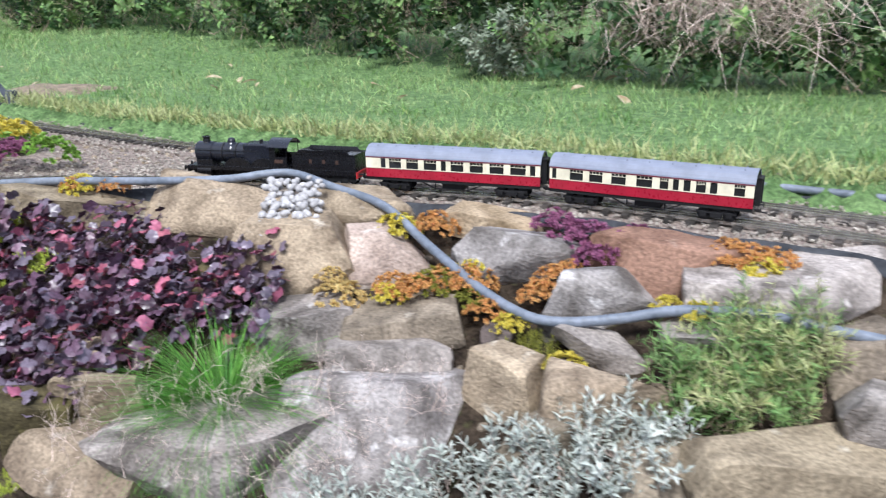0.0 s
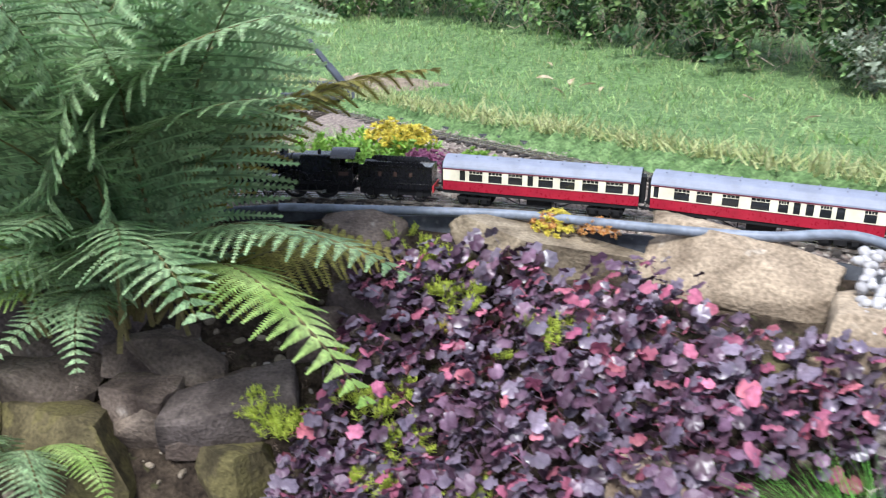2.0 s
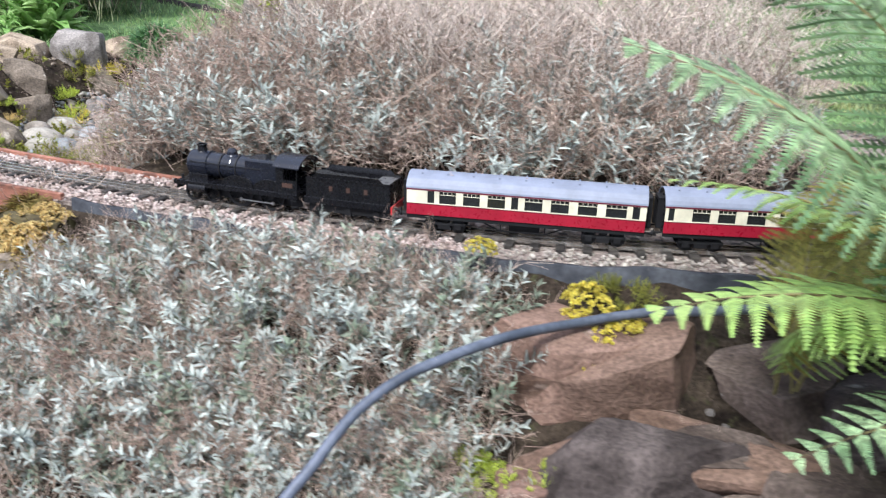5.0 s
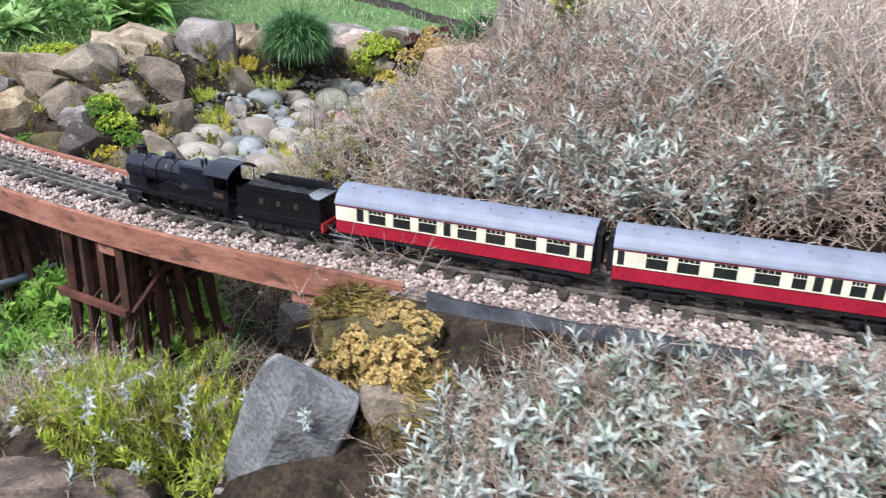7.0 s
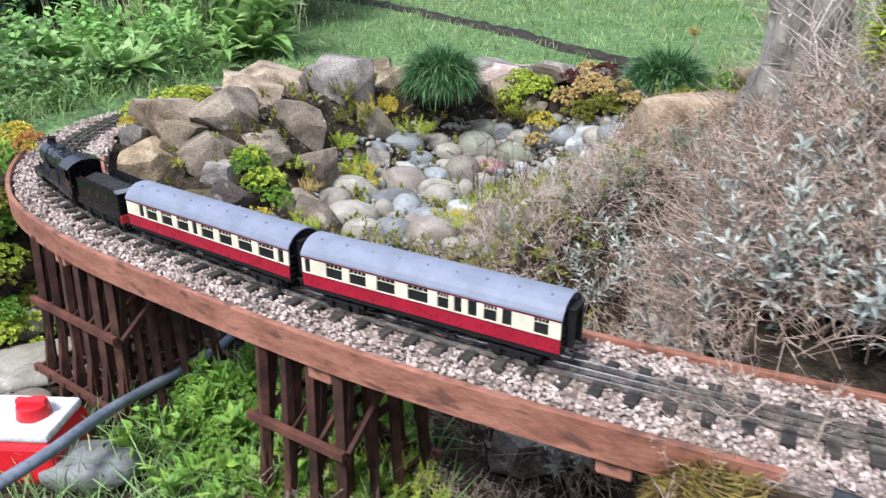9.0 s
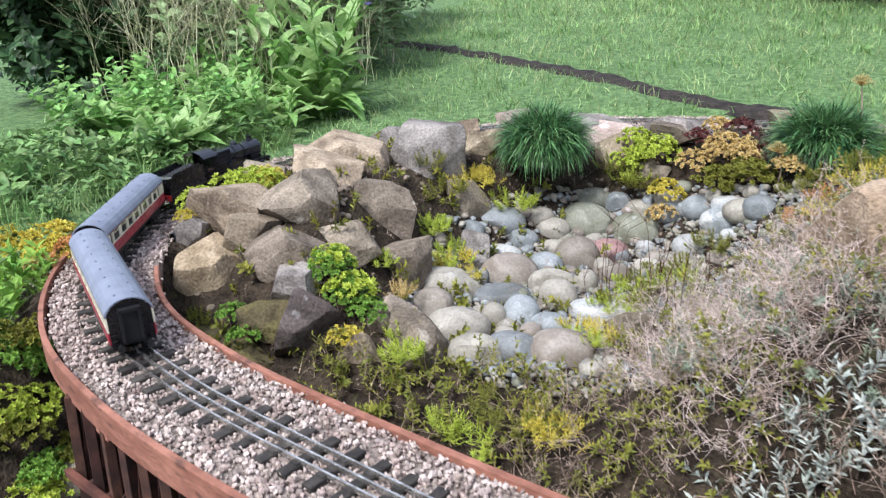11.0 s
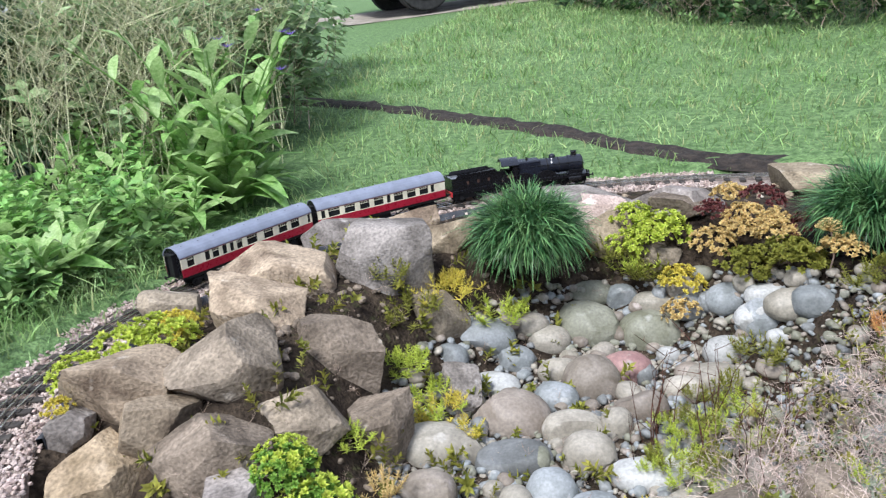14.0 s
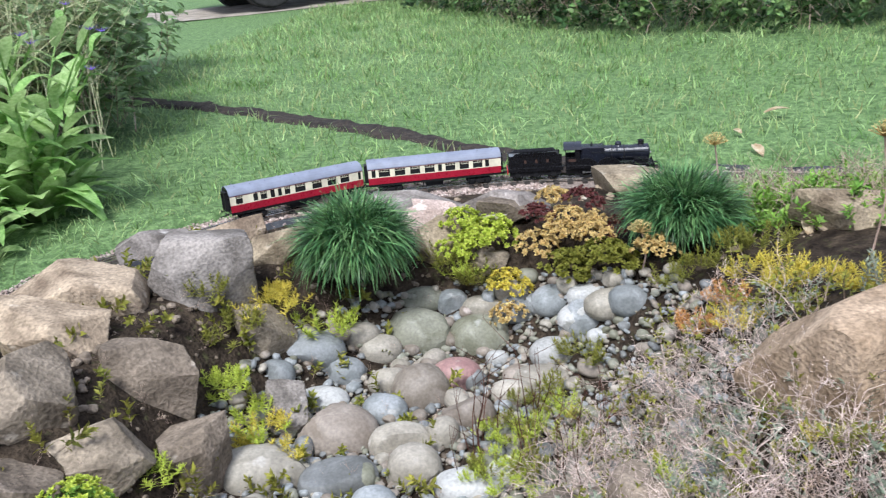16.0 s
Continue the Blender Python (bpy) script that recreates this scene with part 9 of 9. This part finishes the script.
# ---------------------------------------------------------------- odds and ends at the edge of the lawn
def lawn_edge():
    m_black = mat("weathered_black_plastic", (0.02, 0.024, 0.032), (0.055, 0.062, 0.075), 14, 0.5, 0.3, relief=0.002)
    pole = thing("leaning_pole", "dark blue-black plastic pole leaning over the track's edge", "pole")
    bm = bmesh.new()
    bar(bm, (-1.6, 2.92, 0.0), (-1.83, 3.16, 0.13), 0.028, 0.014, 0.003)
    part("lower_length", bm, m_black, pole)
    bm = bmesh.new()
    bar(bm, (-1.832, 3.162, 0.131), (-1.965, 3.3, 0.21), 0.022, 0.012, 0.003)
    part("upper_length", bm, m_black, pole)
    sheet = thing("felt_offcut", "black roofing felt offcut lying beside the track", "felt", at=pose(-1.86, 3.12, 0.012, 4, -3, -38))
    bm = box(bmesh.new(), -0.2, -0.06, 0.0, 0.2, 0.06, 0.012, 0.004)
    part("sheet", bm, m_black, sheet)
    bm = bmesh.new()
    bar(bm, (-0.2, 0.05, 0.03), (0.2, 0.055, 0.032), 0.03, 0.036, 0.008)
    part("rolled_edge", bm, m_black, sheet)
    # worn bare earth round them
    m_bare = mat("dry_bare_earth", (0.13, 0.1, 0.07), (0.27, 0.21, 0.15), 30, 0.95, 1.0, relief=0.01, grain=0.4)
    vs, fs = [(-1.7, 3.38, ground_z(-1.7, 3.38) + 0.028)], []
    n = 40
    for ring in (0.5, 1.0):
        for j in range(n):
            a = 6.283 * j / n
            q = ring * (1 + 0.25 * math.sin(3 * a + 1) + 0.12 * math.sin(7 * a))
            x, y = -1.7 + 0.26 * q * math.cos(a) - 0.08 * q * math.sin(a), 3.38 + 0.3 * q * math.sin(a)
            vs.append((x, y, ground_z(x, y) + (0.022 if ring < 1 else -0.006)))
    fs += [(0, 1 + j, 1 + (j + 1) % n) for j in range(n)]
    fs += [(1 + j, 1 + n + j, 1 + n + (j + 1) % n, 1 + (j + 1) % n) for j in range(n)]
    tagged(new("bare_earth", mesh_of("bare_earth", vs, fs, m_bare, True)), "patch of bare trodden earth at the lawn's edge", "soil", kind="structure")


lawn_edge()


# ---------------------------------------------------------------- what moves
CUM = np.concatenate([[0], np.cumsum(np.linalg.norm(np.diff(ALL, axis=0), axis=1))])


def on_line(s):
    return np.array([np.interp(s, CUM, ALL[:, 0]), np.interp(s, CUM, ALL[:, 1])])


def run(t):
    """How far the middle of the first coach has gone along the line at t seconds."""
    return float(np.interp(t, RUN_T, RUN_S))


RUN_T = [0.0, 1.5, 2.0, 5.0, 7.4, 8.0, 9.0, 10.0, 12.5, 13.5, 14.5, 16.0]
RUN_S = [3.16, 3.825, 4.04, 5.382, 6.304, 6.568, 7.022, 7.532, 8.659, 9.039, 9.379, 9.857]


def motions():
    times = [k / 10 for k in range(0, 161)]
    for ob, ahead, half in ((coach_a, 0.0, 0.125), (coach_b, -0.395, 0.125), (tender, 0.286, 0.05), (loco, 0.477, 0.065)):
        rows = []
        for t in times:
            s = run(t) + ahead
            a, b = on_line(s - half), on_line(s + half)
            m, d = (a + b) / 2, b - a
            rows.append((t, pose(m[0], m[1], 0.0, 0, 0, math.degrees(math.atan2(d[1], d[0])))))
        walk(ob, rows)
    ticks = [k / 30 for k in range(0, 481)]
    for ob, x, r in WHEELS:
        y, z = 0.0, r + 0.002
        every = 2 if r > 0.02 else 1
        walk(ob, [(t, pose(x, y, z, 0, math.degrees((run(t) - run(0)) / r) % 360, 0)) for t in ticks[::every]])
    for ob, s in RODS:
        rows = []
        for t in ticks[::2]:
            a = (run(t) - run(0)) / 0.0235 + (math.pi / 2 if s > 0 else 0)
            rows.append((t, pose(0.011 * math.cos(a), s * 0.0225, 0.0255 - 0.011 * math.sin(a))))
        walk(ob, rows)


motions()
